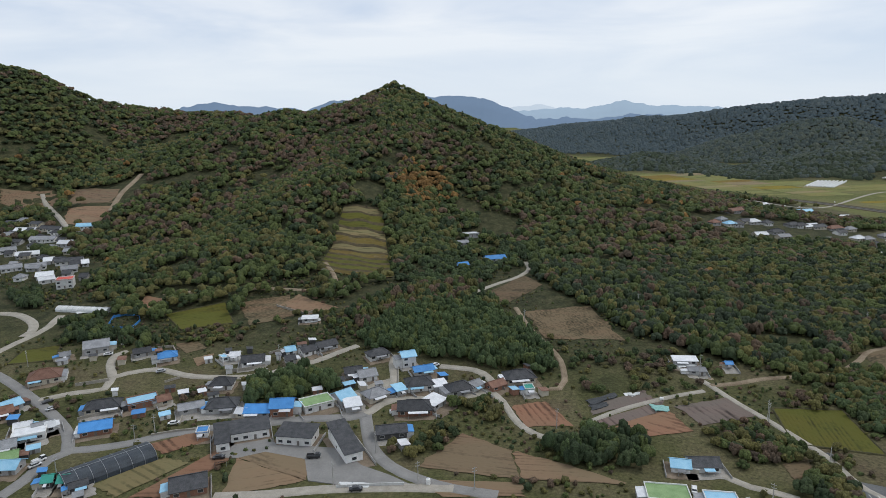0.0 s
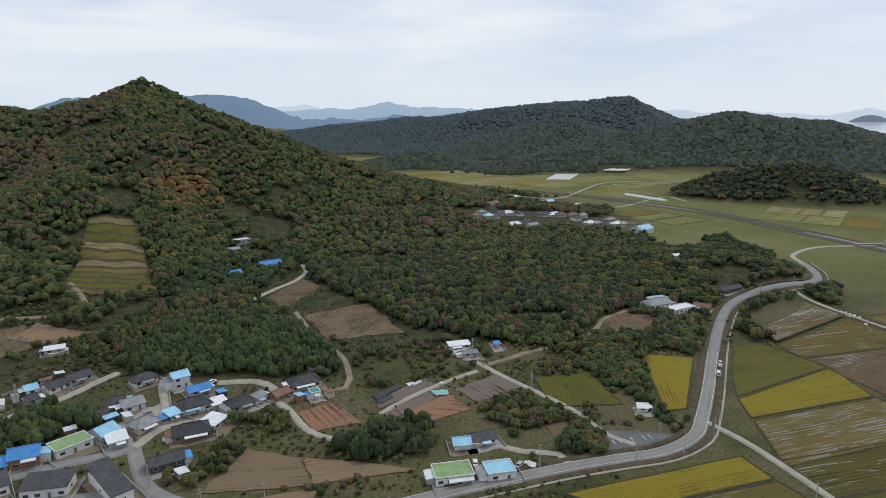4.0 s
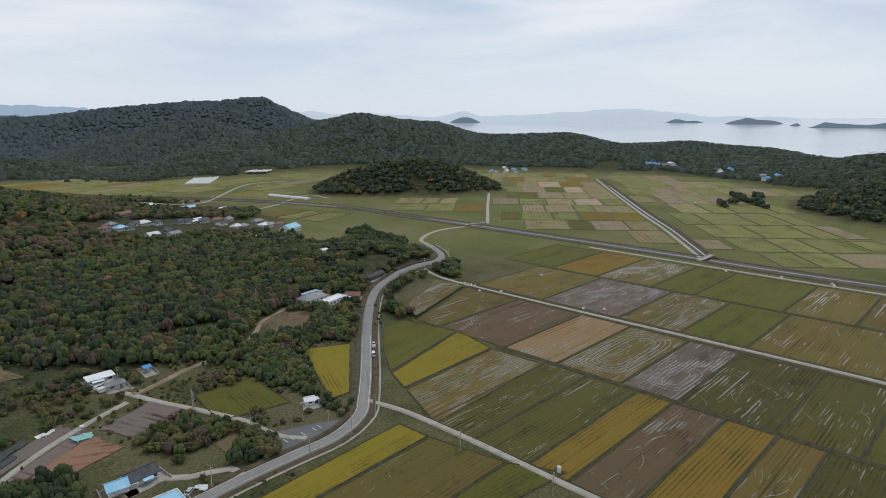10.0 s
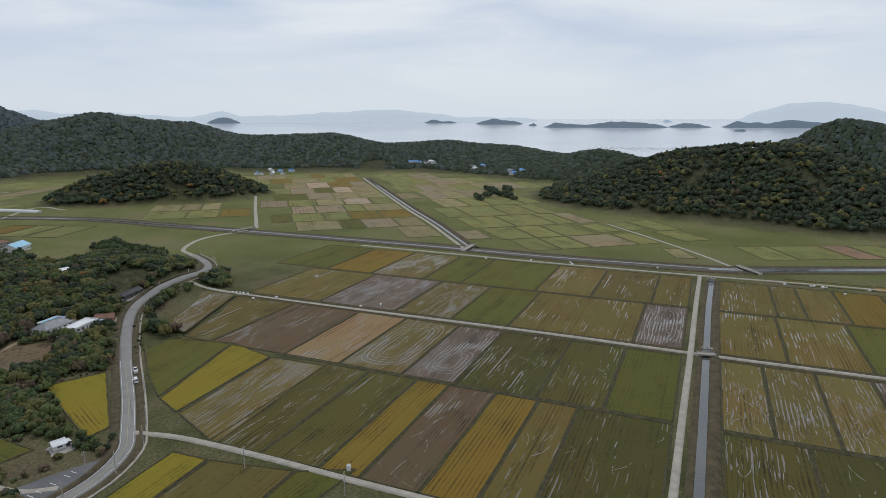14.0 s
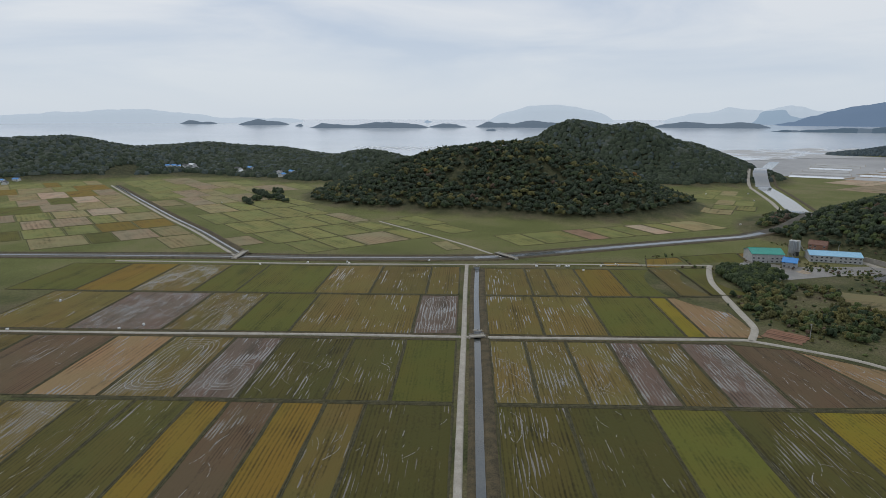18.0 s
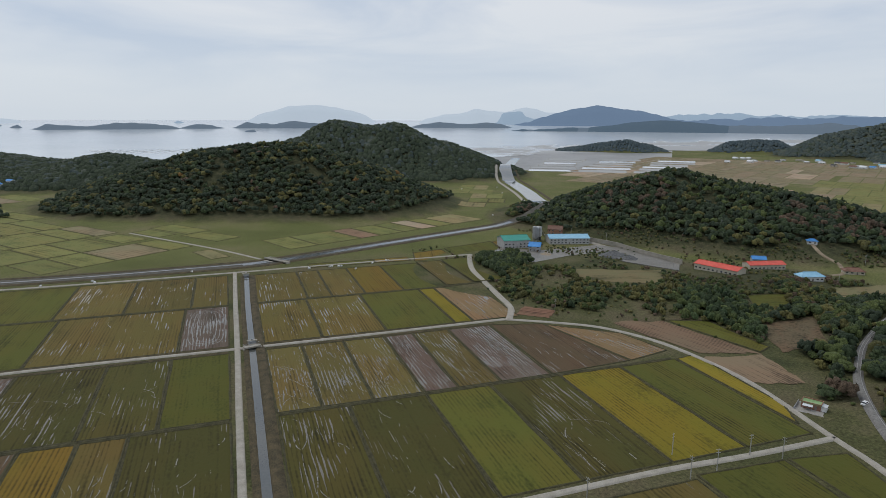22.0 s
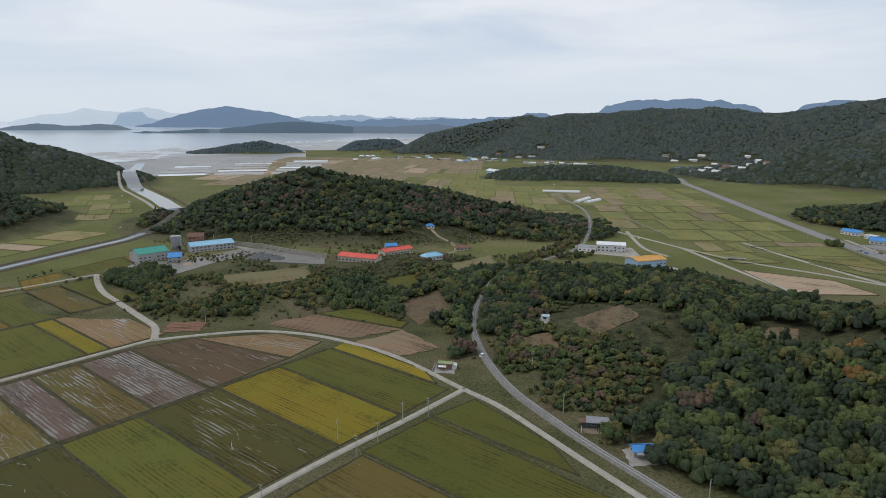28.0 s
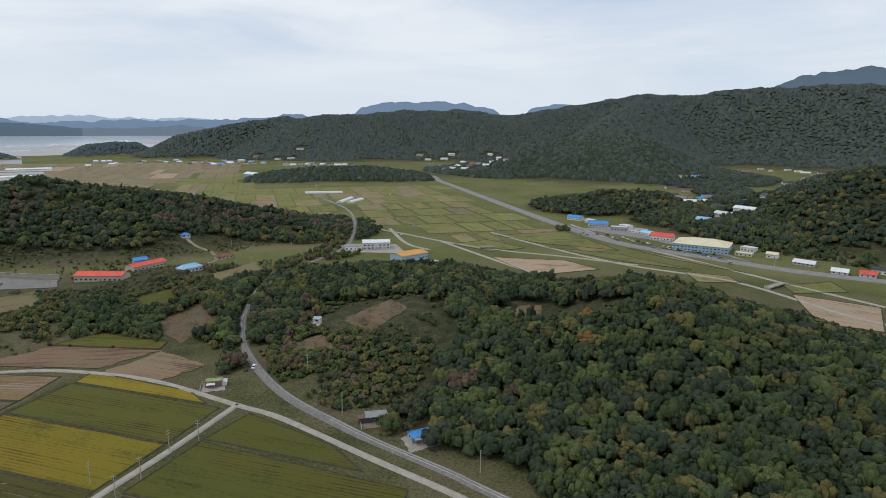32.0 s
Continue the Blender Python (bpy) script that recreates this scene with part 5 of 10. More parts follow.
plot("G", [(-230, 308), (-207, 312), (-215, 332), (-232, 326)], label="green lawn plot beside the lane")
plot("K", [(-485, 680), (-421, 676), (-447, 733), (-497, 701)], bund=False, label="terraced brown field below the hill")
plot("P", [(-375, 606), (-332, 599), (-341, 640), (-397, 656)], bund=False, label="terraced straw field below the hill")
plot("K", [(-404, 667), (-344, 648), (-355, 688), (-434, 733)], bund=False, label="terraced brown field below the hill")
plot("K", [(295, -252), (231, -262), (217, -292), (282, -285)], bund=False, label="brown stubble field at the wood edge")
plot("G", [(281, -287), (219, -294), (222, -305), (268, -309)], lift=0.34, label="green field strip at the wood edge")
plot("K", [(227, -258), (192, -254), (180, -279), (216, -291)], bund=False, label="brown stubble field beside the wood")
plot("R", [(332, -208), (316, -223), (328, -236), (345, -222)], bund=False, label="bare brown earth plot")
plot("S", [(221, 304), (232, 278), (252, 297), (236, 318)], bund=False, label="bare brown plot among bushes")
plot("S", [(126, -330), (105, -360), (86, -336), (102, -308)], bund=False, label="bare brown clearing on the wooded knoll")
plot("S", [(144, -303), (130, -312), (115, -293), (134, -287)], bund=False, label="dry grass clearing on the wooded knoll")
plot("E", [(413, -309), (374, -370), (338, -342), (377, -296)], bund=False, label="green garden terraces below the works")
plot("S", [(249, -328), (242, -372), (206, -331), (213, -304)], bund=False, label="bare brown garden plot among hedges")
plot("E", [(278, -437), (276, -511), (254, -485), (251, -412)], bund=False, label="terraced gardens below the hillside house")
plot("G", [(289, -368), (278, -392), (258, -372), (267, -350)], label="small green field among hedges")
plot("g", [(76, -697), (1, -746), (-53, -642), (24, -661)])
plot("g", [(20, -643), (-54, -620), (-110, -568), (-55, -588)])
plot("p", [(68, -580), (-1, -581), (-30, -550), (24, -516)])
plot("o", [(-102, -558), (-136, -549), (-140, -527), (-107, -523)])
plot("p", [(-169, -498), (-219, -474), (-196, -415), (-163, -426)])
plot("g", [(-171, -527), (-214, -548), (-214, -515), (-172, -502)])
plot("o", [(-63, -656), (-123, -599), (-157, -562), (-96, -614)])
plot("g", [(116, -635), (84, -670), (40, -632), (72, -607)])
plot("S", [(28, -322), (10, -312), (11, -335), (23, -336)], bund=False, label="pale grass clearing in the wood")


# ---- houses, sheds and works ----
KEEP_OUT = []
M_WALL = {
    "white": surface("wall_white", (0.56, 0.56, 0.54), (0.76, 0.75, 0.73), 0.6, 0.8, 6, 0.1, spread=0.12),
    "cream": surface("wall_cream", (0.42, 0.38, 0.30), (0.55, 0.50, 0.41), 0.6, 0.8, 6, 0.1, spread=0.12),
    "grey": surface("wall_grey", (0.30, 0.30, 0.295), (0.44, 0.435, 0.425), 0.6, 0.8, 6, 0.1, spread=0.12),
    "brick": surface("wall_brick", (0.20, 0.10, 0.065), (0.30, 0.16, 0.11), 1.2, 0.85, 8, 0.2, spread=0.12),
    "dark": surface("wall_dark", (0.05, 0.05, 0.052), (0.09, 0.09, 0.09), 0.8, 0.8, 6, 0.1),
    "blue": surface("wall_blue", (0.25, 0.38, 0.50), (0.34, 0.47, 0.58), 0.6, 0.6, 6, 0.05),
}
M_ROOF = {
    "blue": surface("roof_blue_sheet", (0.045, 0.19, 0.46), (0.075, 0.27, 0.58), 0.35, 0.5, 9, 0.1, spread=0.12),
    "sky": surface("roof_light_blue_sheet", (0.20, 0.42, 0.58), (0.32, 0.54, 0.68), 0.35, 0.5, 9, 0.1, spread=0.12),
    "tile": surface("roof_dark_tile", (0.028, 0.030, 0.034), (0.075, 0.076, 0.080), 0.5, 0.65, 10, 0.5, spread=0.2),
    "grey": surface("roof_grey_sheet", (0.16, 0.165, 0.175), (0.27, 0.275, 0.285), 0.4, 0.55, 8, 0.1, spread=0.2),
    "white": surface("roof_white_sheet", (0.50, 0.51, 0.53), (0.70, 0.71, 0.72), 0.4, 0.5, 8, 0.1, spread=0.12),
    "green": surface("roof_green_sheet", (0.15, 0.25, 0.10), (0.25, 0.36, 0.17), 0.4, 0.6, 8, 0.1),
    "teal": surface("roof_teal_sheet", (0.03, 0.22, 0.17), (0.05, 0.30, 0.24), 0.4, 0.5, 8, 0.1),
    "red": surface("roof_red_sheet", (0.50, 0.065, 0.045), (0.64, 0.11, 0.075), 0.3, 0.55, 8, 0.1, spread=0.08),
    "brown": surface("roof_brown_tile", (0.13, 0.065, 0.045), (0.22, 0.12, 0.085), 0.5, 0.7, 9, 0.4, spread=0.15),
    "orange": surface("roof_orange_sheet", (0.50, 0.24, 0.05), (0.62, 0.33, 0.09), 0.4, 0.55, 8, 0.1),
    "yellow": surface("roof_cream_sheet", (0.55, 0.50, 0.32), (0.68, 0.63, 0.45), 0.3, 0.55, 8, 0.1),
}
ROOF_WORDS = {"blue": "blue sheet metal", "sky": "pale blue sheet metal", "tile": "dark grey tile", "grey": "grey sheet metal", "white": "white sheet metal", "green": "faded green", "teal": "teal green sheet metal",
              "red": "bright red sheet metal", "brown": "reddish brown tile", "orange": "orange sheet metal", "yellow": "cream sheet metal"}
M_GLASS = surface("window_glass", (0.02, 0.025, 0.03), (0.05, 0.055, 0.06), 0.5, 0.12, 4, 0.0, specular=0.9)
M_FRAME = surface("window_frame", (0.45, 0.45, 0.44), (0.6, 0.6, 0.58), 1.0, 0.6, 4, 0.0)
M_DOOR = surface("door_metal", (0.12, 0.11, 0.10), (0.2, 0.18, 0.16), 1.0, 0.6, 4, 0.0)
M_STEEL = surface("galvanised_steel", (0.30, 0.31, 0.32), (0.42, 0.43, 0.44), 1.0, 0.45, 6, 0.05, metal=0.4)
M_POLE = surface("pole_concrete", (0.30, 0.29, 0.27), (0.42, 0.41, 0.38), 1.0, 0.85)
M_BLACK = surface("black_net", (0.03, 0.033, 0.036), (0.06, 0.064, 0.068), 0.6, 0.7, 8, 0.2)
M_FILM = surface("polytunnel_film", (0.50, 0.51, 0.50), (0.68, 0.69, 0.68), 0.3, 0.35, 8, 0.1, specular=0.5)
M_NET = surface("greenhouse_dark_film", (0.022, 0.028, 0.036), (0.055, 0.066, 0.078), 0.3, 0.5, 8, 0.1, specular=0.3)


def slab(bm, a, b, c, d, thick):
    """A roof sheet with thickness under its four top corners."""
    top = [Vector(q) for q in (a, b, c, d)]
    vs = [bm.verts.new(q) for q in top] + [bm.verts.new(q - Vector((0, 0, thick))) for q in top]
    for f in ((0, 1, 2, 3), (7, 6, 5, 4), (0, 4, 5, 1), (1, 5, 6, 2), (2, 6, 7, 3), (3, 7, 4, 0)):
        bm.faces.new([vs[i] for i in f])


def house(x, y, yaw, length, width, tall, roof, cover, wall, words="", group="", name="house", pitch=0.5, far=False):
    """A house with its front along local x at y = -width/2. roof: gable, hip, flat or shed."""
    z = ground_z(x, y)
    tall = tall if tall > 3.5 else tall * 0.86
    r = math.hypot(length, width) / 2
    KEEP_OUT.append((x, y, r + 2.5))
    label = words or f"{wall} walled house with a {ROOF_WORDS[cover]} {roof} roof"
    ob = thing(name, label, "house" if name == "house" else name.replace("_", " "), group, (x, y, z), yaw)
    a, b = length / 2, width / 2
    mw, mr = M_WALL[wall], M_ROOF[cover]
    rise = b * pitch * (1.0 if roof in ("gable", "hip") else 0)
    bm = bmesh.new()
    box(bm, -a, a, -b, b, -2.5, tall)
    if roof == "gable":
        for s in (-a, a):
            tri = [bm.verts.new((s, -b, tall)), bm.verts.new((s, b, tall)), bm.verts.new((s, 0, tall + rise))]
            bm.faces.new(tri if s > 0 else tri[::-1])
    part("wall", bm, mw, ob)
    o, th = 0.6, 0.22
    bm = bmesh.new()
    if roof == "gable":
        drop = o * pitch
        slab(bm, (-a - o, -b - o, tall - drop + th), (a + o, -b - o, tall - drop + th), (a + o, 0, tall + rise + th), (-a - o, 0, tall + rise + th), th)
        slab(bm, (-a - o, 0, tall + rise + th), (a + o, 0, tall + rise + th), (a + o, b + o, tall - drop + th), (-a - o, b + o, tall - drop + th), th)
        part("roof", bm, mr, ob, f"{ROOF_WORDS[cover]} roof")
        bm = bmesh.new()
        box(bm, -a - o, a + o, -0.18, 0.18, tall + rise + th - 0.1, tall + rise + th + 0.14)
        part("ridge_cap", bm, mr, ob)
    elif roof == "hip":
        k = max(0.3, a - b * 0.85)
        e = [(-a - o, -b - o, tall), (a + o, -b - o, tall), (a + o, b + o, tall), (-a - o, b + o, tall)]
        lo = [bm.verts.new((q[0], q[1], q[2] - 0.25)) for q in e]
        up = [bm.verts.new(q) for q in e]
        r0, r1 = bm.verts.new((-k, 0, tall + rise + 0.5)), bm.verts.new((k, 0, tall + rise + 0.5))
        for i in range(4):
            bm.faces.new((lo[i], lo[(i + 1) % 4], up[(i + 1) % 4], up[i]))
        bm.faces.new(lo[::-1])
        bm.faces.new((up[0], up[1], r1, r0))
        bm.faces.new((up[1], up[2], r1))
        bm.faces.new((up[2], up[3], r0, r1))
        bm.faces.new((up[3], up[0], r0))
        part("roof", bm, mr, ob, f"{ROOF_WORDS[cover]} roof")
        bm = bmesh.new()
        box(bm, -k - 0.3, k + 0.3, -0.2, 0.2, tall + rise + 0.4, tall + rise + 0.78)
        for s in (-1, 1):
            tube(bm, (s * k, 0, tall + rise + 0.55), (s * (a + o), -b - o, tall + 0.12), 0.16, 0.16, 5)
            tube(bm, (s * k, 0, tall + rise + 0.55), (s * (a + o), b + o, tall + 0.12), 0.16, 0.16, 5)
        part("ridge_cap", bm, mr, ob)
    elif roof == "shed":
        slab(bm, (-a - o, -b - o, tall + th), (a + o, -b - o, tall + th), (a + o, b + o, tall + width * 0.13 + th), (-a - o, b + o, tall + width * 0.13 + th), th)
        box(bm, -a, a, b - 0.2, b, tall, tall + width * 0.12)
        part("roof", bm, mr, ob, f"{ROOF_WORDS[cover]} roof")
    else:
        box(bm, -a - 0.25, a + 0.25, -b - 0.25, b + 0.25, tall, tall + 0.2)
        part("roof", bm, mr, ob, f"{ROOF_WORDS[cover]} flat roof")
        bm = bmesh.new()
        for q in ((-a - 0.25, a + 0.25, -b - 0.25, -b), (-a - 0.25, a + 0.25, b, b + 0.25), (-a - 0.25, -a, -b, b), (a, a + 0.25, -b, b)):
            box(bm, *q, tall + 0.2, tall + 0.65)
        part("parapet", bm, mw, ob)
    # openings on the front, and one on each end
    n = max(1, int(length // 3.4))
    for i in range(n):
        u = -a + length * (i + 0.5) / n
        if i == n // 2 and n > 1:
            door = part("door", box(bmesh.new(), u - 0.5, u + 0.5, -b - 0.06, -b + 0.05, 0.05, 2.1), M_DOOR, ob)
            if not far:
                part("door_handle", box(bmesh.new(), u + 0.34, u + 0.4, -b - 0.12, -b - 0.06, 1.0, 1.1), M_STEEL, door)
            continue
        w = min(0.95, length / n * 0.33)
        pane = part("window", box(bmesh.new(), u - w, u + w, -b - 0.05, -b + 0.05, 0.9, 2.2), M_FRAME, ob)
        part("pane", box(bmesh.new(), u - w + 0.09, u + w - 0.09, -b - 0.075, -b - 0.05, 1.0, 2.1), M_GLASS, pane)
        if tall > 4.8:
            up_ = part("window", box(bmesh.new(), u - w, u + w, -b - 0.05, -b + 0.05, 3.7, 5.0 if tall > 5.4 else tall - 0.3), M_FRAME, ob)
            part("pane", box(bmesh.new(), u - w + 0.09, u + w - 0.09, -b - 0.075, -b - 0.05, 3.8, 4.9 if tall > 5.4 else tall - 0.4), M_GLASS, up_)
    if not far:
        for s in (-1, 1):
            pane = part("window", box(bmesh.new(), s * a - 0.05, s * a + 0.05, -0.7, 0.7, 1.0, 2.1), M_FRAME, ob)
            part("pane", box(bmesh.new(), s * a - 0.07 if s < 0 else s * a + 0.05, s * a - 0.05 if s < 0 else s * a + 0.07, -0.6, 0.6, 1.1, 2.0), M_GLASS, pane)
    if not far:
        yard(x, y, yaw, length, width)
        rnd = random.Random(int(x * 13 + y * 7))
        if rnd.random() < 0.75 and name == "house":
            # a lean-to against one end, under a sheet of another colour
            s, w, d = rnd.choice((-1, 1)), rnd.uniform(2.0, 3.6), width * rnd.uniform(0.5, 0.95)
            u0, u1 = sorted((s * a, s * (a + w)))
            lean = part("lean_to", box(bmesh.new(), u0, u1, -d / 2, d / 2, -1.5, tall * 0.78), M_WALL[rnd.choice(("grey", "cream", "white", "dark"))], ob)
            hi, lo = tall * 0.78 + 0.55, tall * 0.78 + 0.12
            bm = bmesh.new()
            ends = (hi, lo) if s > 0 else (lo, hi)
            slab(bm, (u0 - 0.2, -d / 2 - 0.3, ends[0]), (u1 + 0.2, -d / 2 - 0.3, ends[1]), (u1 + 0.2, d / 2 + 0.3, ends[1]), (u0 - 0.2, d / 2 + 0.3, ends[0]), 0.1)
            part("lean_to_roof", bm, M_ROOF[rnd.choice(("white", "sky", "grey", "blue", "white", "brown"))], lean)
        if rnd.random() < 0.6 and name == "house":
            # a sheet roofed awning along part of the front
            w = length * rnd.uniform(0.35, 0.7)
            u = rnd.uniform(-a, a - w)
            bm = bmesh.new()
            slab(bm, (u, -b - 2.2, tall * 0.8), (u + w, -b - 2.2, tall * 0.8), (u + w, -b - 0.3, tall * 0.92), (u, -b - 0.3, tall * 0.92), 0.08)
            awn = part("awning", bm, M_ROOF[rnd.choice(("white", "sky", "white", "grey"))], ob)
            for e in (u + 0.15, u + w - 0.15):
                part("awning_post", tube(bmesh.new(), (e, -b - 2.1, -1.0), (e, -b - 2.1, tall * 0.8), 0.05, 0.05, 5), M_STEEL, awn)
    return ob


M_YARD = [surface("yard_concrete", (0.22, 0.205, 0.18), (0.36, 0.34, 0.31), 0.25, 0.9, 7, 0.2), surface("yard_earth", (0.13, 0.10, 0.07), (0.24, 0.19, 0.14), 0.25, 0.95, 7, 0.3)]


def yard(x, y, yaw, length, width):
    """The swept ground before a house, with a low block wall on one side."""
    rnd = random.Random(int(x * 31 + y * 17))
    a, b0, b1 = length / 2 + rnd.uniform(1, 3), -width / 2 - rnd.uniform(3, 6.5), width / 2 + 0.8
    c, s = math.cos(radians(yaw)), math.sin(radians(yaw))
    n = 6
    pts = [(-a + 2 * a * i / n + rnd.uniform(-0.5, 0.5), b0 + (b1 - b0) * j / n + rnd.uniform(-0.5, 0.5)) for j in range(n + 1) for i in range(n + 1)]
    wx, wy = [x + u * c - v * s for u, v in pts], [y + u * s + v * c for u, v in pts]
    z = terrain(wx, wy) + 0.14
    faces = [(j * (n + 1) + i, j * (n + 1) + i + 1, (j + 1) * (n + 1) + i + 1, (j + 1) * (n + 1) + i) for j in range(n) for i in range(n)]
    tagged(new("yard", np_mesh("yard", list(zip(wx, wy, z)), faces, [rnd.choice(M_YARD)])), "swept yard in front of a house", "yard", kind="structure")
    u0 = rnd.choice((-a, a))
    bm = bmesh.new()
    top = []
    for k in range(5):
        v = b0 + (b1 - b0) * k / 4
        top.append((u0, v, ground_z(x + u0 * c - v * s, y + u0 * s + v * c)))
    for (ua, va, za), (ub, vb, zb) in zip(top, top[1:]):
        vs = [bm.verts.new((x + (ua + e) * c - v * s, y + (ua + e) * s + v * c, zz)) for e, v, zz in ((-0.1, va, za - 0.3), (-0.1, vb, zb - 0.3), (-0.1, vb, zb + 1.2), (-0.1, va, za + 1.2), (0.1, va, za - 0.3), (0.1, vb, zb - 0.3), (0.1, vb, zb + 1.2), (0.1, va, za + 1.2))]
        for f in ((0, 1, 2, 3), (7, 6, 5, 4), (3, 2, 6, 7), (0, 3, 7, 4), (1, 5, 6, 2)):
            bm.faces.new([vs[i] for i in f])
    tagged(part("garden_wall", bm, M_WALL["grey"], None), "low grey block wall beside a yard", "wall", "garden walls")


def tunnel(x, y, yaw, length, width, film, words, hoops=True, name="greenhouse", tall=None):
    """A hoop greenhouse: arched film over ribs, with end walls."""
    z = ground_z(x, y)
    KEEP_OUT.append((x, y, length / 2))
    ob = thing(name, words, "greenhouse", "greenhouses", (x, y, z), yaw)
    a, b, h = length / 2, width / 2, tall or width * 0.42
    bm = bmesh.new()
    segs, rows = 10, max(2, int(length / 4))
    prev = None
    for i in range(rows + 1):
        xx = -a + length * i / rows
        ring = [bm.verts.new((xx, -b * math.cos(math.pi * k / segs), -0.4 + (h + 0.4) * math.sin(math.pi * k / segs) ** 0.7)) for k in range(segs + 1)]
        if prev:
            for k in range(segs):
                bm.faces.new((prev[k], ring[k], ring[k + 1], prev[k + 1]))
        else:
            bm.faces.new(ring[::-1])
        prev = ring
    bm.faces.new(prev)
    part("film", bm, film, ob)
    if hoops:
        for i in range(0, rows + 1):
            xx = -a + length * i / rows
            bm = bmesh.new()
            pts = [(xx, -b * 1.012 * math.cos(math.pi * k / segs), (h + 0.05) * math.sin(math.pi * k / segs) ** 0.7) for k in range(segs + 1)]
            for p, q in zip(pts, pts[1:]):
                tube(bm, p, q, 0.07, 0.07, 4)
            part("hoop", bm, M_STEEL, ob, "pale steel hoop")
        bm = bmesh.new()
        tube(bm, (-a, 0, h + 0.1), (a, 0, h + 0.1), 0.09, 0.09, 5)
        part("ridge_rail", bm, M_STEEL, ob, "pale steel ridge rail")
    return ob


house(-145.1, 239.3, 21, 11.5, 8, 3.2, "gable", "blue", "brick", "brick house with a bright blue sheet roof", "village houses", "house")
house(-152.6, 258.7, 18, 13.9, 8, 3, "hip", "tile", "cream", "old timber house with a dark tile hip roof", "village houses", "house")
house(-137.1, 262.8, 32, 12.5, 8, 3.2, "flat", "sky", "brick", "brick house with a pale blue flat roof", "village houses", "house")
house(-128.2, 264.0, 36, 5.2, 6, 2.8, "gable", "brown", "cream", "", "village houses", "house")
house(-112.5, 256.4, 24, 10.2, 6, 2.8, "gable", "grey", "grey", "low grey shed beside the lane", "village houses", "house")
house(-99.0, 257.4, 8, 12.8, 9, 3.2, "hip", "tile", "grey", "long dark tiled house beside the lane", "village houses", "house")
house(-88.3, 251.0, -12, 4.0, 5, 2.8, "gable", "white", "cream", "", "village houses", "house")
house(-81.6, 252.4, 1, 10.4, 8, 3, "gable", "blue", "grey", "long house with a blue sheet roof", "village houses", "house")
house(-71.4, 253.5, 4, 9.6, 9, 4.2, "gable", "blue", "brick", "tall shed with a blue sheet roof", "village houses", "house")
house(-57.6, 257.9, 30, 13.2, 9, 3.4, "flat", "green", "white", "white house with a faded green flat roof", "village houses", "house")
house(-46.5, 262.7, 42, 7.4, 9, 3.4, "gable", "sky", "grey", "", "village houses", "house")
house(-41.3, 255.6, 17, 6.7, 7, 3, "shed", "white", "grey", "shed with a white sheet roof", "village houses", "house")
house(-32.2, 265.0, 36, 10.2, 8, 3, "hip", "grey", "cream", "old house with a grey tile roof", "village houses", "house")
house(-45.6, 288.4, 16, 8.2, 7, 3, "gable", "tile", "grey", "", "village houses", "house")
house(-38.5, 284.3, 22, 8.4, 8, 3.2, "gable", "grey", "white", "", "village houses", "house")
house(-35.6, 308.1, 28, 10.7, 7, 3, "hip", "tile", "white", "", "village houses", "house")
house(-19.5, 298.7, 20, 7.0, 7, 5.6, "gable", "sky", "white", "tall white house with a pale blue roof", "village houses", "house")
house(-11.5, 289.1, 20, 9.6, 6, 2.8, "gable", "blue", "grey", "", "village houses", "house")
house(-12.7, 274.1, 12, 12.2, 9, 3.4, "hip", "tile", "white", "white house with a dark tile hip roof", "village houses", "house")
house(-21.7, 268.9, 30, 4.6, 6, 3, "shed", "sky", "grey", "", "village houses", "house")
house(-3.4, 272.8, 20, 6.2, 6, 2.8, "shed", "white", "grey", "", "village houses", "house")
house(5.7, 269.0, 25, 11.0, 8, 3.2, "hip", "tile", "grey", "", "village houses", "house")
house(12.8, 271.9, 40, 6.0, 6, 3, "gable", "grey", "white", "", "village houses", "house")
house(-13.7, 252.0, 3, 14.5, 9, 3.2, "hip", "tile", "brick", "old brick house with a grey tile roof", "village houses", "house")
house(-5.6, 256.6, 53, 8.9, 7, 3, "shed", "white", "grey", "white sheet roofed shed", "village houses", "house")
house(34.5, 279.1, 10, 13.7, 9, 3.4, "hip", "tile", "cream", "tiled hall with orange gable ends", "village houses", "house")
house(37.6, 267.3, 6, 4.1, 5, 3, "flat", "teal", "white", "small teal shed on the hard ground", "village houses", "house")
house(22.8, 271.9, 33, 8.0, 6, 2.8, "gable", "brown", "brick", "", "village houses", "house")
house(-22.5, 232.8, 10, 11.8, 7, 3.4, "gable", "tile", "dark", "black covered barn beside a hedge", "village houses", "house")
house(-106.2, 278.7, 3, 9.9, 8, 3, "hip", "tile", "white", "", "village houses", "house")
house(-190.2, 323.7, 26, 11.9, 10, 3.6, "gable", "grey", "grey", "modern grey house with a standing seam roof", "village houses", "house")
house(-146.1, 310.8, 25, 8.7, 7, 2.8, "hip", "blue", "white", "small house under a blue tent roof", "village houses", "house")
house(-162.3, 316.8, 27, 8.2, 6, 2.8, "gable", "tile", "grey", "", "village houses", "house")
house(-197.5, 289.4, 26, 13.7, 11, 3.4, "hip", "brown", "cream", "large house with a brown tile roof", "village houses", "house")
house(-202.6, 314.9, 33, 4.4, 5, 2.6, "gable", "grey", "grey", "", "village houses", "house")
house(-196.0, 260.2, 56, 9.1, 7, 3, "gable", "sky", "grey", "", "village houses", "house")
house(-196.2, 253.4, 38, 11.0, 7, 3, "gable", "brown", "brick", "", "village houses", "house")
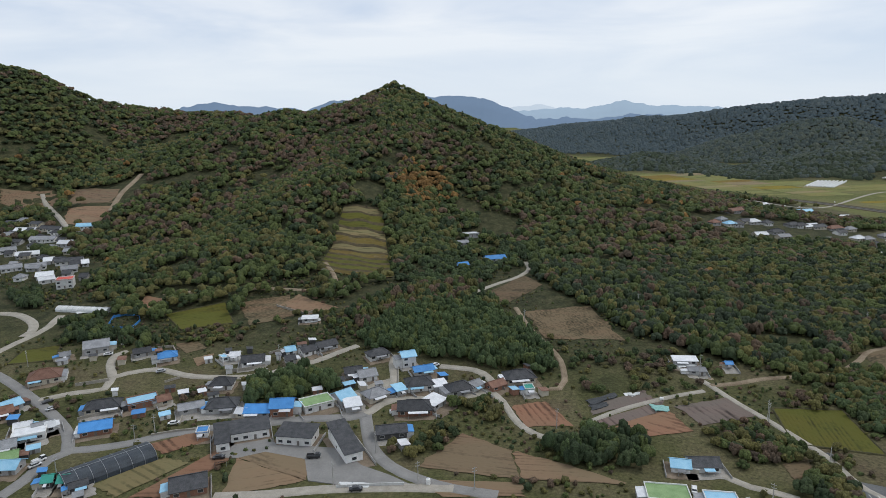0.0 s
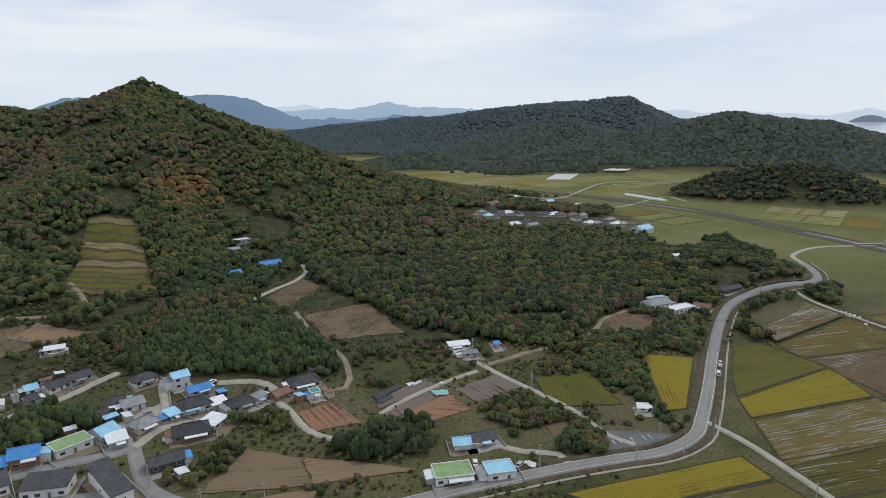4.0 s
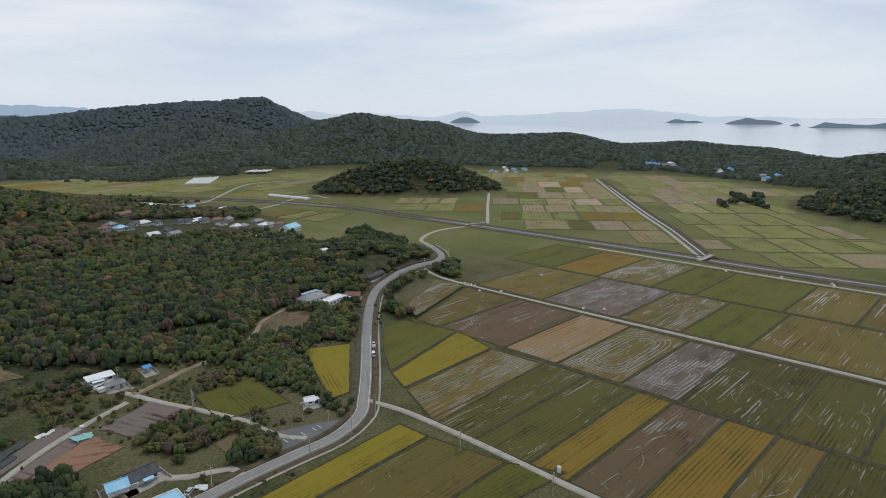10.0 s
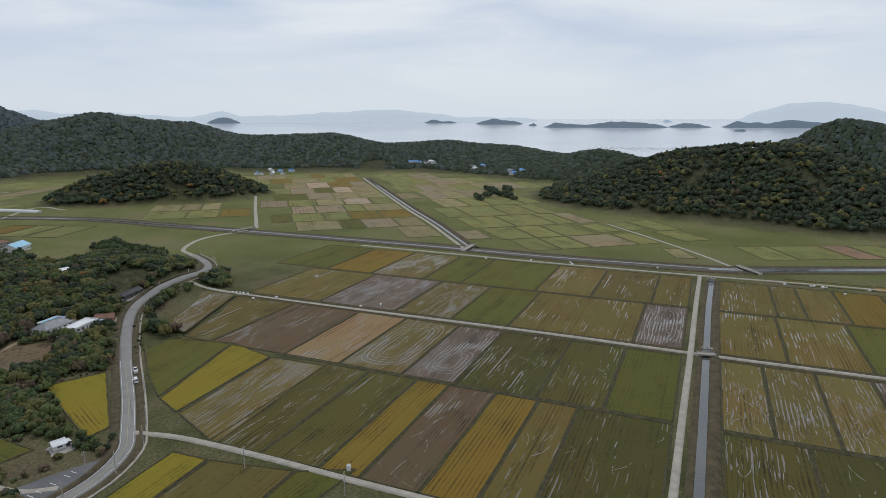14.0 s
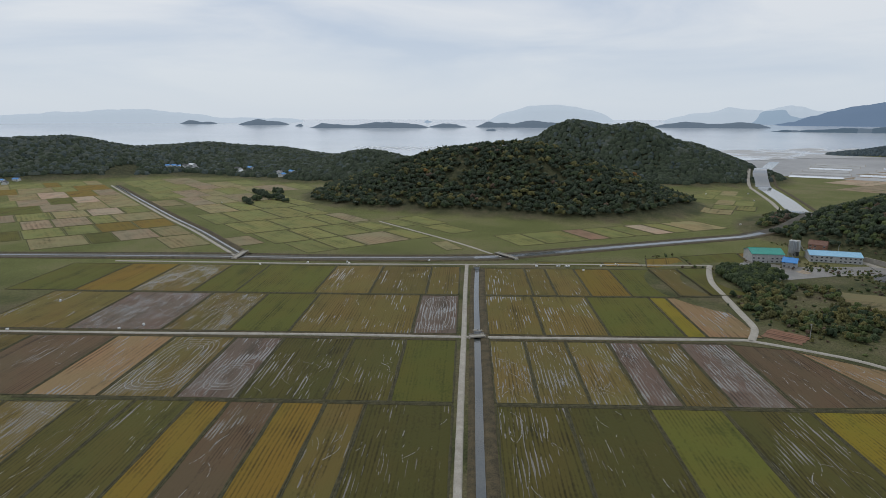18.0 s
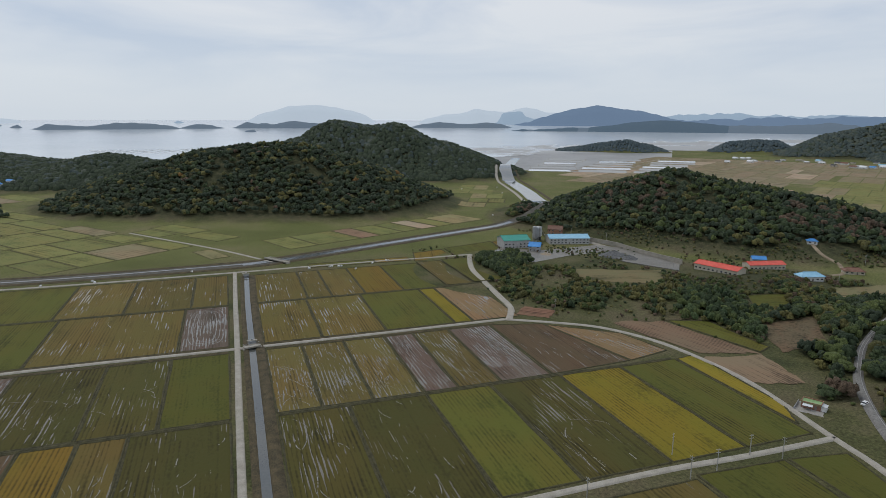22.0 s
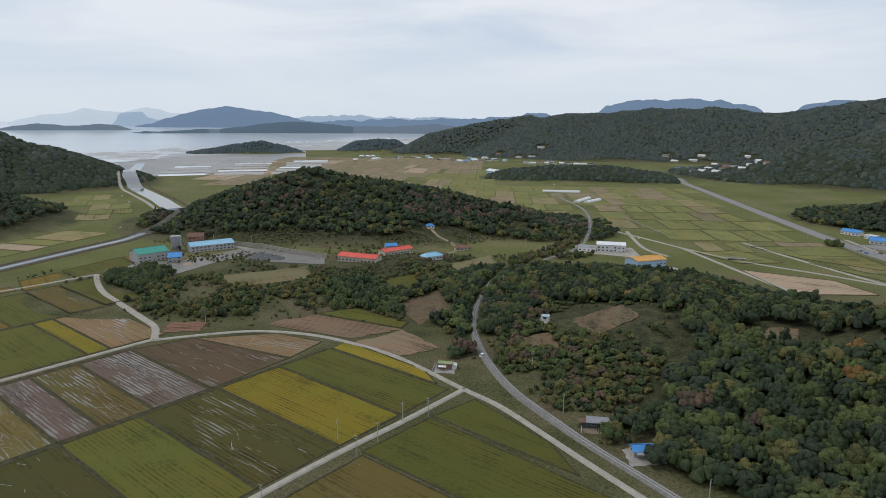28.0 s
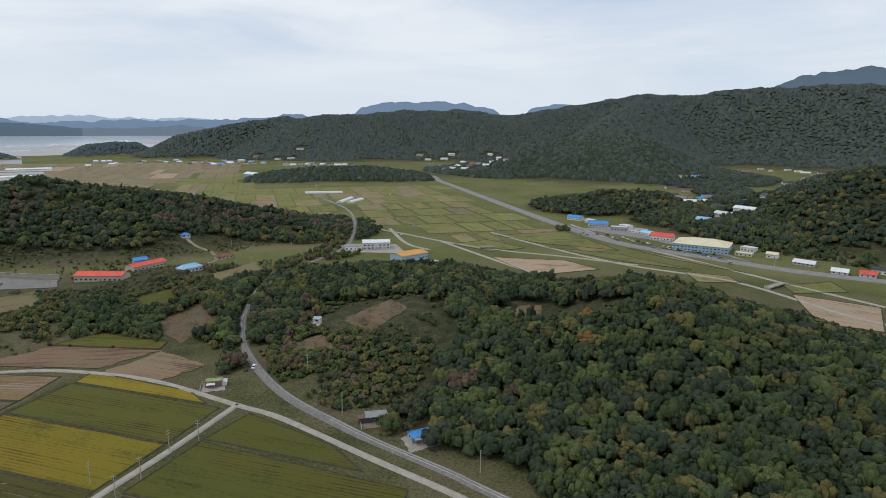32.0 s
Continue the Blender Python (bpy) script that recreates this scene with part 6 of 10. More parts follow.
house(-170.0, 234.8, 26, 11.6, 8, 3.4, "flat", "white", "white", "white flat roofed warehouse", "village houses", "house")
house(-176.5, 240.7, 26, 5.9, 6, 2.8, "gable", "white", "grey", "", "village houses", "house")
house(-168.6, 240.9, 35, 7.0, 6, 2.8, "gable", "grey", "grey", "", "village houses", "house")
house(-165.6, 241.2, 35, 3.0, 5, 3, "gable", "white", "white", "", "village houses", "house")
house(-161.4, 210.1, 5, 7.4, 7, 3, "gable", "sky", "grey", "", "village houses", "house")
house(-166.3, 217.1, 27, 5.7, 6, 2.8, "gable", "green", "grey", "", "village houses", "house")
house(-174.0, 224.4, 31, 9.0, 7, 3, "gable", "grey", "grey", "", "village houses", "house")
house(-115.6, 307.9, 40, 3.0, 5, 2.6, "flat", "sky", "white", "", "village houses", "house")
house(-110.1, 310.0, 7, 4.6, 5, 3, "gable", "white", "white", "", "village houses", "house")
house(-99.0, 303.7, 13, 11.0, 8, 3, "gable", "tile", "white", "", "village houses", "house")
house(-82.8, 314.7, 26, 4.8, 6, 3, "gable", "sky", "white", "", "village houses", "house")
house(-80.3, 304.0, 27, 4.6, 6, 3, "gable", "tile", "grey", "", "village houses", "house")
house(-73.6, 314.2, 38, 7.2, 7, 3, "gable", "tile", "white", "", "village houses", "house")
house(-64.7, 320.7, 34, 10.5, 7, 3, "gable", "tile", "grey", "", "village houses", "house")
house(-90.0, 196.8, 20, 11.6, 10, 3.4, "gable", "tile", "brick", "brick house with a dark grey roof beside red earth", "village houses", "house")
house(-99.4, 234.8, 11, 4.3, 5, 3, "flat", "blue", "white", "small blue topped hut", "village houses", "house")
house(-129.0, 197.6, 33, 5.3, 4, 2.6, "gable", "tile", "dark", "low black shed on the hard ground", "village houses", "house")
house(-140.9, 200.3, 15, 3.0, 5, 3.2, "gable", "teal", "dark", "green covered stall on the hard ground", "village houses", "house")
house(-135.3, 200.4, 10, 3.0, 5, 3, "gable", "teal", "dark", "green covered stall on the hard ground", "village houses", "house")
house(-81.3, 359.9, 6, 9.0, 5, 2.6, "shed", "white", "grey", "", "village houses", "house")
house(-89.2, 228.2, 21, 4.9, 14, 3.7, "shed", "tile", "white", "end block of the grey school building", "school buildings", "school_block")
house(-80.3, 235.1, 19, 14.8, 9, 3.7, "shed", "tile", "white", "long white school block with a dark sloping roof", "school buildings", "school_block")
house(-59.7, 230.4, -9, 14.5, 9, 3.7, "shed", "tile", "white", "long white school block with a dark sloping roof", "school buildings", "school_block")
house(-39.7, 223.0, 27, 6.7, 22, 3.9, "shed", "tile", "white", "white school hall with banded gable and dark roof", "school buildings", "school_block")
house(72.9, 187.1, -9, 13.6, 9, 3.4, "flat", "green", "white", "white house with a faded green flat roof", "village houses", "house")
house(89.0, 182.7, -9, 10.0, 8, 3.4, "flat", "sky", "white", "white house with a bright blue flat roof", "village houses", "house")
house(92.5, 206.4, -2, 10.3, 7, 3, "gable", "tile", "white", "white house with a dark gable roof", "village houses", "house")
house(84.0, 205.9, -13, 6.3, 6, 2.8, "gable", "sky", "white", "", "village houses", "house")
house(118.9, 294.8, -6, 11.1, 5, 2.6, "shed", "white", "grey", "row of beehive sheds", "village houses", "house")
house(138.8, 290.4, -6, 3.0, 3, 2.6, "gable", "blue", "grey", "", "village houses", "house")
house(120.6, 283.3, -8, 7.6, 4, 2.4, "shed", "grey", "grey", "", "village houses", "house")
house(23.2, 545.7, 20, 12.9, 8, 3, "flat", "white", "grey", "", "village houses", "house", far=True)
house(39.8, 486.1, 17, 16.2, 8, 3, "gable", "blue", "white", "hillside house with a blue roof", "village houses", "house", far=True)
house(13.8, 468.0, 21, 7.5, 6, 2.8, "gable", "blue", "grey", "", "village houses", "house")
house(14.1, 528.6, 18, 12.3, 6, 3, "gable", "grey", "grey", "", "village houses", "house", far=True)
house(264.6, 314.1, 0, 18.5, 10, 3.4, "hip", "grey", "white", "white restaurant with a grey roof", "village houses", "house")
house(273.0, 302.5, 8, 18.2, 8, 3.2, "flat", "white", "white", "", "village houses", "house")
house(288.5, 300.2, -56, 9.8, 7, 3, "gable", "brown", "brick", "", "village houses", "house")
house(269.9, 320.5, 3, 13.1, 7, 3, "flat", "sky", "white", "", "village houses", "house")
house(332.6, 323.1, 7, 20.0, 6, 2.8, "gable", "tile", "dark", "dark shed beside the bend", "village houses", "house")
house(333.7, 379.3, -8, 5.5, 4, 2.6, "gable", "white", "white", "", "village houses", "house", far=True)
house(168.3, 205.3, -25, 4.2, 4, 2.6, "gable", "white", "white", "small white garden shed", "village houses", "house")
house(438.6, 552.1, 20, 22.2, 14, 4.5, "gable", "sky", "white", "white barn with a pale blue roof", "village houses", "house", far=True)
house(-405.4, 598.8, -0, 19.5, 9, 3.4, "gable", "white", "grey", "", "hill village houses", "house", far=True)
house(-387.2, 543.1, 40, 12.6, 9, 3.4, "gable", "grey", "white", "", "hill village houses", "house", far=True)
house(-358.1, 526.1, 27, 17.1, 9, 3.4, "gable", "white", "grey", "", "hill village houses", "house", far=True)
house(-370.1, 569.0, 2, 22.8, 9, 3.4, "gable", "grey", "white", "", "hill village houses", "house", far=True)
house(-340.9, 554.5, 2, 12.1, 9, 3.4, "gable", "white", "grey", "", "hill village houses", "house", far=True)
house(-340.6, 589.9, 10, 17.6, 9, 3.4, "gable", "sky", "white", "", "hill village houses", "house", far=True)
house(-325.3, 502.9, 25, 7.2, 9, 3.4, "gable", "white", "grey", "", "hill village houses", "house", far=True)
house(-307.2, 500.5, 20, 19.5, 9, 3.4, "gable", "tile", "white", "", "hill village houses", "house", far=True)
house(-325.1, 485.1, 30, 13.7, 9, 3.4, "gable", "grey", "white", "", "hill village houses", "house", far=True)
house(-343.4, 482.8, 35, 14.1, 9, 3.4, "gable", "grey", "white", "", "hill village houses", "house", far=True)
house(-301.7, 459.1, 23, 11.1, 9, 3.4, "gable", "white", "grey", "", "hill village houses", "house", far=True)
house(-292.9, 475.5, 32, 10.7, 9, 3.4, "gable", "grey", "white", "", "hill village houses", "house", far=True)
house(-289.9, 492.5, 30, 4.8, 9, 3.4, "gable", "white", "grey", "", "hill village houses", "house", far=True)
house(-437.5, 592.3, 6, 17.9, 9, 3.4, "gable", "white", "grey", "", "hill village houses", "house", far=True)
house(-384.2, 510.3, 19, 16.0, 9, 3.4, "gable", "tile", "white", "", "hill village houses", "house", far=True)
house(-417.5, 591.3, 5, 7.8, 9, 3.4, "gable", "grey", "white", "", "hill village houses", "house", far=True)
house(-372.9, 592.5, -4, 11.5, 9, 3.4, "gable", "tile", "white", "", "hill village houses", "house", far=True)
house(-343.8, 460.2, 37, 10.5, 9, 3.4, "gable", "white", "grey", "", "hill village houses", "house", far=True)
house(-273.0, 436.6, 21, 10.6, 10, 6.2, "flat", "red", "white", "white two storey house with a red flat roof", "hill village houses", "house", far=True)
house(-294.1, 448.1, 39, 10.0, 7, 3.4, "gable", "white", "white", "", "hill village houses", "house", far=True)
house(-443.3, 634.6, -15, 11.8, 8, 3.2, "gable", "tile", "grey", "", "hill village houses", "house", far=True)
house(-429.4, 634.9, -18, 15.1, 8, 3.2, "hip", "grey", "white", "", "hill village houses", "house", far=True)
house(-404.6, 615.1, -13, 12.4, 8, 3.2, "gable", "tile", "cream", "", "hill village houses", "house", far=True)
house(-384.2, 598.2, -9, 11.9, 8, 3.2, "gable", "tile", "cream", "", "hill village houses", "house", far=True)
house(-416.2, 597.1, -10, 8.3, 8, 3.2, "gable", "tile", "grey", "", "hill village houses", "house", far=True)
house(-401.6, 598.1, -10, 10.0, 8, 3.2, "gable", "tile", "cream", "", "hill village houses", "house", far=True)
house(-366.1, 583.1, -8, 7.7, 8, 3.2, "hip", "tile", "white", "", "hill village houses", "house", far=True)
house(-377.7, 575.8, -6, 8.0, 8, 3.2, "hip", "tile", "white", "", "hill village houses", "house", far=True)
house(-394.7, 569.2, -3, 8.2, 8, 3.2, "gable", "tile", "grey", "", "hill village houses", "house", far=True)
house(-349.4, 562.6, -2, 7.0, 8, 3.2, "gable", "tile", "cream", "", "hill village houses", "house", far=True)
house(-371.8, 555.4, 0, 7.1, 8, 3.2, "hip", "tile", "white", "", "hill village houses", "house", far=True)
house(-349.9, 546.3, -1, 9.1, 8, 3.2, "hip", "grey", "white", "", "hill village houses", "house", far=True)
house(-377.3, 531.5, 15, 6.0, 8, 3.2, "gable", "tile", "grey", "", "hill village houses", "house", far=True)
house(-326.2, 533.3, 8, 7.7, 8, 3.2, "gable", "grey", "cream", "", "hill village houses", "house", far=True)
house(-357.5, 522.6, 12, 7.8, 8, 3.2, "gable", "tile", "cream", "", "hill village houses", "house", far=True)
house(-337.1, 513.0, 15, 6.3, 8, 3.2, "hip", "tile", "white", "", "hill village houses", "house", far=True)
house(-317.6, 504.6, 11, 8.0, 8, 3.2, "gable", "tile", "cream", "", "hill village houses", "house", far=True)
house(-296.9, 492.6, 8, 7.7, 8, 3.2, "gable", "tile", "cream", "", "hill village houses", "house", far=True)
house(-347.9, 493.4, 12, 5.2, 8, 3.2, "gable", "grey", "cream", "", "hill village houses", "house", far=True)
house(-323.3, 482.1, 4, 8.0, 8, 3.2, "gable", "grey", "grey", "", "hill village houses", "house", far=True)
house(-287.4, 463.9, 12, 5.9, 8, 3.2, "gable", "tile", "grey", "", "hill village houses", "house", far=True)
house(-269.1, 454.0, 9, 5.5, 8, 3.2, "gable", "tile", "grey", "", "hill village houses", "house", far=True)
house(-318.4, 455.8, 6, 6.3, 8, 3.2, "hip", "grey", "white", "", "hill village houses", "house", far=True)
house(262.8, 602.2, 16, 9.3, 8, 3.2, "hip", "brown", "grey", "", "houses of the far hamlet", "house", far=True)
house(275.8, 617.0, 20, 8.5, 8, 3.2, "hip", "grey", "grey", "", "houses of the far hamlet", "house", far=True)
house(277.6, 602.6, 17, 10.4, 8, 3.2, "hip", "sky", "cream", "", "houses of the far hamlet", "house", far=True)
house(285.2, 603.8, 20, 11.3, 8, 3.2, "hip", "tile", "grey", "", "houses of the far hamlet", "house", far=True)
house(299.7, 619.6, 20, 9.8, 8, 3.2, "gable", "tile", "cream", "", "houses of the far hamlet", "house", far=True)
house(309.0, 621.0, 22, 13.3, 8, 3.2, "hip", "white", "grey", "", "houses of the far hamlet", "house", far=True)
house(293.2, 573.0, 10, 11.7, 8, 3.2, "gable", "white", "cream", "", "houses of the far hamlet", "house", far=True)
house(324.3, 623.2, 24, 10.3, 8, 3.2, "hip", "tile", "white", "", "houses of the far hamlet", "house", far=True)
house(316.6, 589.4, 11, 12.6, 8, 3.2, "hip", "tile", "grey", "", "houses of the far hamlet", "house", far=True)
house(314.3, 572.3, 13, 11.9, 8, 3.2, "gable", "grey", "cream", "", "houses of the far hamlet", "house", far=True)
house(353.2, 628.6, 20, 14.3, 8, 3.2, "hip", "tile", "grey", "", "houses of the far hamlet", "house", far=True)
house(361.6, 629.5, 22, 13.9, 8, 3.2, "hip", "tile", "white", "", "houses of the far hamlet", "house", far=True)
house(372.9, 631.7, 20, 18.0, 8, 3.2, "gable", "white", "cream", "", "houses of the far hamlet", "house", far=True)
house(381.8, 632.7, 19, 16.8, 8, 3.2, "gable", "tile", "cream", "", "houses of the far hamlet", "house", far=True)
house(353.2, 572.2, 11, 13.3, 8, 3.2, "gable", "grey", "grey", "", "houses of the far hamlet", "house", far=True)
house(400.9, 635.1, 17, 17.0, 8, 3.2, "hip", "brown", "grey", "", "houses of the far hamlet", "house", far=True)
house(393.3, 613.6, 21, 11.2, 8, 3.2, "gable", "tile", "white", "", "houses of the far hamlet", "house", far=True)
house(417.2, 636.7, 22, 12.2, 8, 3.2, "hip", "grey", "cream", "", "houses of the far hamlet", "house", far=True)
house(396.9, 591.3, 15, 11.8, 8, 3.2, "hip", "white", "cream", "", "houses of the far hamlet", "house", far=True)
house(405.6, 591.0, 11, 11.1, 8, 3.2, "hip", "grey", "cream", "", "houses of the far hamlet", "house", far=True)
house(398.3, 569.1, 14, 10.6, 8, 3.2, "hip", "tile", "grey", "", "houses of the far hamlet", "house", far=True)
house(440.6, 614.0, 10, 13.8, 8, 3.2, "hip", "grey", "grey", "", "houses of the far hamlet", "house", far=True)
house(432.1, 588.9, 6, 13.4, 8, 3.2, "hip", "white", "grey", "", "houses of the far hamlet", "house", far=True)
house(438.2, 587.9, 10, 9.6, 8, 3.2, "gable", "grey", "white", "", "houses of the far hamlet", "house", far=True)
house(449.4, 586.1, 1, 14.4, 8, 3.2, "hip", "brown", "grey", "", "houses of the far hamlet", "house", far=True)
house(380.4, 746.2, 41, 23.4, 9, 3.4, "gable", "white", "grey", "", "houses of the far hamlet", "house", far=True)
house(426.7, 740.1, 9, 23.4, 9, 3.4, "gable", "sky", "grey", "", "houses of the far hamlet", "house", far=True)
house(457.2, 719.2, 0, 23.4, 9, 3.4, "gable", "white", "grey", "", "houses of the far hamlet", "house", far=True)
house(309.6, 665.7, 26, 23.4, 9, 3.4, "gable", "brown", "grey", "", "houses of the far hamlet", "house", far=True)
tunnel(631.1, 792.4, -86, 88.7, 8, M_FILM, "long white polytunnel on the plain", hoops=False)
tunnel(386.6, 534.8, -36, 18.7, 8, M_FILM, "white polytunnel beside the wood", hoops=False)
tunnel(343.3, 529.4, -9, 5.1, 5, M_FILM, "white polytunnel beside the wood", hoops=False)
tunnel(686.5, 1164.7, 50, 137.8, 5, M_FILM, "white greenhouse row on the hillside", hoops=False)
tunnel(691.7, 1161.6, 50, 137.7, 5, M_FILM, "white greenhouse row on the hillside", hoops=False)
tunnel(698.0, 1160.2, 50, 141.8, 5, M_FILM, "white greenhouse row on the hillside", hoops=False)
tunnel(703.1, 1157.1, 50, 141.8, 5, M_FILM, "white greenhouse row on the hillside", hoops=False)
tunnel(707.3, 1152.2, 50, 145.7, 5, M_FILM, "white greenhouse row on the hillside", hoops=False)
tunnel(712.5, 1149.0, 50, 145.8, 5, M_FILM, "white greenhouse row on the hillside", hoops=False)
tunnel(717.7, 1145.8, 49, 145.7, 5, M_FILM, "white greenhouse row on the hillside", hoops=False)
tunnel(723.9, 1144.2, 49, 149.6, 5, M_FILM, "white greenhouse row on the hillside", hoops=False)
tunnel(852.1, 1195.3, 34, 68.3, 5, M_FILM, "white greenhouse row on the hillside", hoops=False)
tunnel(860.9, 1194.0, 34, 68.2, 5, M_FILM, "white greenhouse row on the hillside", hoops=False)
tunnel(867.2, 1189.3, 34, 68.1, 5, M_FILM, "white greenhouse row on the hillside", hoops=False)
tunnel(876.0, 1187.9, 33, 68.2, 5, M_FILM, "white greenhouse row on the hillside", hoops=False)
tunnel(883.5, 1184.8, 34, 71.9, 5, M_FILM, "white greenhouse row on the hillside", hoops=False)
tunnel(892.2, 1183.3, 34, 71.9, 5, M_FILM, "white greenhouse row on the hillside", hoops=False)
tunnel(-125.4, 210.6, 44, 30.6, 13, M_NET, "long dark greenhouse with pale steel hoops", hoops=True, tall=4.2)
tunnel(-231.6, 385.6, -10, 36.7, 7, M_FILM, "white polytunnel below the hill village", hoops=True)
house(1200.0, 786.0, 27, 23.4, 9, 3.6, "gable", "blue", "white", "", "coast hamlet houses", "house", far=True)
house(1202.7, 774.5, 27, 23.4, 9, 3.6, "gable", "tile", "white", "", "coast hamlet houses", "house", far=True)
house(1259.8, 786.6, -133, 23.4, 9, 3.6, "gable", "white", "white", "", "coast hamlet houses", "house", far=True)
house(1214.8, 755.6, 24, 23.4, 9, 3.6, "gable", "white", "white", "", "coast hamlet houses", "house", far=True)
house(1254.4, 759.0, -83, 9.8, 9, 3.6, "gable", "blue", "white", "", "coast hamlet houses", "house", far=True)
house(1223.1, 734.3, 23, 23.4, 9, 3.6, "gable", "tile", "white", "", "coast hamlet houses", "house", far=True)
house(1264.4, 736.7, -101, 12.0, 9, 3.6, "gable", "blue", "white", "", "coast hamlet houses", "house", far=True)
house(1421.6, 505.5, -122, 15.2, 9, 3.6, "gable", "blue", "white", "", "coast hamlet houses", "house", far=True)
house(1423.3, 492.8, -130, 18.5, 9, 3.6, "gable", "blue", "white", "", "coast hamlet houses", "house", far=True)
house(1420.6, 483.2, -71, 9.3, 9, 3.6, "gable", "blue", "white", "", "coast hamlet houses", "house", far=True)
house(1424.3, 468.6, -112, 12.3, 9, 3.6, "gable", "tile", "white", "", "coast hamlet houses", "house", far=True)
house(1428.8, 456.3, -137, 22.1, 9, 3.6, "gable", "white", "white", "", "coast hamlet houses", "house", far=True)
house(1405.6, 444.5, -12, 18.4, 9, 3.6, "gable", "grey", "white", "", "coast hamlet houses", "house", far=True)
house(1304.8, 242.8, -124, 11.4, 9, 3.6, "gable", "grey", "white", "", "coast hamlet houses", "house", far=True)
house(1282.3, 234.4, -11, 21.4, 9, 3.6, "gable", "blue", "white", "", "coast hamlet houses", "house", far=True)
house(1296.0, 217.2, -144, 17.9, 9, 3.6, "gable", "blue", "white", "", "coast hamlet houses", "house", far=True)
house(1385.2, 346.2, -142, 21.9, 9, 3.6, "gable", "tile", "white", "", "coast hamlet houses", "house", far=True)
house(1359.0, 335.2, -9, 21.7, 9, 3.6, "gable", "white", "white", "", "coast hamlet houses", "house", far=True)
house(1379.0, 318.7, -149, 23.4, 9, 3.6, "gable", "blue", "white", "", "coast hamlet houses", "house", far=True)
house(520.8, -321.0, -102, 26.5, 22, 8, "gable", "teal", "grey", "large works shed with a teal green roof", "works buildings", "works_shed", pitch=0.3, far=True)
house(493.2, -328.2, -129, 10.7, 12, 5, "gable", "blue", "grey", "works shed with a blue roof", "works buildings", "works_shed", far=True)
house(516.2, -382.4, -112, 40.6, 20, 6, "gable", "sky", "grey", "long works shed with a pale blue roof", "works buildings", "works_shed", pitch=0.25, far=True)
house(553.9, -394.3, -133, 14.9, 12, 6, "gable", "brown", "brick", "brick works office on the hard ground", "works buildings", "works_shed", far=True)
house(483.8, -282.9, -130, 6.0, 6, 4, "flat", "grey", "grey", "", "works buildings", "works_shed", far=True)
house(351.1, -411.8, -168, 36.4, 14, 4.5, "gable", "red", "cream", "long shed with a bright red sheet roof", "red roofed sheds", "barn", pitch=0.3, far=True)
house(349.2, -460.9, -109, 31.2, 12, 4.2, "gable", "red", "cream", "shed with a bright red sheet roof", "red roofed sheds", "barn", pitch=0.3, far=True)
house(368.7, -478.8, -127, 11.1, 8, 4, "gable", "blue", "grey", "", "red roofed sheds", "barn", far=True)
house(301.2, -450.3, -112, 17.8, 9, 3.6, "hip", "sky", "white", "white house with a pale blue roof", "village houses", "house", far=True)
house(310.3, -518.4, -130, 14.8, 8, 3.2, "hip", "brown", "cream", "", "village houses", "house", far=True)
house(371.6, -552.5, -132, 8.1, 6, 3, "hip", "blue", "white", "", "village houses", "house", far=True)
house(163.1, -256.6, -155, 7.5, 5, 3, "flat", "green", "brick", "small brick pump house with a pale green flat roof", "village houses", "house")
house(54.1, -225.4, -144, 7.7, 5, 2.6, "gable", "blue", "grey", "shed under a blue sheet beside the wood", "village houses", "house")
house(74.2, -236.0, -157, 10.1, 4, 2.4, "shed", "grey", "dark", "", "village houses", "house")
house(141.1, -332.5, -171, 4.0, 3.5, 2.6, "flat", "sky", "white", "small white hut in a clearing", "village houses", "house")
house(188.0, -598.5, -160, 26.9, 16, 7, "gable", "white", "white", "white works hall on the hard ground", "roadside buildings", "works_shed", pitch=0.2, far=True)
house(207.6, -585.7, -164, 16.8, 10, 4, "flat", "grey", "white", "", "roadside buildings", "house", far=True)
house(139.8, -544.7, -127, 29.9, 18, 8, "gable", "orange", "blue", "works hall with an orange roof and pale blue walls", "roadside buildings", "works_shed", pitch=0.2, far=True)
house(106.5, -527.2, 167, 16.4, 12, 4, "flat", "white", "white", "", "roadside buildings", "house", far=True)
house(56.0, -377.3, -175, 19.0, 8, 3, "flat", "grey", "blue", "low blue shed by the track", "village houses", "house")
house(-137.7, -667.8, 161, 52.0, 34, 7, "hip", "yellow", "blue", "large market hall with a cream roof", "roadside buildings", "market_hall", pitch=0.25, far=True)
house(-39.1, -792.9, -178, 23.1, 12, 4, "gable", "blue", "white", "", "roadside buildings", "house", far=True)
house(-63.0, -770.3, 169, 19.7, 10, 4, "flat", "white", "grey", "", "roadside buildings", "house", far=True)
house(-83.0, -756.1, 155, 18.7, 10, 4, "flat", "grey", "white", "", "roadside buildings", "house", far=True)
house(-105.3, -716.6, 160, 24.1, 12, 4.5, "gable", "red", "white", "", "roadside buildings", "house", far=True)
house(-171.8, -644.9, 154, 15.3, 8, 3, "flat", "yellow", "cream", "", "roadside buildings", "house", far=True)
house(-215.3, -612.0, 145, 17.8, 9, 3, "gable", "white", "grey", "", "roadside buildings", "house", far=True)
house(-252.3, -575.0, 152, 11.9, 9, 3.4, "gable", "red", "white", "", "roadside buildings", "house", far=True)
house(-232.8, -581.1, 154, 12.4, 9, 3.2, "gable", "white", "white", "", "roadside buildings", "house", far=True)
house(-180.1, -1165.6, 174, 23.5, 10, 3.6, "gable", "tile", "white", "", "houses behind the market", "house", far=True)
house(-222.7, -1253.3, 170, 22.9, 10, 3.6, "gable", "brown", "white", "", "houses behind the market", "house", far=True)
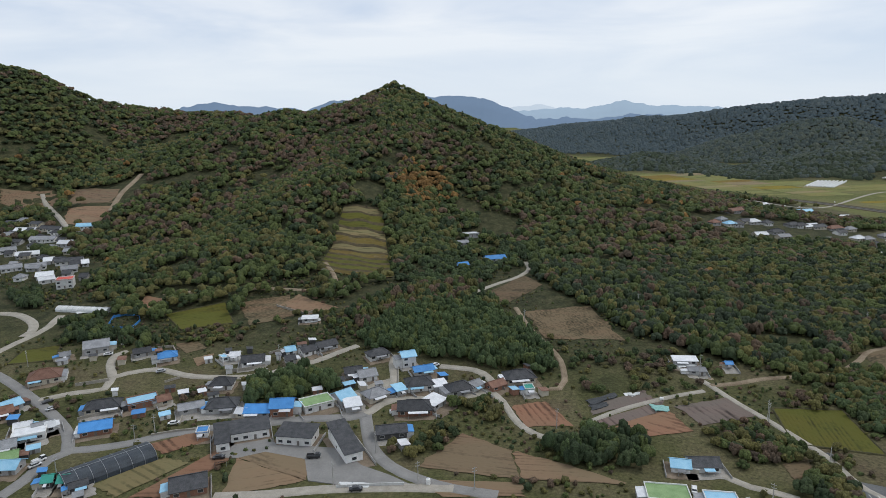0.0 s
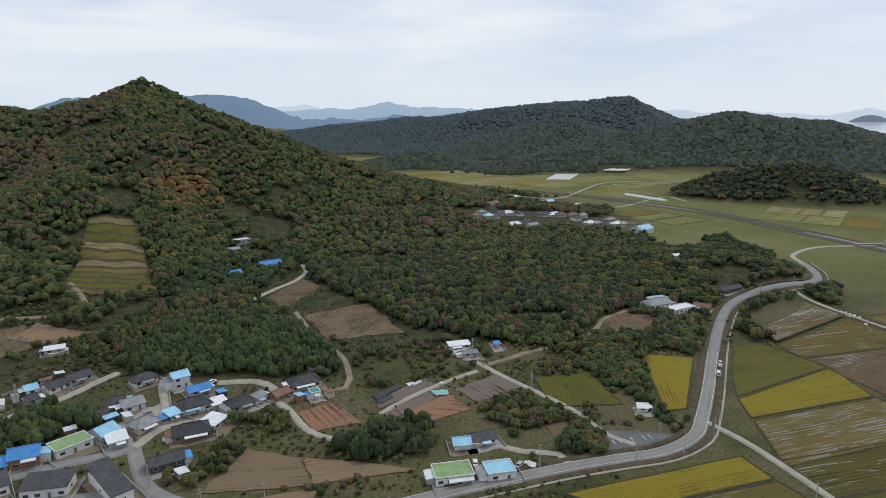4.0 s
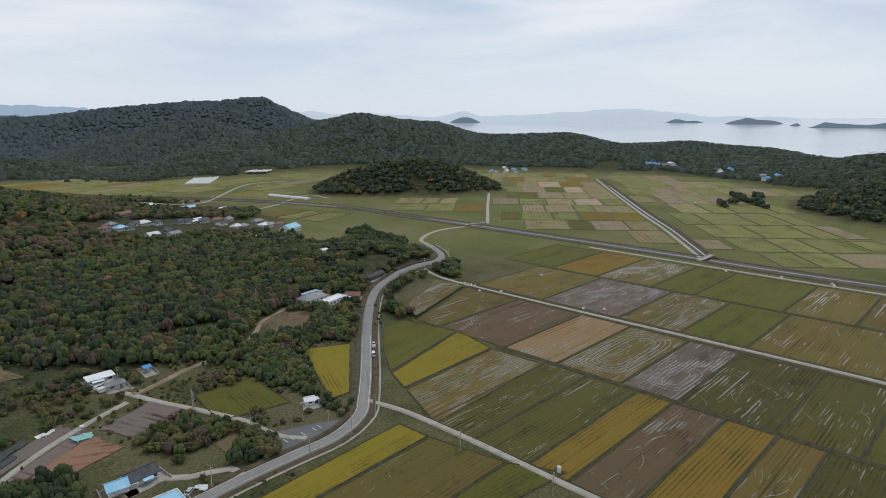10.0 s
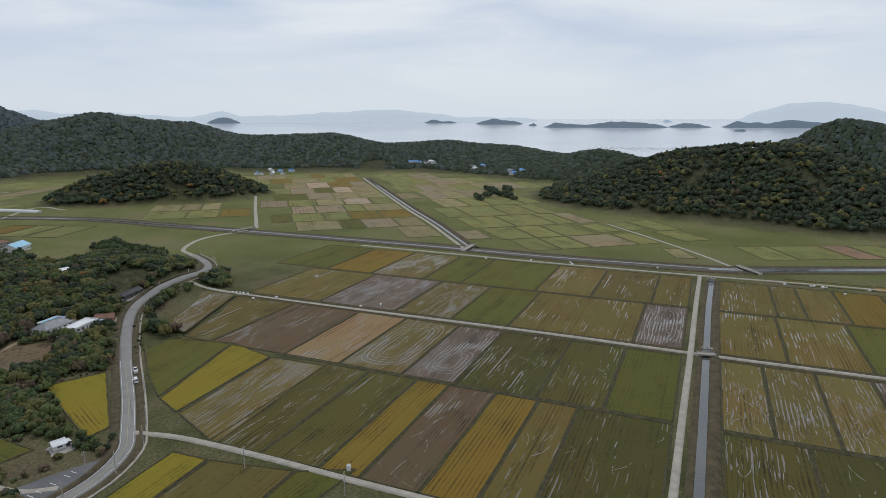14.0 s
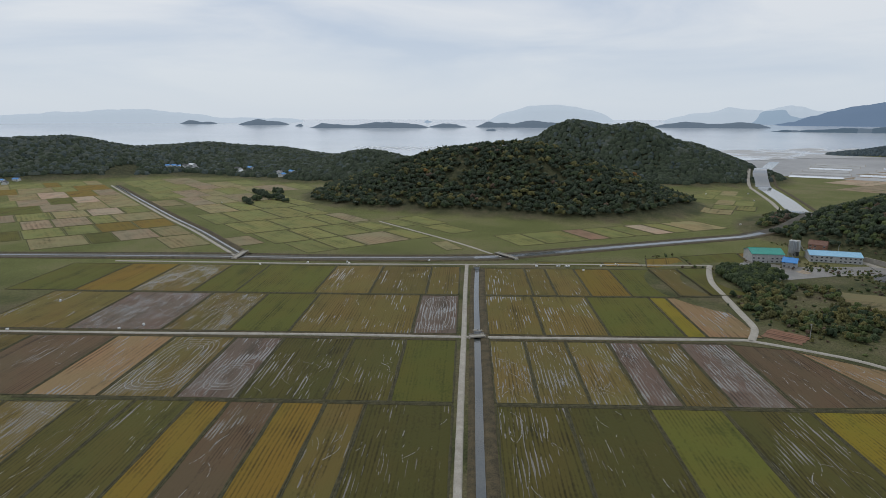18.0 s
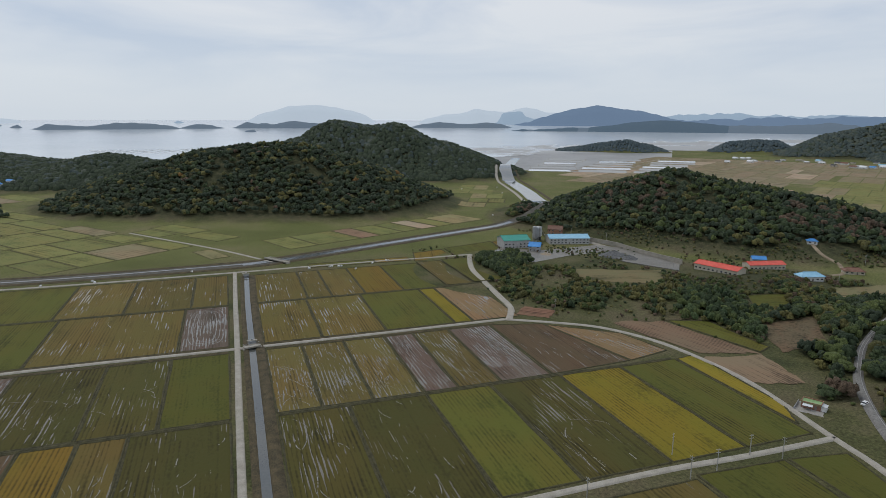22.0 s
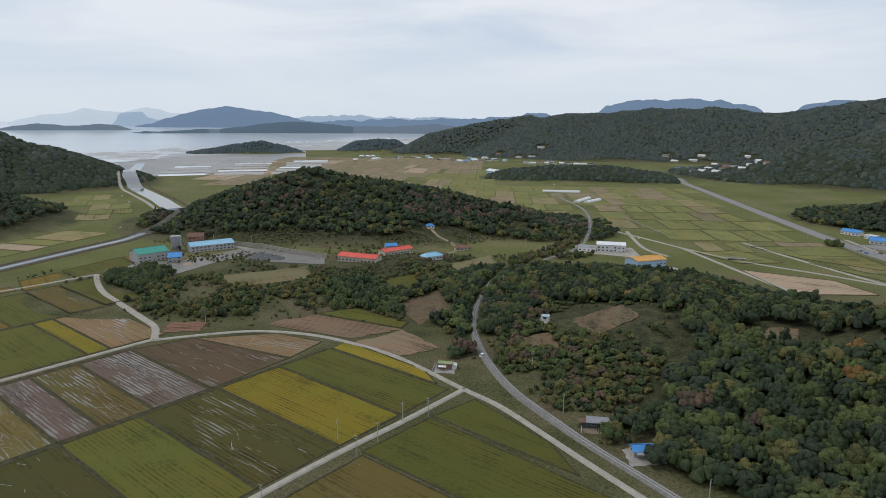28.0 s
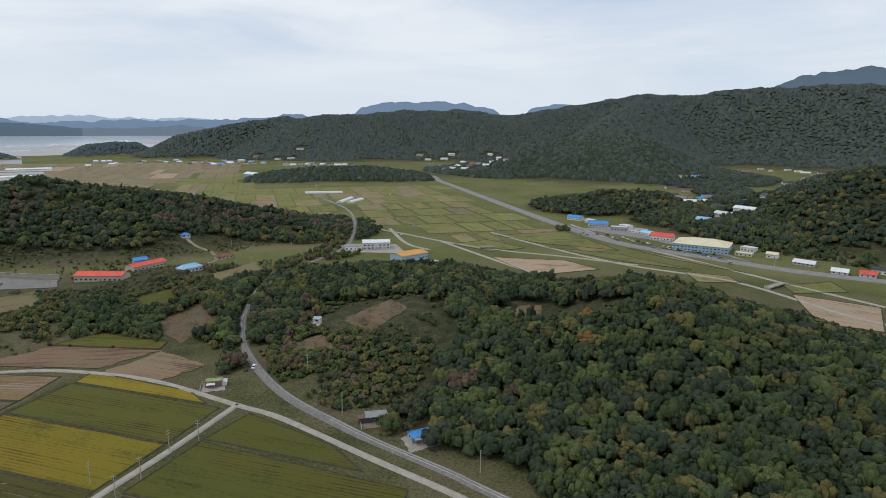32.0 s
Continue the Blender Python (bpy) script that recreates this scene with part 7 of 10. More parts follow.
house(-191.6, -1070.8, -179, 26.0, 10, 3.6, "gable", "white", "cream", "", "houses behind the market", "house", far=True)
house(-236.4, -1145.8, 168, 19.8, 10, 3.6, "gable", "grey", "cream", "", "houses behind the market", "house", far=True)
house(-191.0, -840.9, 121, 26.0, 10, 3.6, "gable", "tile", "white", "", "houses behind the market", "house", far=True)
house(-211.6, -808.0, 136, 26.0, 10, 3.6, "gable", "white", "white", "", "houses behind the market", "house", far=True)
house(-161.9, -788.0, 141, 17.4, 10, 3.6, "gable", "sky", "white", "", "houses behind the market", "house", far=True)
house(-249.8, -856.9, 99, 26.0, 10, 3.6, "gable", "tile", "white", "", "houses behind the market", "house", far=True)
house(-201.2, -1306.9, -159, 24.2, 10, 3.6, "gable", "tile", "cream", "", "houses behind the market", "house", far=True)
house(-185.8, -799.8, 133, 21.2, 10, 3.6, "gable", "white", "cream", "", "houses behind the market", "house", far=True)
tunnel(426.9, -1053.8, -157, 65.5, 9, M_FILM, "long white polytunnel on the plain", hoops=False)
tunnel(352.0, -959.4, -89, 61.4, 9, M_FILM, "white polytunnel on the plain", hoops=False)
tunnel(333.6, -955.9, -96, 47.4, 9, M_FILM, "white polytunnel on the plain", hoops=False)
house(371.9, -1715.4, 176, 14.6, 11, 4, "gable", "blue", "cream", "", "houses under the ridge", "house", far=True)
house(338.3, -1660.6, 109, 28.6, 11, 4, "gable", "blue", "cream", "", "houses under the ridge", "house", far=True)
house(302.6, -1566.0, 134, 28.6, 11, 4, "gable", "tile", "cream", "", "houses under the ridge", "house", far=True)
house(285.7, -1557.8, 145, 22.3, 11, 4, "gable", "white", "cream", "", "houses under the ridge", "house", far=True)
house(277.2, -1596.4, 125, 28.6, 11, 4, "gable", "white", "cream", "", "houses under the ridge", "house", far=True)
house(251.3, -1537.9, 151, 19.4, 11, 4, "gable", "white", "white", "", "houses under the ridge", "house", far=True)
house(241.1, -1573.5, 143, 22.4, 11, 4, "gable", "brown", "cream", "", "houses under the ridge", "house", far=True)
house(801.7, -1701.4, 178, 17.8, 11, 4, "gable", "grey", "white", "", "houses under the ridge", "house", far=True)
house(778.4, -1697.3, -169, 16.3, 11, 4, "gable", "white", "white", "", "houses under the ridge", "house", far=True)
house(781.5, -1752.9, -173, 13.6, 11, 4, "gable", "brown", "white", "", "houses under the ridge", "house", far=True)
house(744.8, -1721.0, -174, 13.4, 11, 4, "gable", "white", "cream", "", "houses under the ridge", "house", far=True)
house(708.8, -1688.5, -175, 13.2, 11, 4, "gable", "grey", "cream", "", "houses under the ridge", "house", far=True)
house(705.5, -1739.0, 170, 15.2, 11, 4, "gable", "white", "cream", "", "houses under the ridge", "house", far=True)
house(690.8, -1756.3, -176, 13.6, 11, 4, "gable", "tile", "white", "", "houses under the ridge", "house", far=True)
house(657.9, -1734.8, -172, 18.2, 11, 4, "gable", "white", "cream", "", "houses under the ridge", "house", far=True)
house(639.4, -1741.6, -175, 15.1, 11, 4, "gable", "white", "white", "", "houses under the ridge", "house", far=True)
house(619.5, -1748.8, -176, 15.1, 11, 4, "gable", "tile", "white", "", "houses under the ridge", "house", far=True)
house(240.4, -1612.6, 125, 28.6, 11, 4, "gable", "brown", "cream", "", "houses under the ridge", "house", far=True)
house(222.4, -1594.8, 148, 18.6, 11, 4, "gable", "grey", "cream", "", "houses under the ridge", "house", far=True)
house(199.9, -1546.5, 173, 15.7, 11, 4, "gable", "white", "cream", "", "houses under the ridge", "house", far=True)
house(188.6, -1562.2, -173, 11.2, 11, 4, "gable", "white", "white", "", "houses under the ridge", "house", far=True)
house(172.3, -1581.8, 167, 11.9, 11, 4, "gable", "white", "white", "", "houses under the ridge", "house", far=True)
house(151.6, -1547.8, 166, 11.7, 11, 4, "gable", "brown", "white", "", "houses under the ridge", "house", far=True)
house(-454.9, -1457.9, -178, 12.2, 11, 4, "gable", "tile", "white", "", "houses under the ridge", "house", far=True)
house(-468.3, -1471.3, -155, 11.6, 11, 4, "gable", "tile", "cream", "", "houses under the ridge", "house", far=True)
house(-481.5, -1464.7, -152, 16.6, 11, 4, "gable", "white", "cream", "", "houses under the ridge", "house", far=True)
house(-536.3, -1594.5, -112, 28.6, 11, 4, "gable", "grey", "cream", "", "houses under the ridge", "house", far=True)
house(-590.8, -1697.7, 161, 9.5, 11, 4, "gable", "grey", "white", "", "houses under the ridge", "house", far=True)
house(-602.6, -1680.7, 160, 12.8, 11, 4, "gable", "white", "white", "", "houses under the ridge", "house", far=True)
house(-623.6, -1708.9, 179, 12.5, 11, 4, "gable", "blue", "cream", "", "houses under the ridge", "house", far=True)
house(-629.8, -1679.3, 160, 9.2, 11, 4, "gable", "white", "cream", "", "houses under the ridge", "house", far=True)
house(-651.4, -1702.9, 178, 12.2, 11, 4, "gable", "brown", "cream", "", "houses under the ridge", "house", far=True)
house(-656.7, -1668.9, 158, 11.4, 11, 4, "gable", "blue", "cream", "", "houses under the ridge", "house", far=True)
house(-235.5, -1426.2, 170, 9.0, 11, 4, "gable", "grey", "white", "", "houses under the ridge", "house", far=True)
house(-251.1, -1423.5, 170, 11.3, 11, 4, "gable", "brown", "white", "", "houses under the ridge", "house", far=True)
house(-263.7, -1426.9, -169, 10.8, 11, 4, "gable", "blue", "white", "", "houses under the ridge", "house", far=True)
house(-281.3, -1439.9, -171, 11.9, 11, 4, "gable", "tile", "cream", "", "houses under the ridge", "house", far=True)
house(1106.8, -1743.3, -172, 19.4, 11, 4, "gable", "brown", "white", "", "houses under the ridge", "house", far=True)
house(1020.9, -1646.1, -174, 18.5, 11, 4, "gable", "brown", "white", "", "houses under the ridge", "house", far=True)
house(999.0, -1650.0, -176, 17.2, 11, 4, "gable", "white", "white", "", "houses under the ridge", "house", far=True)
house(987.3, -1670.7, 178, 14.7, 11, 4, "gable", "blue", "white", "", "houses under the ridge", "house", far=True)
house(990.8, -1724.7, -175, 19.2, 11, 4, "gable", "white", "white", "", "houses under the ridge", "house", far=True)
house(942.1, -1676.7, -169, 13.1, 11, 4, "gable", "brown", "cream", "", "houses under the ridge", "house", far=True)
house(947.0, -1735.0, 177, 15.1, 11, 4, "gable", "tile", "white", "", "houses under the ridge", "house", far=True)
house(928.9, -1749.3, 177, 15.2, 11, 4, "gable", "brown", "cream", "", "houses under the ridge", "house", far=True)
house(1286.9, -1498.5, -156, 14.0, 11, 4, "gable", "white", "cream", "", "houses under the ridge", "house", far=True)
house(1401.2, -1665.6, -174, 14.4, 11, 4, "gable", "white", "white", "", "houses under the ridge", "house", far=True)
house(1377.4, -1669.8, -174, 14.4, 11, 4, "gable", "white", "white", "", "houses under the ridge", "house", far=True)
house(1270.4, -1571.6, -170, 16.3, 11, 4, "gable", "white", "white", "", "houses under the ridge", "house", far=True)
house(672.6, -1257.5, 150, 41.6, 16, 7, "gable", "white", "blue", "pale works on the plain", "houses under the ridge", "works_shed", far=True)


rnd = random.Random(31)
for cx, cy, sx, sy, count in ((-196, -1120, 46, 60, 9), (-236, -1000, 52, 46, 12), (-300, -960, 40, 50, 7), (-320, -1095, 40, 45, 5)):
    for k in range(count):
        u, v = rnd.uniform(-1, 1), rnd.uniform(-1, 1)
        x, y, length = cx + u * sx, cy + v * sy, rnd.uniform(9, 16)
        if any(math.hypot(x - qx, y - qy) < qr + 5 for qx, qy, qr in KEEP_OUT):
            continue
        house(round(x, 1), round(y, 1), rnd.choice((170, 80, 150, -175)), round(length, 1), 8.5, 3.4, rnd.choice(("gable", "hip", "gable", "flat")), rnd.choice(("grey", "tile", "white", "brown", "white", "tile", "grey", "blue")), rnd.choice(("white", "cream", "grey")), "", "houses behind the market", "house", far=True)
for x, y, yaw, length, width, cover in ((-12, -842, 150, 20, 10, "blue"), (-30, -822, 140, 12, 8, "white"), (-72, -786, 135, 14, 9, "white"), (-88, -772, 140, 18, 10, "grey"), (-92, -738, 140, 14, 8, "sky"),
                                        (-118, -728, 138, 20, 9, "blue"), (-182, -668, 140, 14, 8, "white"), (-196, -640, 150, 10, 7, "yellow"), (-228, -610, 150, 13, 8, "grey"), (-268, -590, 150, 12, 8, "tile")):
    if all(math.hypot(x - qx, y - qy) > qr + 4 for qx, qy, qr in KEEP_OUT):
        house(x, y, yaw, length, width, 3.8, "flat" if cover in ("white", "grey") else "gable", cover, "white", "", "roadside buildings", "house", far=True)


for az0, az1, d0, d1, count in ((140.5, 157.0, 1960, 2180, 30), (166.5, 176.0, 1990, 2120, 15), (194.0, 204.0, 1860, 2020, 11)):
    for k in range(count):
        az, d = radians(az0 + (az1 - az0) * (k + rnd.uniform(0.1, 0.9)) / count), rnd.uniform(d0, d1)
        x, y = round(d * math.sin(az), 1), round(d * math.cos(az), 1)
        if any(math.hypot(x - qx, y - qy) < qr + 4 for qx, qy, qr in KEEP_OUT):
            continue
        house(x, y, rnd.choice((160, 170, 175, -170)), round(rnd.uniform(11, 24), 1), 10, 4, rnd.choice(("gable", "gable", "flat")), rnd.choice(("white", "grey", "white", "tile", "sky", "brown", "white")), rnd.choice(("white", "cream", "white")), "", "houses under the ridge", "house", far=True)
        KEEP_OUT.append((x, y - 8, 26))


def outbuilding(x, y, yaw, length, width, tall, cover, wall):
    """A small store or cattle shed in a yard, under one sloping sheet."""
    ob = thing("shed", f"small {wall} walled shed with a {ROOF_WORDS[cover]} roof", "shed", "village outbuildings", (x, y, ground_z(x, y)), yaw)
    a, b = length / 2, width / 2
    part("wall", box(bmesh.new(), -a, a, -b, b, -1.5, tall), M_WALL[wall], ob)
    bm = bmesh.new()
    slab(bm, (-a - 0.35, -b - 0.5, tall + 0.1), (a + 0.35, -b - 0.5, tall + 0.1), (a + 0.35, b + 0.35, tall + 0.55), (-a - 0.35, b + 0.35, tall + 0.55), 0.1)
    part("roof", bm, M_ROOF[cover], ob)
    part("door", box(bmesh.new(), -0.5, 0.5, -b - 0.05, -b + 0.05, 0.05, min(1.95, tall - 0.15)), M_DOOR, ob)
    KEEP_OUT.append((x, y, math.hypot(a, b) + 1))


rnd = random.Random(12)
for hx, hy, hr in [q for q in KEEP_OUT if -215 < q[0] < 50 and 190 < q[1] < 335]:
    for k in range(2):
        ang, far_off = rnd.uniform(0, math.tau), hr + rnd.uniform(1.0, 4.5)
        x, y = hx + far_off * math.cos(ang), hy + far_off * math.sin(ang)
        if not clear_of_ways(np.array([x]), np.array([y]), 3.0)[0] or any(math.hypot(x - qx, y - qy) < qr + 0.8 for qx, qy, qr in KEEP_OUT) or any(inside(q, np.array([x]), np.array([y]))[0] for q in PLOTS):
            continue
        outbuilding(round(x, 1), round(y, 1), rnd.choice((20, 25, 110, 30, 115)), rnd.uniform(2.6, 5.5), rnd.uniform(2.2, 3.6), rnd.uniform(2.0, 2.6), rnd.choice(("white", "grey", "grey", "sky", "brown", "tile", "blue", "white")), rnd.choice(("grey", "cream", "white", "brick", "dark")))


# ---- woods ----
def clump_template(rnd, cards, kind, lobes=(6, 5), leaf_size=(0.14, 0.26), fat=1.0):
    """Crown of unit height and radius: rough leafy lobes (how many, and their sides) with loose sprays round them. Triangles only."""
    v, f = [], []

    def lobe(c, r, squash, sides):
        """A rough cap, open below."""
        b = len(v)
        v.append((c[0], c[1], c[2] + r * squash * rnd.uniform(0.9, 1.15)))
        for j, (th, wide) in enumerate(((0.95, 0.86), (2.05, 0.98))):
            for i in range(sides):
                ph = math.tau * (i + 0.5 * j) / sides + rnd.uniform(-0.25, 0.25)
                k = r * wide * rnd.uniform(0.66, 1.28)
                v.append((c[0] + k * math.cos(ph), c[1] + k * math.sin(ph), c[2] + r * squash * math.cos(th) * rnd.uniform(0.7, 1.35)))
        for i in range(sides):
            p, q = b + 1, b + 1 + sides
            f.append((b, p + i, p + (i + 1) % sides))
            f.append((p + i, q + i, p + (i + 1) % sides))
            f.append((p + (i + 1) % sides, q + i, q + (i + 1) % sides))

    count, sides = lobes
    places = []
    if kind == "pine":
        # tiers of boughs, narrower towards the tip
        for k in range(count):
            h = 0.30 + 0.62 * k / max(1, count - 1)
            a = k * 2.4 + rnd.uniform(-0.5, 0.5)
            reach = 0.52 * (1.02 - h) ** 0.6
            places.append((Vector((reach * math.cos(a), reach * math.sin(a), h)), 0.62 * (1.12 - h) ** 0.55, 0.42))
    else:
        places.append((Vector((rnd.uniform(-0.15, 0.15), rnd.uniform(-0.15, 0.15), 0.60)), 0.56 * fat, 0.72))
        for k in range(count - 1):
            a = k * math.tau / max(1, count - 1) + rnd.uniform(-0.45, 0.45)
            places.append((Vector((0.54 * math.cos(a), 0.54 * math.sin(a), rnd.uniform(0.32, 0.62))), rnd.uniform(0.36, 0.52) * fat, rnd.uniform(0.6, 0.85)))
    for c, r, squash in places:
        lobe(c, r, squash, sides)
    for _ in range(cards):
        c0, r0, squash = rnd.choice(places)
        d = Vector((rnd.gauss(0, 1), rnd.gauss(0, 1), rnd.gauss(0.35, 0.8))).normalized()
        c = c0 + Vector((d.x, d.y, d.z * squash)) * r0 * rnd.uniform(0.92, 1.12)
        leaf(v, f, c, (d + Vector((rnd.uniform(-.5, .5), rnd.uniform(-.5, .5), rnd.uniform(-.2, .6)))).normalized(), rnd.uniform(*leaf_size), rnd)
    return np.array([tuple(q) for q in v], np.float32), np.array(f, np.int32)


def mound_template(rnd, sides):
    """A crown far off: a rough rounded mound whose rim sinks between its neighbours."""
    v, f = [(rnd.uniform(-0.15, 0.15), rnd.uniform(-0.15, 0.15), rnd.uniform(0.92, 1.08))], []
    for j, (wide, high) in enumerate(((0.55, 0.82), (1.0, -0.1))):
        for i in range(sides):
            a, k = math.tau * (i + 0.5 * j) / sides, rnd.uniform(0.85, 1.15)
            v.append((wide * k * math.cos(a), wide * k * math.sin(a), high * rnd.uniform(0.9, 1.1)))
    for i in range(sides):
        p, q, r = 1 + i, 1 + (i + 1) % sides, 1 + sides + i
        f += [(0, p, q), (p, r, q), (q, r, 1 + sides + (i + 1) % sides)]
    return np.array(v, np.float32), np.array(f, np.int32)


def leaf(v, f, c, out, size, rnd):
    q = out.to_track_quat("Z", "Y")
    s = rnd.uniform(0, math.tau)
    b = len(v)
    for k in range(3):
        a = s + k * math.tau / 3 + rnd.uniform(-0.4, 0.4)
        v.append(tuple(c + q @ Vector((size * math.cos(a), size * math.sin(a), rnd.uniform(-0.4, 0.4) * size))))
    f.append((b, b + 1, b + 2))


def grow(name, x, y, radius, height, species, templates, label, category="wood", lift=0.6, seed=1, flat=False):
    """Many crowns joined in one mesh. species: index of the leaf material for each tree."""
    if not len(x):
        return None
    rng = np.random.default_rng(seed)
    z = terrain(x, y)
    turn, tint = rng.uniform(0, math.tau, len(x)), rng.uniform(0, 1, len(x))
    V, Fc, I, T = [], [], [], []
    base = 0
    pick = rng.integers(0, len(templates), len(x))
    for k, (tv, tf) in enumerate(templates):
        s = np.nonzero(pick == k)[0]
        if not len(s):
            continue
        c, sn = np.cos(turn[s])[:, None], np.sin(turn[s])[:, None]
        vx = (tv[None, :, 0] * c - tv[None, :, 1] * sn) * radius[s][:, None] + x[s][:, None]
        vy = (tv[None, :, 0] * sn + tv[None, :, 1] * c) * radius[s][:, None] + y[s][:, None]
        vz = tv[None, :, 2] * height[s][:, None] + z[s][:, None] + lift
        V.append(np.stack([vx, vy, vz], -1).reshape(-1, 3))
        Fc.append((tf[None] + (np.arange(len(s)) * len(tv))[:, None, None] + base).reshape(-1, 3))
        base += len(s) * len(tv)
        I.append(np.repeat(species[s], len(tf)))
        T.append(np.repeat(tint[s], len(tf)))
    me = np_mesh(name, np.concatenate(V), np.concatenate(Fc), LEAF, np.concatenate(I), np.concatenate(T), flat=flat)
    return tagged(new(name, me), label, category, kind="stuff")


rt = random.Random(4)
ROUND_HI = [clump_template(rt, 20, "round", (7, 4), (0.10, 0.22), 0.92) for _ in range(7)]
PINE_HI = [clump_template(rt, 26, "pine", (7, 4), (0.11, 0.22)) for _ in range(5)]
ROUND_MID = [clump_template(rt, 5, "round", (4, 4), (0.12, 0.24)) for _ in range(7)]
ROUND_GROVE = [clump_template(rt, 12, "round", (6, 4), (0.12, 0.24)) for _ in range(7)]
PINE_MID = [clump_template(rt, 5, "pine", (4, 4), (0.16, 0.28)) for _ in range(4)]
ROUND_LO = [clump_template(rt, 5, "round", (1, 4), (0.25, 0.42), 1.5) for _ in range(6)]
ROUND_FAR = [mound_template(rt, 6) for _ in range(8)]

THIN = [(112, -299, 50, 62), (118, -276, 42, 42), (87, -298, 38, 38), (91, -264, 38, 30), (110, -342, 48, 26), (311, -472, 70, 55), (301, -394, 60, 45), (362, -339, 70, 40), (-10, -315, 22, 12)]
CLEARINGS = [(49, 570, 20, 24), (24, 596, 14, 16), (-352, 663, 30, 60), (35, 525, 12, 9), (-70, 596, 16, 22), (-286, 683, 40, 15), (108, -336, 35, 22), (18, -328, 18, 12), (533, -553, 12, 10), (222, 293, 22, 14), (183, 322, 20, 10), (387, 434, 22, 16), (351, 341, 18, 12), (302, 603, 60, 45), (378, 610, 60, 45), (434, 597, 45, 45), (443, 775, 90, 60), (427, 480, 40, 22), (317, -516, 30, 20), (354, -543, 20, 14), (689, 1168, 45, 30), (852, 1176, 45, 30), (1369, 583, 60, 30), (-215, -985, 75, 60), (-190, -1095, 55, 62), (-300, -935, 50, 40)]


def blotch(x, y, s, seed):
    """Smooth noise in 0..1 for drifts of colour and gaps."""
    k = seed * 1.7
    return 0.5 + 0.25 * (np.sin(x * s + k + 1.6 * np.sin(y * s * 0.7 + k)) + np.sin(y * s * 1.3 + 2 * k + 1.3 * np.sin(x * s * 0.9)))


def scatter(x0, x1, y0, y1, step, rng):
    xs, ys = np.meshgrid(np.arange(float(x0), x1, step), np.arange(float(y0), y1, step * 0.9), indexing="ij")
    xs[:, ::2] += step / 2
    n = xs.size
    return xs.ravel() + rng.uniform(-0.42, 0.42, n) * step, ys.ravel() + rng.uniform(-0.42, 0.42, n) * step


def free(x, y, margin=3.0):
    ok = clear_of_ways(x, y, margin)
    if not len(x):
        return ok
    ax0, ax1, ay0, ay1 = x.min(), x.max(), y.min(), y.max()
    for poly in PLOTS:
        qx, qy = [q[0] for q in poly], [q[1] for q in poly]
        if min(qx) > ax1 or max(qx) < ax0 or min(qy) > ay1 or max(qy) < ay0:
            continue
        idx = np.nonzero((x > min(qx)) & (x < max(qx)) & (y > min(qy)) & (y < max(qy)))[0]
        if len(idx):
            ok[idx[inside(poly, x[idx], y[idx])]] = False
    for cx, cy, r in KEEP_OUT:
        if ax0 - r < cx < ax1 + r and ay0 - r < cy < ay1 + r:
            ok &= np.hypot(x - cx, y - cy) > r
    for cx, cy, rx, ry in CLEARINGS:
        ok &= ((x - cx) / rx) ** 2 + ((y - cy) / ry) ** 2 > 1
    return ok


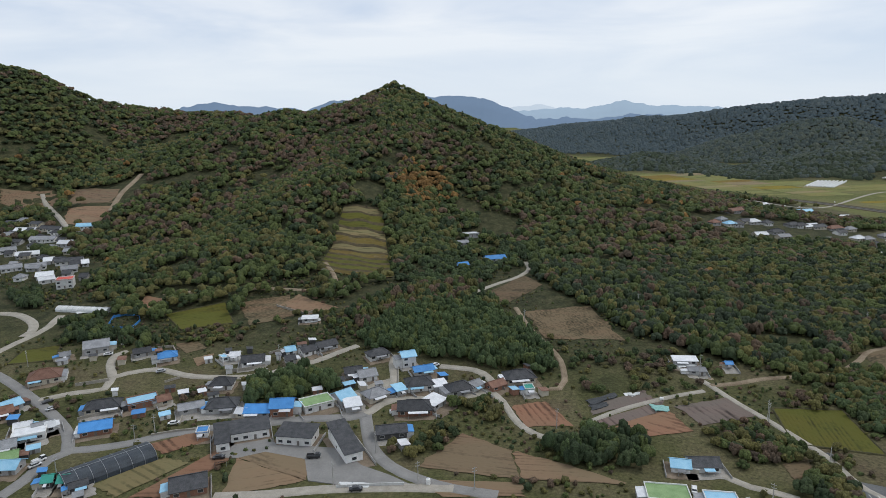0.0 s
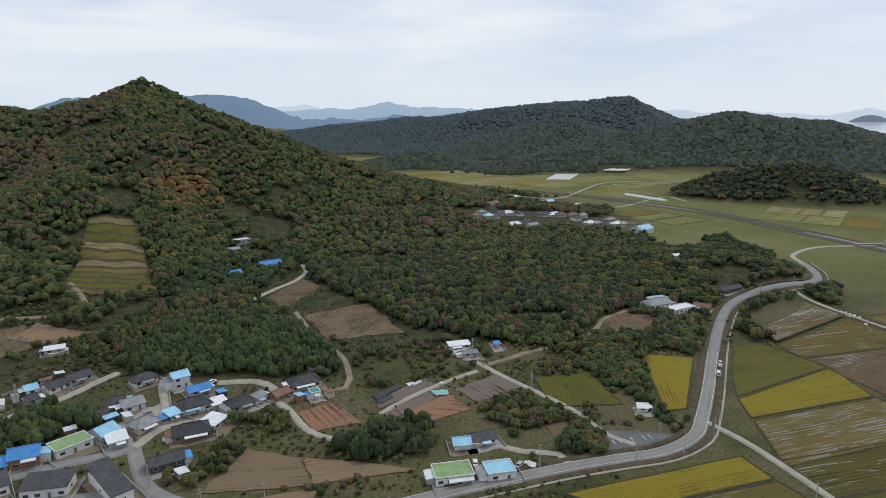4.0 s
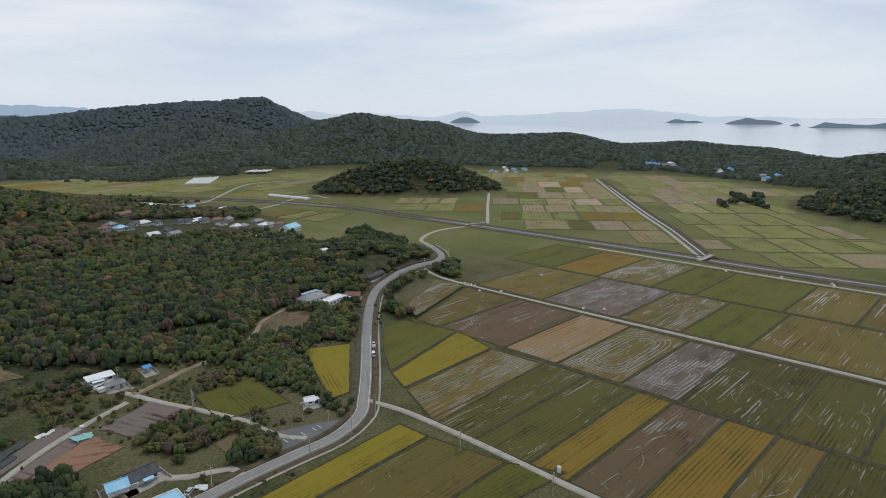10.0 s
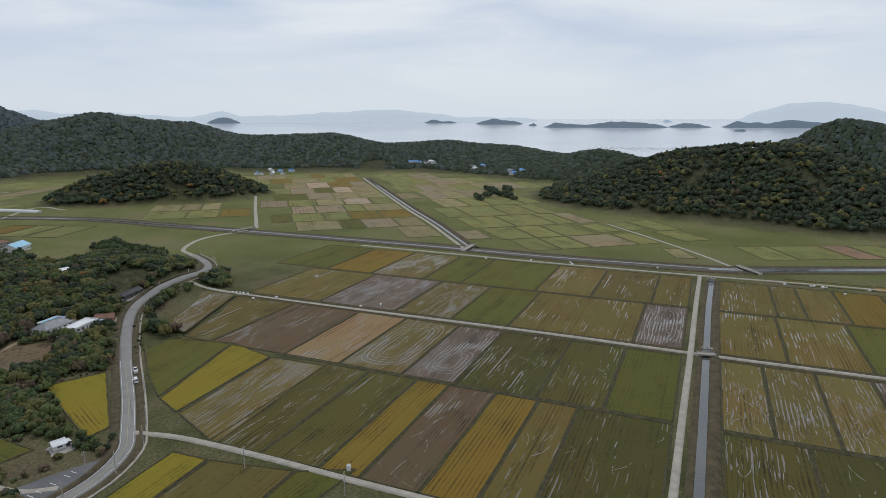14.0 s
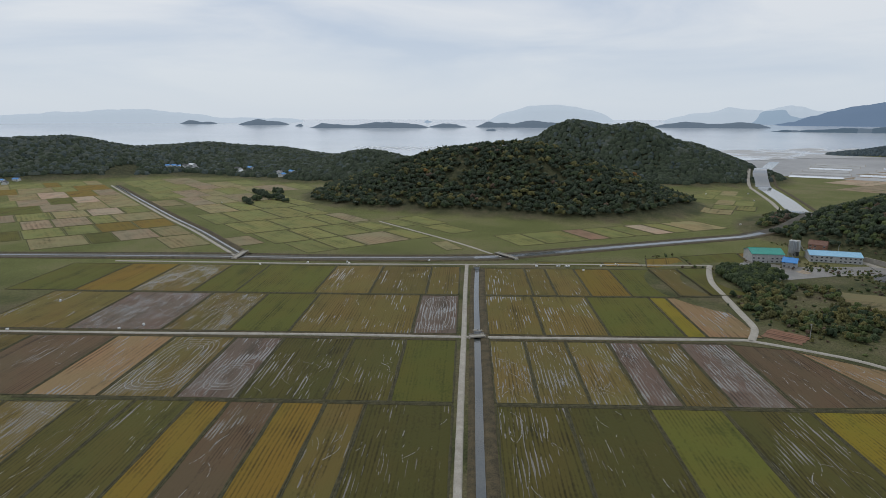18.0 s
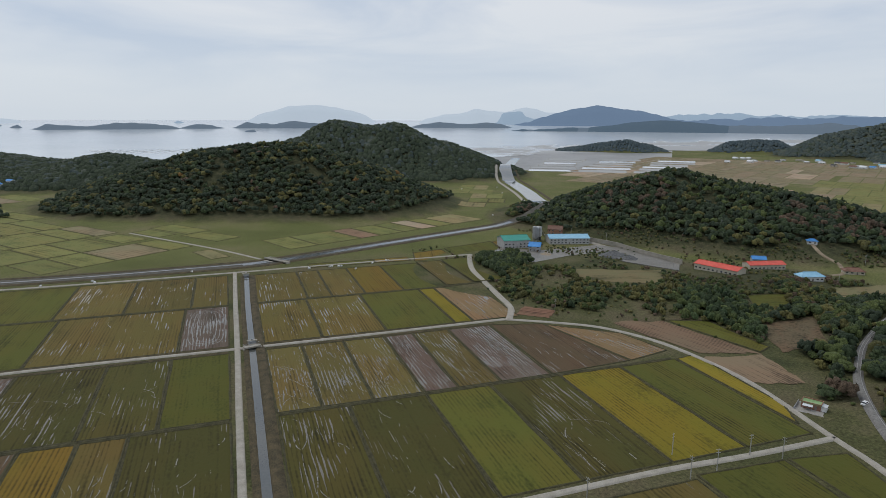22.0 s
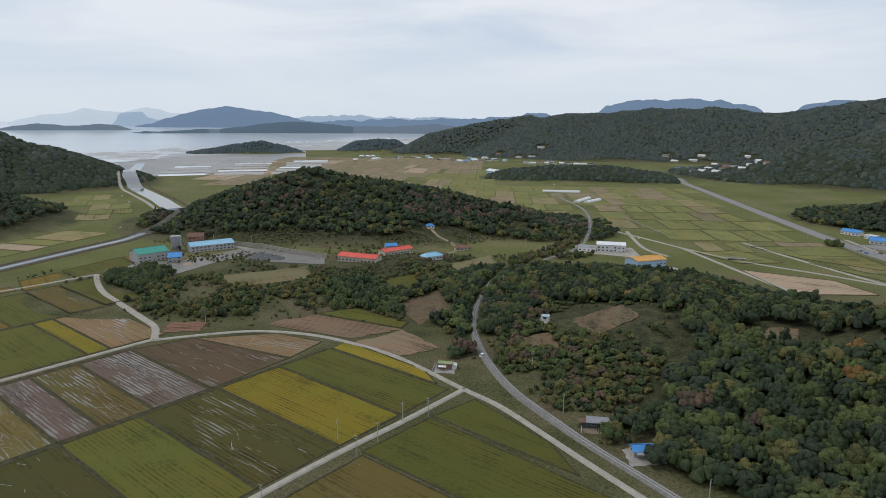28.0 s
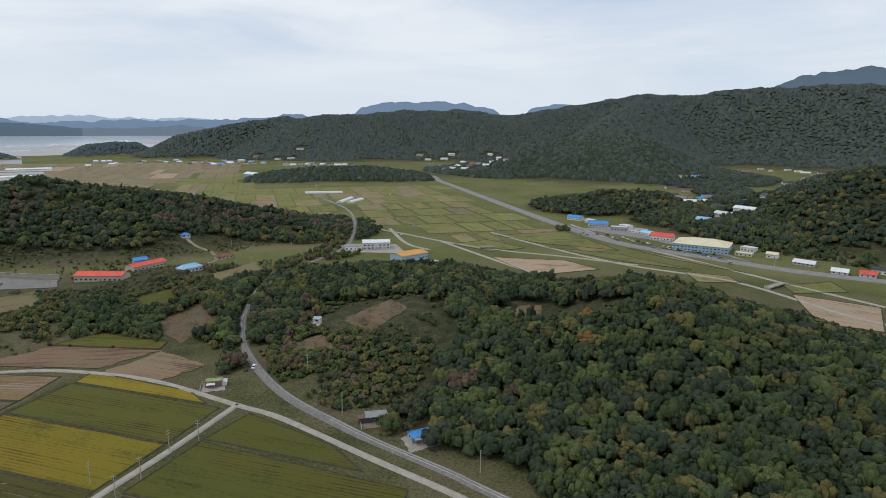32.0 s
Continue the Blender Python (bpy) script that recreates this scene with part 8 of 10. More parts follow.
rng = np.random.default_rng(8)
for hill in HILLS:
    hname, wide, _, crest = hill
    if hname in ("village_slope", "rise_east_foot"):
        continue
    cx = [p[0] for p in crest]
    cy = [p[1] for p in crest]
    mid_d = np.hypot(np.mean(cx), np.mean(cy))
    step = 4.5 + 0.0034 * min(mid_d, 1150) if mid_d < 1150 else 7.2 + 0.0009 * mid_d
    x, y = scatter(min(cx) - wide, max(cx) + wide, min(cy) - wide, max(cy) + wide, step, rng)
    mine, rel = hill_height(hill, x, y)
    limit = {"hill_main": 0.86, "hill_main_front": 0.9, "hill_west": 0.8, "ridge_south": 0.9, "forest_rise": 0.97, "forest_rise_end": 0.9, "knoll_camera": 0.95, "knoll_camera_low": 0.80, "hill_south_near": 0.72, "hill_south_tail": 0.8}.get(hname, 0.82)
    d = np.hypot(x, y)
    ok = (rel < limit + 0.1 * (blotch(x, y, 0.02, 2) - 0.5)) & (mine > 0.7) & (mine + bowl(d) >= terrain(x, y) * 0.80 - 0.5) & (d > 120) & (d < 2900)
    x, y, rel = x[ok], y[ok], rel[ok]
    ok = free(x, y, 7.0 if hname.startswith("forest_rise") else 4.0)
    ok &= (blotch(x, y, 0.045, 5) + rng.uniform(-0.2, 0.2, len(x))) > (0.12 if hname in ("hill_main", "hill_main_front", "hill_main_spur") else 0.06 if hname.startswith("forest_rise") else -1.0 if hname == "knoll_camera" or mid_d > 1150 else 0.12)
    for tx, ty, rx, ry in THIN:
        ok &= (((x - tx) / rx) ** 2 + ((y - ty) / ry) ** 2 > 1) | (rng.uniform(0, 1, len(x)) < 0.04)
    x, y = x[ok], y[ok]
    d = np.hypot(x, y)
    # thinner woods on the slopes that fall away behind a crest
    if mid_d > 600:
        h0 = terrain(x, y)
        ray = np.linspace(0.55, 0.97, 14)
        hidden = np.zeros(len(x), bool)
        for q in ray:
            hidden |= terrain(x * q, y * q) > EYE + (h0 + 6 - EYE) * q
        keep = ~hidden | (rng.uniform(0, 1, len(x)) < 0.04)
        x, y, d = x[keep], y[keep], d[keep]
    n = len(x)
    draw = rng.uniform(0, 1, n)
    tone = blotch(x, y, 0.012, 3) * 0.35 + blotch(x, y, 0.041, 8) * 0.35 + rng.uniform(0, 0.5, n)
    near = mid_d < 1150
    warm = 0.22 if hname in ("hill_main", "hill_main_front", "hill_west") else 0.12 if hname.startswith("hill_main") else (0.12 if hname.startswith("knoll_camera") else 0.08)
    if near:
        species = np.where(draw < 0.34, 0, np.where(draw < 0.74, 1, 2))
        species = np.where((tone > 1.0 - warm), 3, species)
        species = np.where(rng.uniform(0, 1, n) < 0.008, 4, species)
        species = np.where(np.hypot(x - -21, (y - 625) * 0.8) < 26 + 10 * rng.uniform(-1, 1, n), 4, species)
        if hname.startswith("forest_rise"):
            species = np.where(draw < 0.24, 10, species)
        if hname in ("hill_main", "hill_main_front", "hill_west"):
            species = np.where((draw < 0.34) & (draw > 0.20), 2, np.where((draw > 0.74) & (draw < 0.9), 1, species))
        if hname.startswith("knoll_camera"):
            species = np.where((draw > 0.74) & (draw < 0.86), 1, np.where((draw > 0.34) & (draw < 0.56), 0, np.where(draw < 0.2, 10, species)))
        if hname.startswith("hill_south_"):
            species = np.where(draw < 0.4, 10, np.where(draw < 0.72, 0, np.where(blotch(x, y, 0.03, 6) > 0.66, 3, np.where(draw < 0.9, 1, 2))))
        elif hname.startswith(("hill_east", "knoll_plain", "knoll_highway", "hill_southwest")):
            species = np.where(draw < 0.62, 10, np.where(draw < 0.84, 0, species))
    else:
        # distance picks the leaf colours with painted haze, bluest past 2050 m
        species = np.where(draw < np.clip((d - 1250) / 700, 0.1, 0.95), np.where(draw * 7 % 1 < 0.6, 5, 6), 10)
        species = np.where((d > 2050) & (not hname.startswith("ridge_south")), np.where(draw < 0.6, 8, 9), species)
    size = rng.uniform(0.65, 1.35, n) * step * (0.68 if mid_d < 1150 else 0.8)
    if hname.startswith("knoll_camera"):
        size *= 1.25
    tall = rng.uniform(0.75, 1.25, n) * (6.8 if near else 7.5) * (0.9 if hname == "forest_rise" else 0.7 if hname == "forest_rise_end" else 1.0)
    words = "mixed autumn woodland of pines and broadleaved trees" if near else "dark wooded hillside in the distance"
    if mid_d < 640:
        pines = (species == 0) & (rng.uniform(0, 1, n) < 0.4)
        grow("woodland", x[~pines], y[~pines], size[~pines], tall[~pines], species[~pines], ROUND_HI, words, seed=n)
        grow("woodland", x[pines], y[pines], size[pines] * 0.9, tall[pines] * 1.15, species[pines], PINE_HI, words, seed=n + 1)
    elif mid_d < 1150:
        pines = (species == 0) & (rng.uniform(0, 1, n) < 0.3)
        grow("woodland", x[~pines], y[~pines], size[~pines], tall[~pines], species[~pines], ROUND_MID, words, seed=n)
        if pines.sum():
            grow("woodland", x[pines], y[pines], size[pines] * 0.9, tall[pines] * 1.15, species[pines], PINE_MID, words, seed=n + 1)
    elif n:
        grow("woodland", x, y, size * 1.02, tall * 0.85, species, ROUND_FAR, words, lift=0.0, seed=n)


# ---- groves, hedges and scrub ----
def grove(outline, step, radius, tall, mix, label, templates=None, margin=2.5, name="grove", seed=1, gaps=0.0):
    g = np.random.default_rng(seed)
    px, py = [q[0] for q in outline], [q[1] for q in outline]
    x, y = scatter(min(px), max(px), min(py), max(py), step, g)
    ok = inside(outline, x, y)
    x, y = x[ok], y[ok]
    ok = free(x, y, margin) & (blotch(x, y, 0.09, seed) + g.uniform(-0.25, 0.25, len(x)) > gaps)
    x, y = x[ok], y[ok]
    if not len(x):
        return
    species = g.choice(np.array(mix), len(x))
    grow(name, x, y, g.uniform(0.65, 1.3, len(x)) * radius, g.uniform(0.65, 1.25, len(x)) * tall, species, templates or ROUND_GROVE, label, "trees", lift=0.1, seed=seed)


grove([(-48, 323), (-46, 349), (-24, 377), (4, 389), (29, 377), (43, 344), (52, 317), (56, 290), (46, 282), (28, 291), (3, 302), (-26, 310)], 3.6, 2.5, 6.5, [7, 7, 7, 1], "dense dark green bamboo grove", seed=21, gaps=0.0)
grove([(-37, 407), (21, 430), (35, 404), (39, 372), (4, 379), (-34, 366), (-48, 341), (-62, 367)], 5, 3, 7, [0, 1, 1, 2, 2, 3], "mixed trees on the lower slope", seed=22, gaps=0.2)
grove([(-92, 263), (-91, 286), (-76, 294), (-55, 287), (-46, 274), (-65, 266), (-63, 251), (-66, 251)], 4.5, 3.2, 7, [7, 7, 7, 1], "round dark green trees behind the houses", seed=23, gaps=0.0)
grove([(37, 221), (48, 233), (61, 232), (74, 230), (79, 218), (69, 205), (55, 207), (42, 213)], 4.5, 3.4, 7, [0, 7, 0, 1], "dark evergreen grove beside the field", seed=24, gaps=0.0)
grove([(65, 309), (97, 308), (112, 285), (98, 268), (66, 264), (58, 275)], 5, 2.2, 3.5, [0, 1, 1, 2, 2, 3], "bushes on the slope", seed=25, gaps=0.35)
grove([(99, 230), (124, 236), (133, 221), (130, 202), (116, 217)], 4.5, 2.6, 4.5, [0, 1, 1, 2, 2, 3], "bushes beside the track", seed=26, gaps=0.1)
grove([(-29, 225), (-16, 227), (-5, 237), (9, 237), (2, 224), (-11, 215), (-22, 216)], 4, 2.4, 4, [0, 1, 1, 2, 2, 3], "bushes below the barn", seed=27, gaps=0.1)
grove([(-3, 259), (22, 258), (25, 243), (16, 234), (2, 237)], 4.5, 2.6, 4.5, [1, 2, 2], "bushes beside the lane", seed=28, gaps=0.25)
grove([(-204, 348), (-180, 347), (-156, 335), (-163, 322), (-192, 332), (-214, 332), (-222, 346)], 4.5, 3, 6, [0, 0, 1, 7], "dark trees beside the pond", seed=29, gaps=0.0)
grove([(-241, 378), (-212, 376), (-201, 348), (-220, 341)], 4.5, 2.6, 5, [0, 0, 1, 7], "dark trees", seed=30, gaps=0.1)
grove([(-167, 339), (-149, 342), (-128, 370), (-100, 370), (-87, 343), (-122, 329), (-150, 323)], 5, 2, 2.8, [0, 1, 1, 2, 2, 3], "bushes on the slope", seed=31, gaps=0.45)
grove([(-126, 384), (-84, 393), (-54, 386), (-56, 350), (-88, 347)], 5, 2.2, 4, [0, 1, 1, 2, 2, 3], "bushes on the slope", seed=32, gaps=0.4)
grove([(-258, 446), (-219, 446), (-204, 412), (-239, 414)], 4, 2, 3.2, [1, 7], "green shrubs at the wood edge", seed=33, gaps=0.1)
grove([(-300, 418), (-288, 429), (-262, 394), (-278, 390)], 4, 3, 6, [0, 0, 1, 7], "dark trees below the hill village", seed=34, gaps=0.0)
grove([(-236, 313), (-221, 299), (-201, 286), (-202, 275)], 5, 2, 3, [0, 1, 1, 2, 2, 3], "garden bushes", seed=35, gaps=0.3)
grove([(-123, 277), (-115, 277), (-110, 263), (-126, 264)], 4, 2.2, 3.5, [0, 1, 1, 2, 2, 3], "garden bushes", seed=36, gaps=0.2)
grove([(103, 227), (128, 227), (129, 209), (136, 193), (134, 179), (117, 189), (106, 206)], 4.5, 2.8, 4.5, [0, 1, 1, 2, 2, 3], "bushes between track and road", seed=37, gaps=0.15)
grove([(166, 268), (200, 264), (192, 234), (180, 211), (172, 208), (173, 237)], 4.2, 3, 4.5, [1, 7, 2], "thick bushes beside the meadow", seed=38, gaps=0.0)
grove([(237, 296), (275, 290), (242, 251), (217, 255), (211, 268)], 4.2, 3, 5, [0, 1, 1, 2, 2, 3], "trees beside the road", seed=39, gaps=0.05)
grove([(180, 211), (179, 190), (170, 184), (168, 197)], 4, 1.8, 2.6, [1, 0], "hedge beside the road", seed=40, gaps=0.0)
grove([(148, 298), (181, 292), (211, 278), (190, 260), (163, 274)], 4.2, 2.8, 5, [1, 1, 2], "trees at the wood edge", seed=41, gaps=0.1)
grove([(318, 349), (347, 343), (360, 326), (327, 323), (292, 332)], 4.5, 2.6, 4, [0, 1, 1, 2, 2, 3], "bushes above the road", seed=42, gaps=0.3)
grove([(224, 308), (245, 337), (304, 334), (234, 297)], 4.5, 2.6, 4, [0, 1, 1, 2, 2, 3], "bushes above the road", seed=43, gaps=0.3)
grove([(907, 226), (1046, 242), (1062, 202), (932, 160)], 5, 5.2, 9, [0, 10], "clump of dark trees on the plain", seed=44, gaps=-1.0)
grove([(472, -252), (473, -291), (450, -300), (419, -252), (401, -227), (427, -232)], 4.2, 3, 6, [0, 0, 1], "dark trees at the wood edge", seed=45, gaps=0.0)
grove([(408, -230), (441, -282), (390, -327), (327, -349), (285, -299), (311, -261), (342, -236), (343, -210)], 4.8, 2.6, 4.2, [0, 1, 1, 2, 2], "mixed thicket on the rise", seed=46, gaps=0.47)
grove([(330, -346), (295, -358), (261, -356), (225, -326), (250, -305), (280, -295)], 4.6, 3.0, 5.5, [0, 0, 1, 7], "dark trees on the rise", seed=47, gaps=0.34)
grove([(225, -326), (269, -449), (251, -444), (196, -343), (186, -292)], 4.6, 2.8, 5, [0, 1, 2], "trees beside the road", seed=48, gaps=0.5)
grove([(417, -350), (356, -373), (298, -375), (323, -352), (383, -334)], 5, 2, 3, [0, 1, 1, 2, 2, 3], "bushes on the rise", seed=49, gaps=0.2)
grove([(181, -332), (192, -384), (169, -390), (129, -332), (122, -272), (136, -268)], 4.6, 2.6, 4.5, [0, 1, 1, 2, 2, 3], "bushes along the road", seed=50, gaps=0.25)
grove([(250, -492), (241, -571), (239, -629), (193, -569), (213, -503), (204, -438)], 5, 2.6, 5, [0, 1, 1, 2, 2, 3], "trees beside the road", seed=51, gaps=0.35)
grove([(317, -447), (279, -487), (220, -431), (202, -364), (255, -375), (306, -403)], 5, 2.4, 4, [0, 1, 1, 2, 2, 3], "bushes and gardens", seed=52, gaps=0.4)
grove([(75, -409), (18, -539), (-1, -561), (16, -488), (46, -363)], 5, 3, 5, [0, 0, 1, 7], "dark hedge trees by the track", seed=53, gaps=0.2)
grove([(27, -748), (1, -766), (-6, -724), (23, -717)], 5, 3.4, 6, [0, 1], "dark clump of trees beside the main road", seed=54, gaps=0.0)
grove([(-131, -872), (-213, -866), (-239, -732), (-238, -688), (-180, -719), (-132, -787)], 7, 4, 8, [0, 5, 1], "trees round the houses", seed=55, gaps=0.15)
grove([(-184, -1420), (-342, -1419), (-319, -809), (-265, -823), (-214, -1306)], 9, 5, 9, [5, 0, 6], "woods behind the houses", seed=56, gaps=0.05)
grove([(-171, -679), (-215, -648), (-274, -602), (-288, -636), (-228, -691)], 7, 3.4, 6, [0, 0, 1, 7], "trees beside the main road", seed=57, gaps=0.3)
grove([(260, 585), (321, 563), (429, 569), (435, 516), (364, 482), (267, 535)], 6, 3, 5, [0, 0, 1, 7], "trees round the hamlet", seed=58, gaps=0.35)
grove([(444, 490), (510, 508), (469, 406), (382, 354), (351, 373)], 5, 3, 5, [0, 0, 1, 7], "trees beside the road", seed=59, gaps=0.2)
grove([(483, -257), (514, -295), (498, -318), (426, -250)], 4.5, 3, 5.5, [0, 0, 1], "dark trees at the field edge", seed=60, gaps=0.0)
grove([(88, 262), (119, 273), (132, 232), (111, 225), (92, 242)], 5, 1.8, 2.6, [0, 1, 1, 2, 2, 3], "bushes on field edges", seed=61, gaps=0.62)
grove([(150, 264), (176, 250), (173, 215), (170, 184), (144, 205), (138, 228)], 4.5, 1.8, 2.6, [1, 2, 2, 3], "bushes round the meadow", seed=62, gaps=0.6)
grove([(234, 380), (265, 324), (257, 268), (234, 244), (220, 272), (193, 318)], 4.6, 2.8, 5, [0, 1, 1, 2, 2, 3], "thick bushes beside the road", seed=63, gaps=0.2)
grove([(193, 318), (220, 272), (213, 252), (195, 230), (175, 248), (169, 282)], 4.2, 2.6, 4, [1, 7, 2, 3], "thick bushes beside the road", seed=64, gaps=0.15)
grove([(131, 226), (139, 202), (140, 184), (130, 181), (119, 208)], 4.2, 2.6, 4, [0, 1, 1, 2, 2, 3], "bushes below the track", seed=65, gaps=0.2)
grove([(348, 483), (341, 354), (388, 332), (350, 320), (320, 324), (286, 368)], 5, 2.6, 4, [0, 1, 1, 2, 2, 3], "scrub trees above the road", seed=66, gaps=0.25)
grove([(31, 363), (64, 320), (58, 286), (35, 329)], 4.5, 2.0, 3, [0, 1, 1, 2, 2, 3], "bushes beside the footpath", seed=67, gaps=0.55)
grove([(96, 326), (128, 298), (142, 273), (124, 279), (94, 298)], 4.5, 2.2, 3.4, [0, 1, 1, 2, 2, 3], "bushes at the wood edge", seed=68, gaps=0.4)
grove([(150, 262), (197, 262), (166, 217), (147, 217), (139, 234)], 4.5, 2.4, 3.6, [0, 1, 1, 2, 2, 3], "bushes beside the meadow", seed=69, gaps=0.45)
grove([(57, 485), (129, 474), (208, 417), (260, 357), (269, 324), (201, 288), (150, 290), (109, 320), (89, 372), (65, 438)], 5, 3.6, 7, [0, 0, 1, 10, 1, 2, 3], "mixed woodland on the lower slope", seed=70, gaps=0.1)
grove([(-40, 578), (30, 588), (67, 550), (106, 486), (60, 451), (30, 433), (-5, 417), (-37, 434)], 5, 2.9, 5, [0, 0, 1, 7], "dark orchard trees round the hillside houses", seed=71, gaps=0.22)
grove([(-42, 437), (-8, 419), (42, 321), (34, 292), (-10, 342), (-38, 365)], 4.4, 2.6, 4.5, [0, 1, 7, 2], "thick dark bushes above the village", seed=72, gaps=0.3)
grove([(150, -305), (111, -305), (66, -299), (66, -254), (86, -249), (120, -265)], 5, 2.6, 3.4, [0, 1, 1, 2, 2, 3], "bushes on the open slope", seed=73, gaps=0.3)
grove([(266, -389), (269, -449), (241, -428), (213, -358), (222, -328)], 5, 2.6, 4, [0, 1, 2], "hedge trees beside the railway", seed=74, gaps=0.3)

grove([(62, -252), (100, -237), (134, -262), (158, -300), (170, -345), (150, -372), (112, -372), (78, -345), (62, -300)], 4.2, 1.9, 2.6, [0, 1, 1, 1, 2], "rows of dark bushes on the open slope", seed=75, gaps=0.3)
grove([(190, -330), (215, -300), (290, -310), (330, -360), (300, -420), (240, -430), (205, -390)], 5, 2.2, 3.2, [0, 1, 2], "bushes among the hillside gardens", seed=76, gaps=0.5)

# low scrub and rank grass over the slopes and field margins
sx, sy = scatter(-420, 470, 130, 620, 3.8, rng)
sd, sb = np.hypot(sx, sy), np.degrees(np.arctan2(sx, sy))
ok = (sd > 170) & (sd < 620) & (sb > -44) & (sb < 50)
sx, sy = sx[ok], sy[ok]
ok = free(sx, sy, 1.5) & (blotch(sx, sy, 0.05, 7) + rng.uniform(-0.3, 0.3, len(sx)) > 0.52)
ok &= ~((sx > 150) & (terrain(sx, sy) < 0.05))
sx, sy = sx[ok], sy[ok]
grow("scrub", sx, sy, rng.uniform(0.5, 1.0, len(sx)) * (1 + 1.4 * blotch(sx, sy, 0.07, 4) ** 2), rng.uniform(0.4, 1.2, len(sx)) * (1 + 1.6 * blotch(sx, sy, 0.07, 4) ** 2), rng.choice(np.array([0, 1, 1, 2, 2, 3]), len(sx)), ROUND_LO, "low scrub and rank grass on the slopes", "scrub", lift=0.0, seed=77)
sx, sy = scatter(60, 640, -640, -170, 4.8, rng)
sd, sb = np.hypot(sx, sy), np.degrees(np.arctan2(sx, sy))
ok = (sd > 200) & (sd < 700) & (sb > 112) & (sb < 176)
sx, sy = sx[ok], sy[ok]
ok = free(sx, sy, 1.5) & (blotch(sx, sy, 0.05, 9) + rng.uniform(-0.25, 0.25, len(sx)) > 0.6) & (np.hypot(sx - 150, sy + 180) > 90)
ok &= (hill_height(HILLS[[q[0] for q in HILLS].index("rise_east_foot")], sx, sy)[1] < 1.0) | (terrain(sx, sy) > 0.3)
sx, sy = sx[ok], sy[ok]
grow("scrub", sx, sy, rng.uniform(0.7, 2.0, len(sx)), rng.uniform(0.5, 2.2, len(sx)), rng.choice(np.array([0, 1, 1, 2, 2, 3]), len(sx)), ROUND_LO, "low scrub and rank grass on the slopes", "scrub", lift=0.0, seed=78)


# ---- yard, parking, bridges, pans ----
def pad(name, outline, material, lift, label, category="pavement"):
    zs = terrain([q[0] for q in outline], [q[1] for q in outline])
    verts = [(q[0], q[1], float(z) + lift) for q, z in zip(outline, zs)] + [(q[0], q[1], float(z) - 0.6) for q, z in zip(outline, zs)]
    n = len(outline)
    bm = bmesh.new()
    vs = [bm.verts.new(v) for v in verts]
    bm.faces.new(vs[:n])
    for i in range(n):
        bm.faces.new((vs[i], vs[n + i], vs[n + (i + 1) % n], vs[(i + 1) % n]))
    bmesh.ops.recalc_face_normals(bm, faces=bm.faces)
    bmesh.ops.triangulate(bm, faces=[f for f in bm.faces if len(f.verts) > 4])
    return tagged(part(name, bm, material, None), label, category, kind="structure")


pad("yard", [(-89.4, 217.3), (-87.8, 220.1), (-84.1, 226.9), (-70.8, 231.4), (-67.2, 226.2), (-53.1, 224.8), (-42.1, 223.1), (-31.7, 210.6), (-20.7, 203.9), (-9.2, 194.8), (-18.0, 194.2), (-36.0, 197.7), (-49.6, 201.0), (-53.7, 215.4), (-70.2, 221.1), (-79.7, 216.8)], M_ASPHALT, 0.3, "grey asphalt yard between the school blocks")
pad("parking_bay", [(127.6, 190.2), (141.0, 196.7), (155.0, 189.8), (166.0, 182.9), (161.2, 179.2), (144.1, 178.0), (131.8, 179.9)], M_ASPHALT_D, 0.35, "dark asphalt parking bay beside the road")
pad("forecourt", [(-46.2, 268.0), (-34.9, 278.8), (-27.3, 283.7), (-26.0, 267.7), (-35.6, 261.6)], M_CONCRETE, 0.2, "pale concrete yard between houses")
pad("works_yard", [(461.1, -261.3), (527.3, -308.7), (490.1, -326.7), (491.6, -397.2), (461.3, -386.8), (457.9, -342.8), (444.4, -296.0)], M_MUD, 0.25, "grey gravel yard of the works")
pad("works_yard", [(228.8, -602.0), (174.1, -622.1), (150.7, -578.7), (183.7, -574.4), (216.9, -570.1)], M_CONCRETE, 0.3, "pale concrete yard beside the local road")
pad("works_yard", [(147.1, -524.8), (118.1, -557.6), (96.4, -527.3), (80.4, -418.3), (99.5, -413.2)], M_CONCRETE, 0.3, "pale concrete yard beside the works hall")
pad("forecourt", [(-12.6, -769.9), (-91.4, -711.1), (-155.9, -635.2), (-172.4, -601.8), (-157.9, -643.9), (-122.0, -717.7), (-67.7, -796.1)], M_ASPHALT, 0.5, "asphalt forecourt along the main road")
pad("retaining_yard", [(491.6, -397.2), (463.8, -419.0), (384.7, -402.8), (364.6, -382.0), (416.7, -369.6)], M_MUD, 0.6, "grey gravel store behind a concrete wall")
dashes("bay_line", [(135.0, 187.4), (147.3, 185.7), (158.2, 184.5)], M_PAINT, 0.42, 3.2, 0.14, 2.5, label="white painted parking bays", step=0.25)


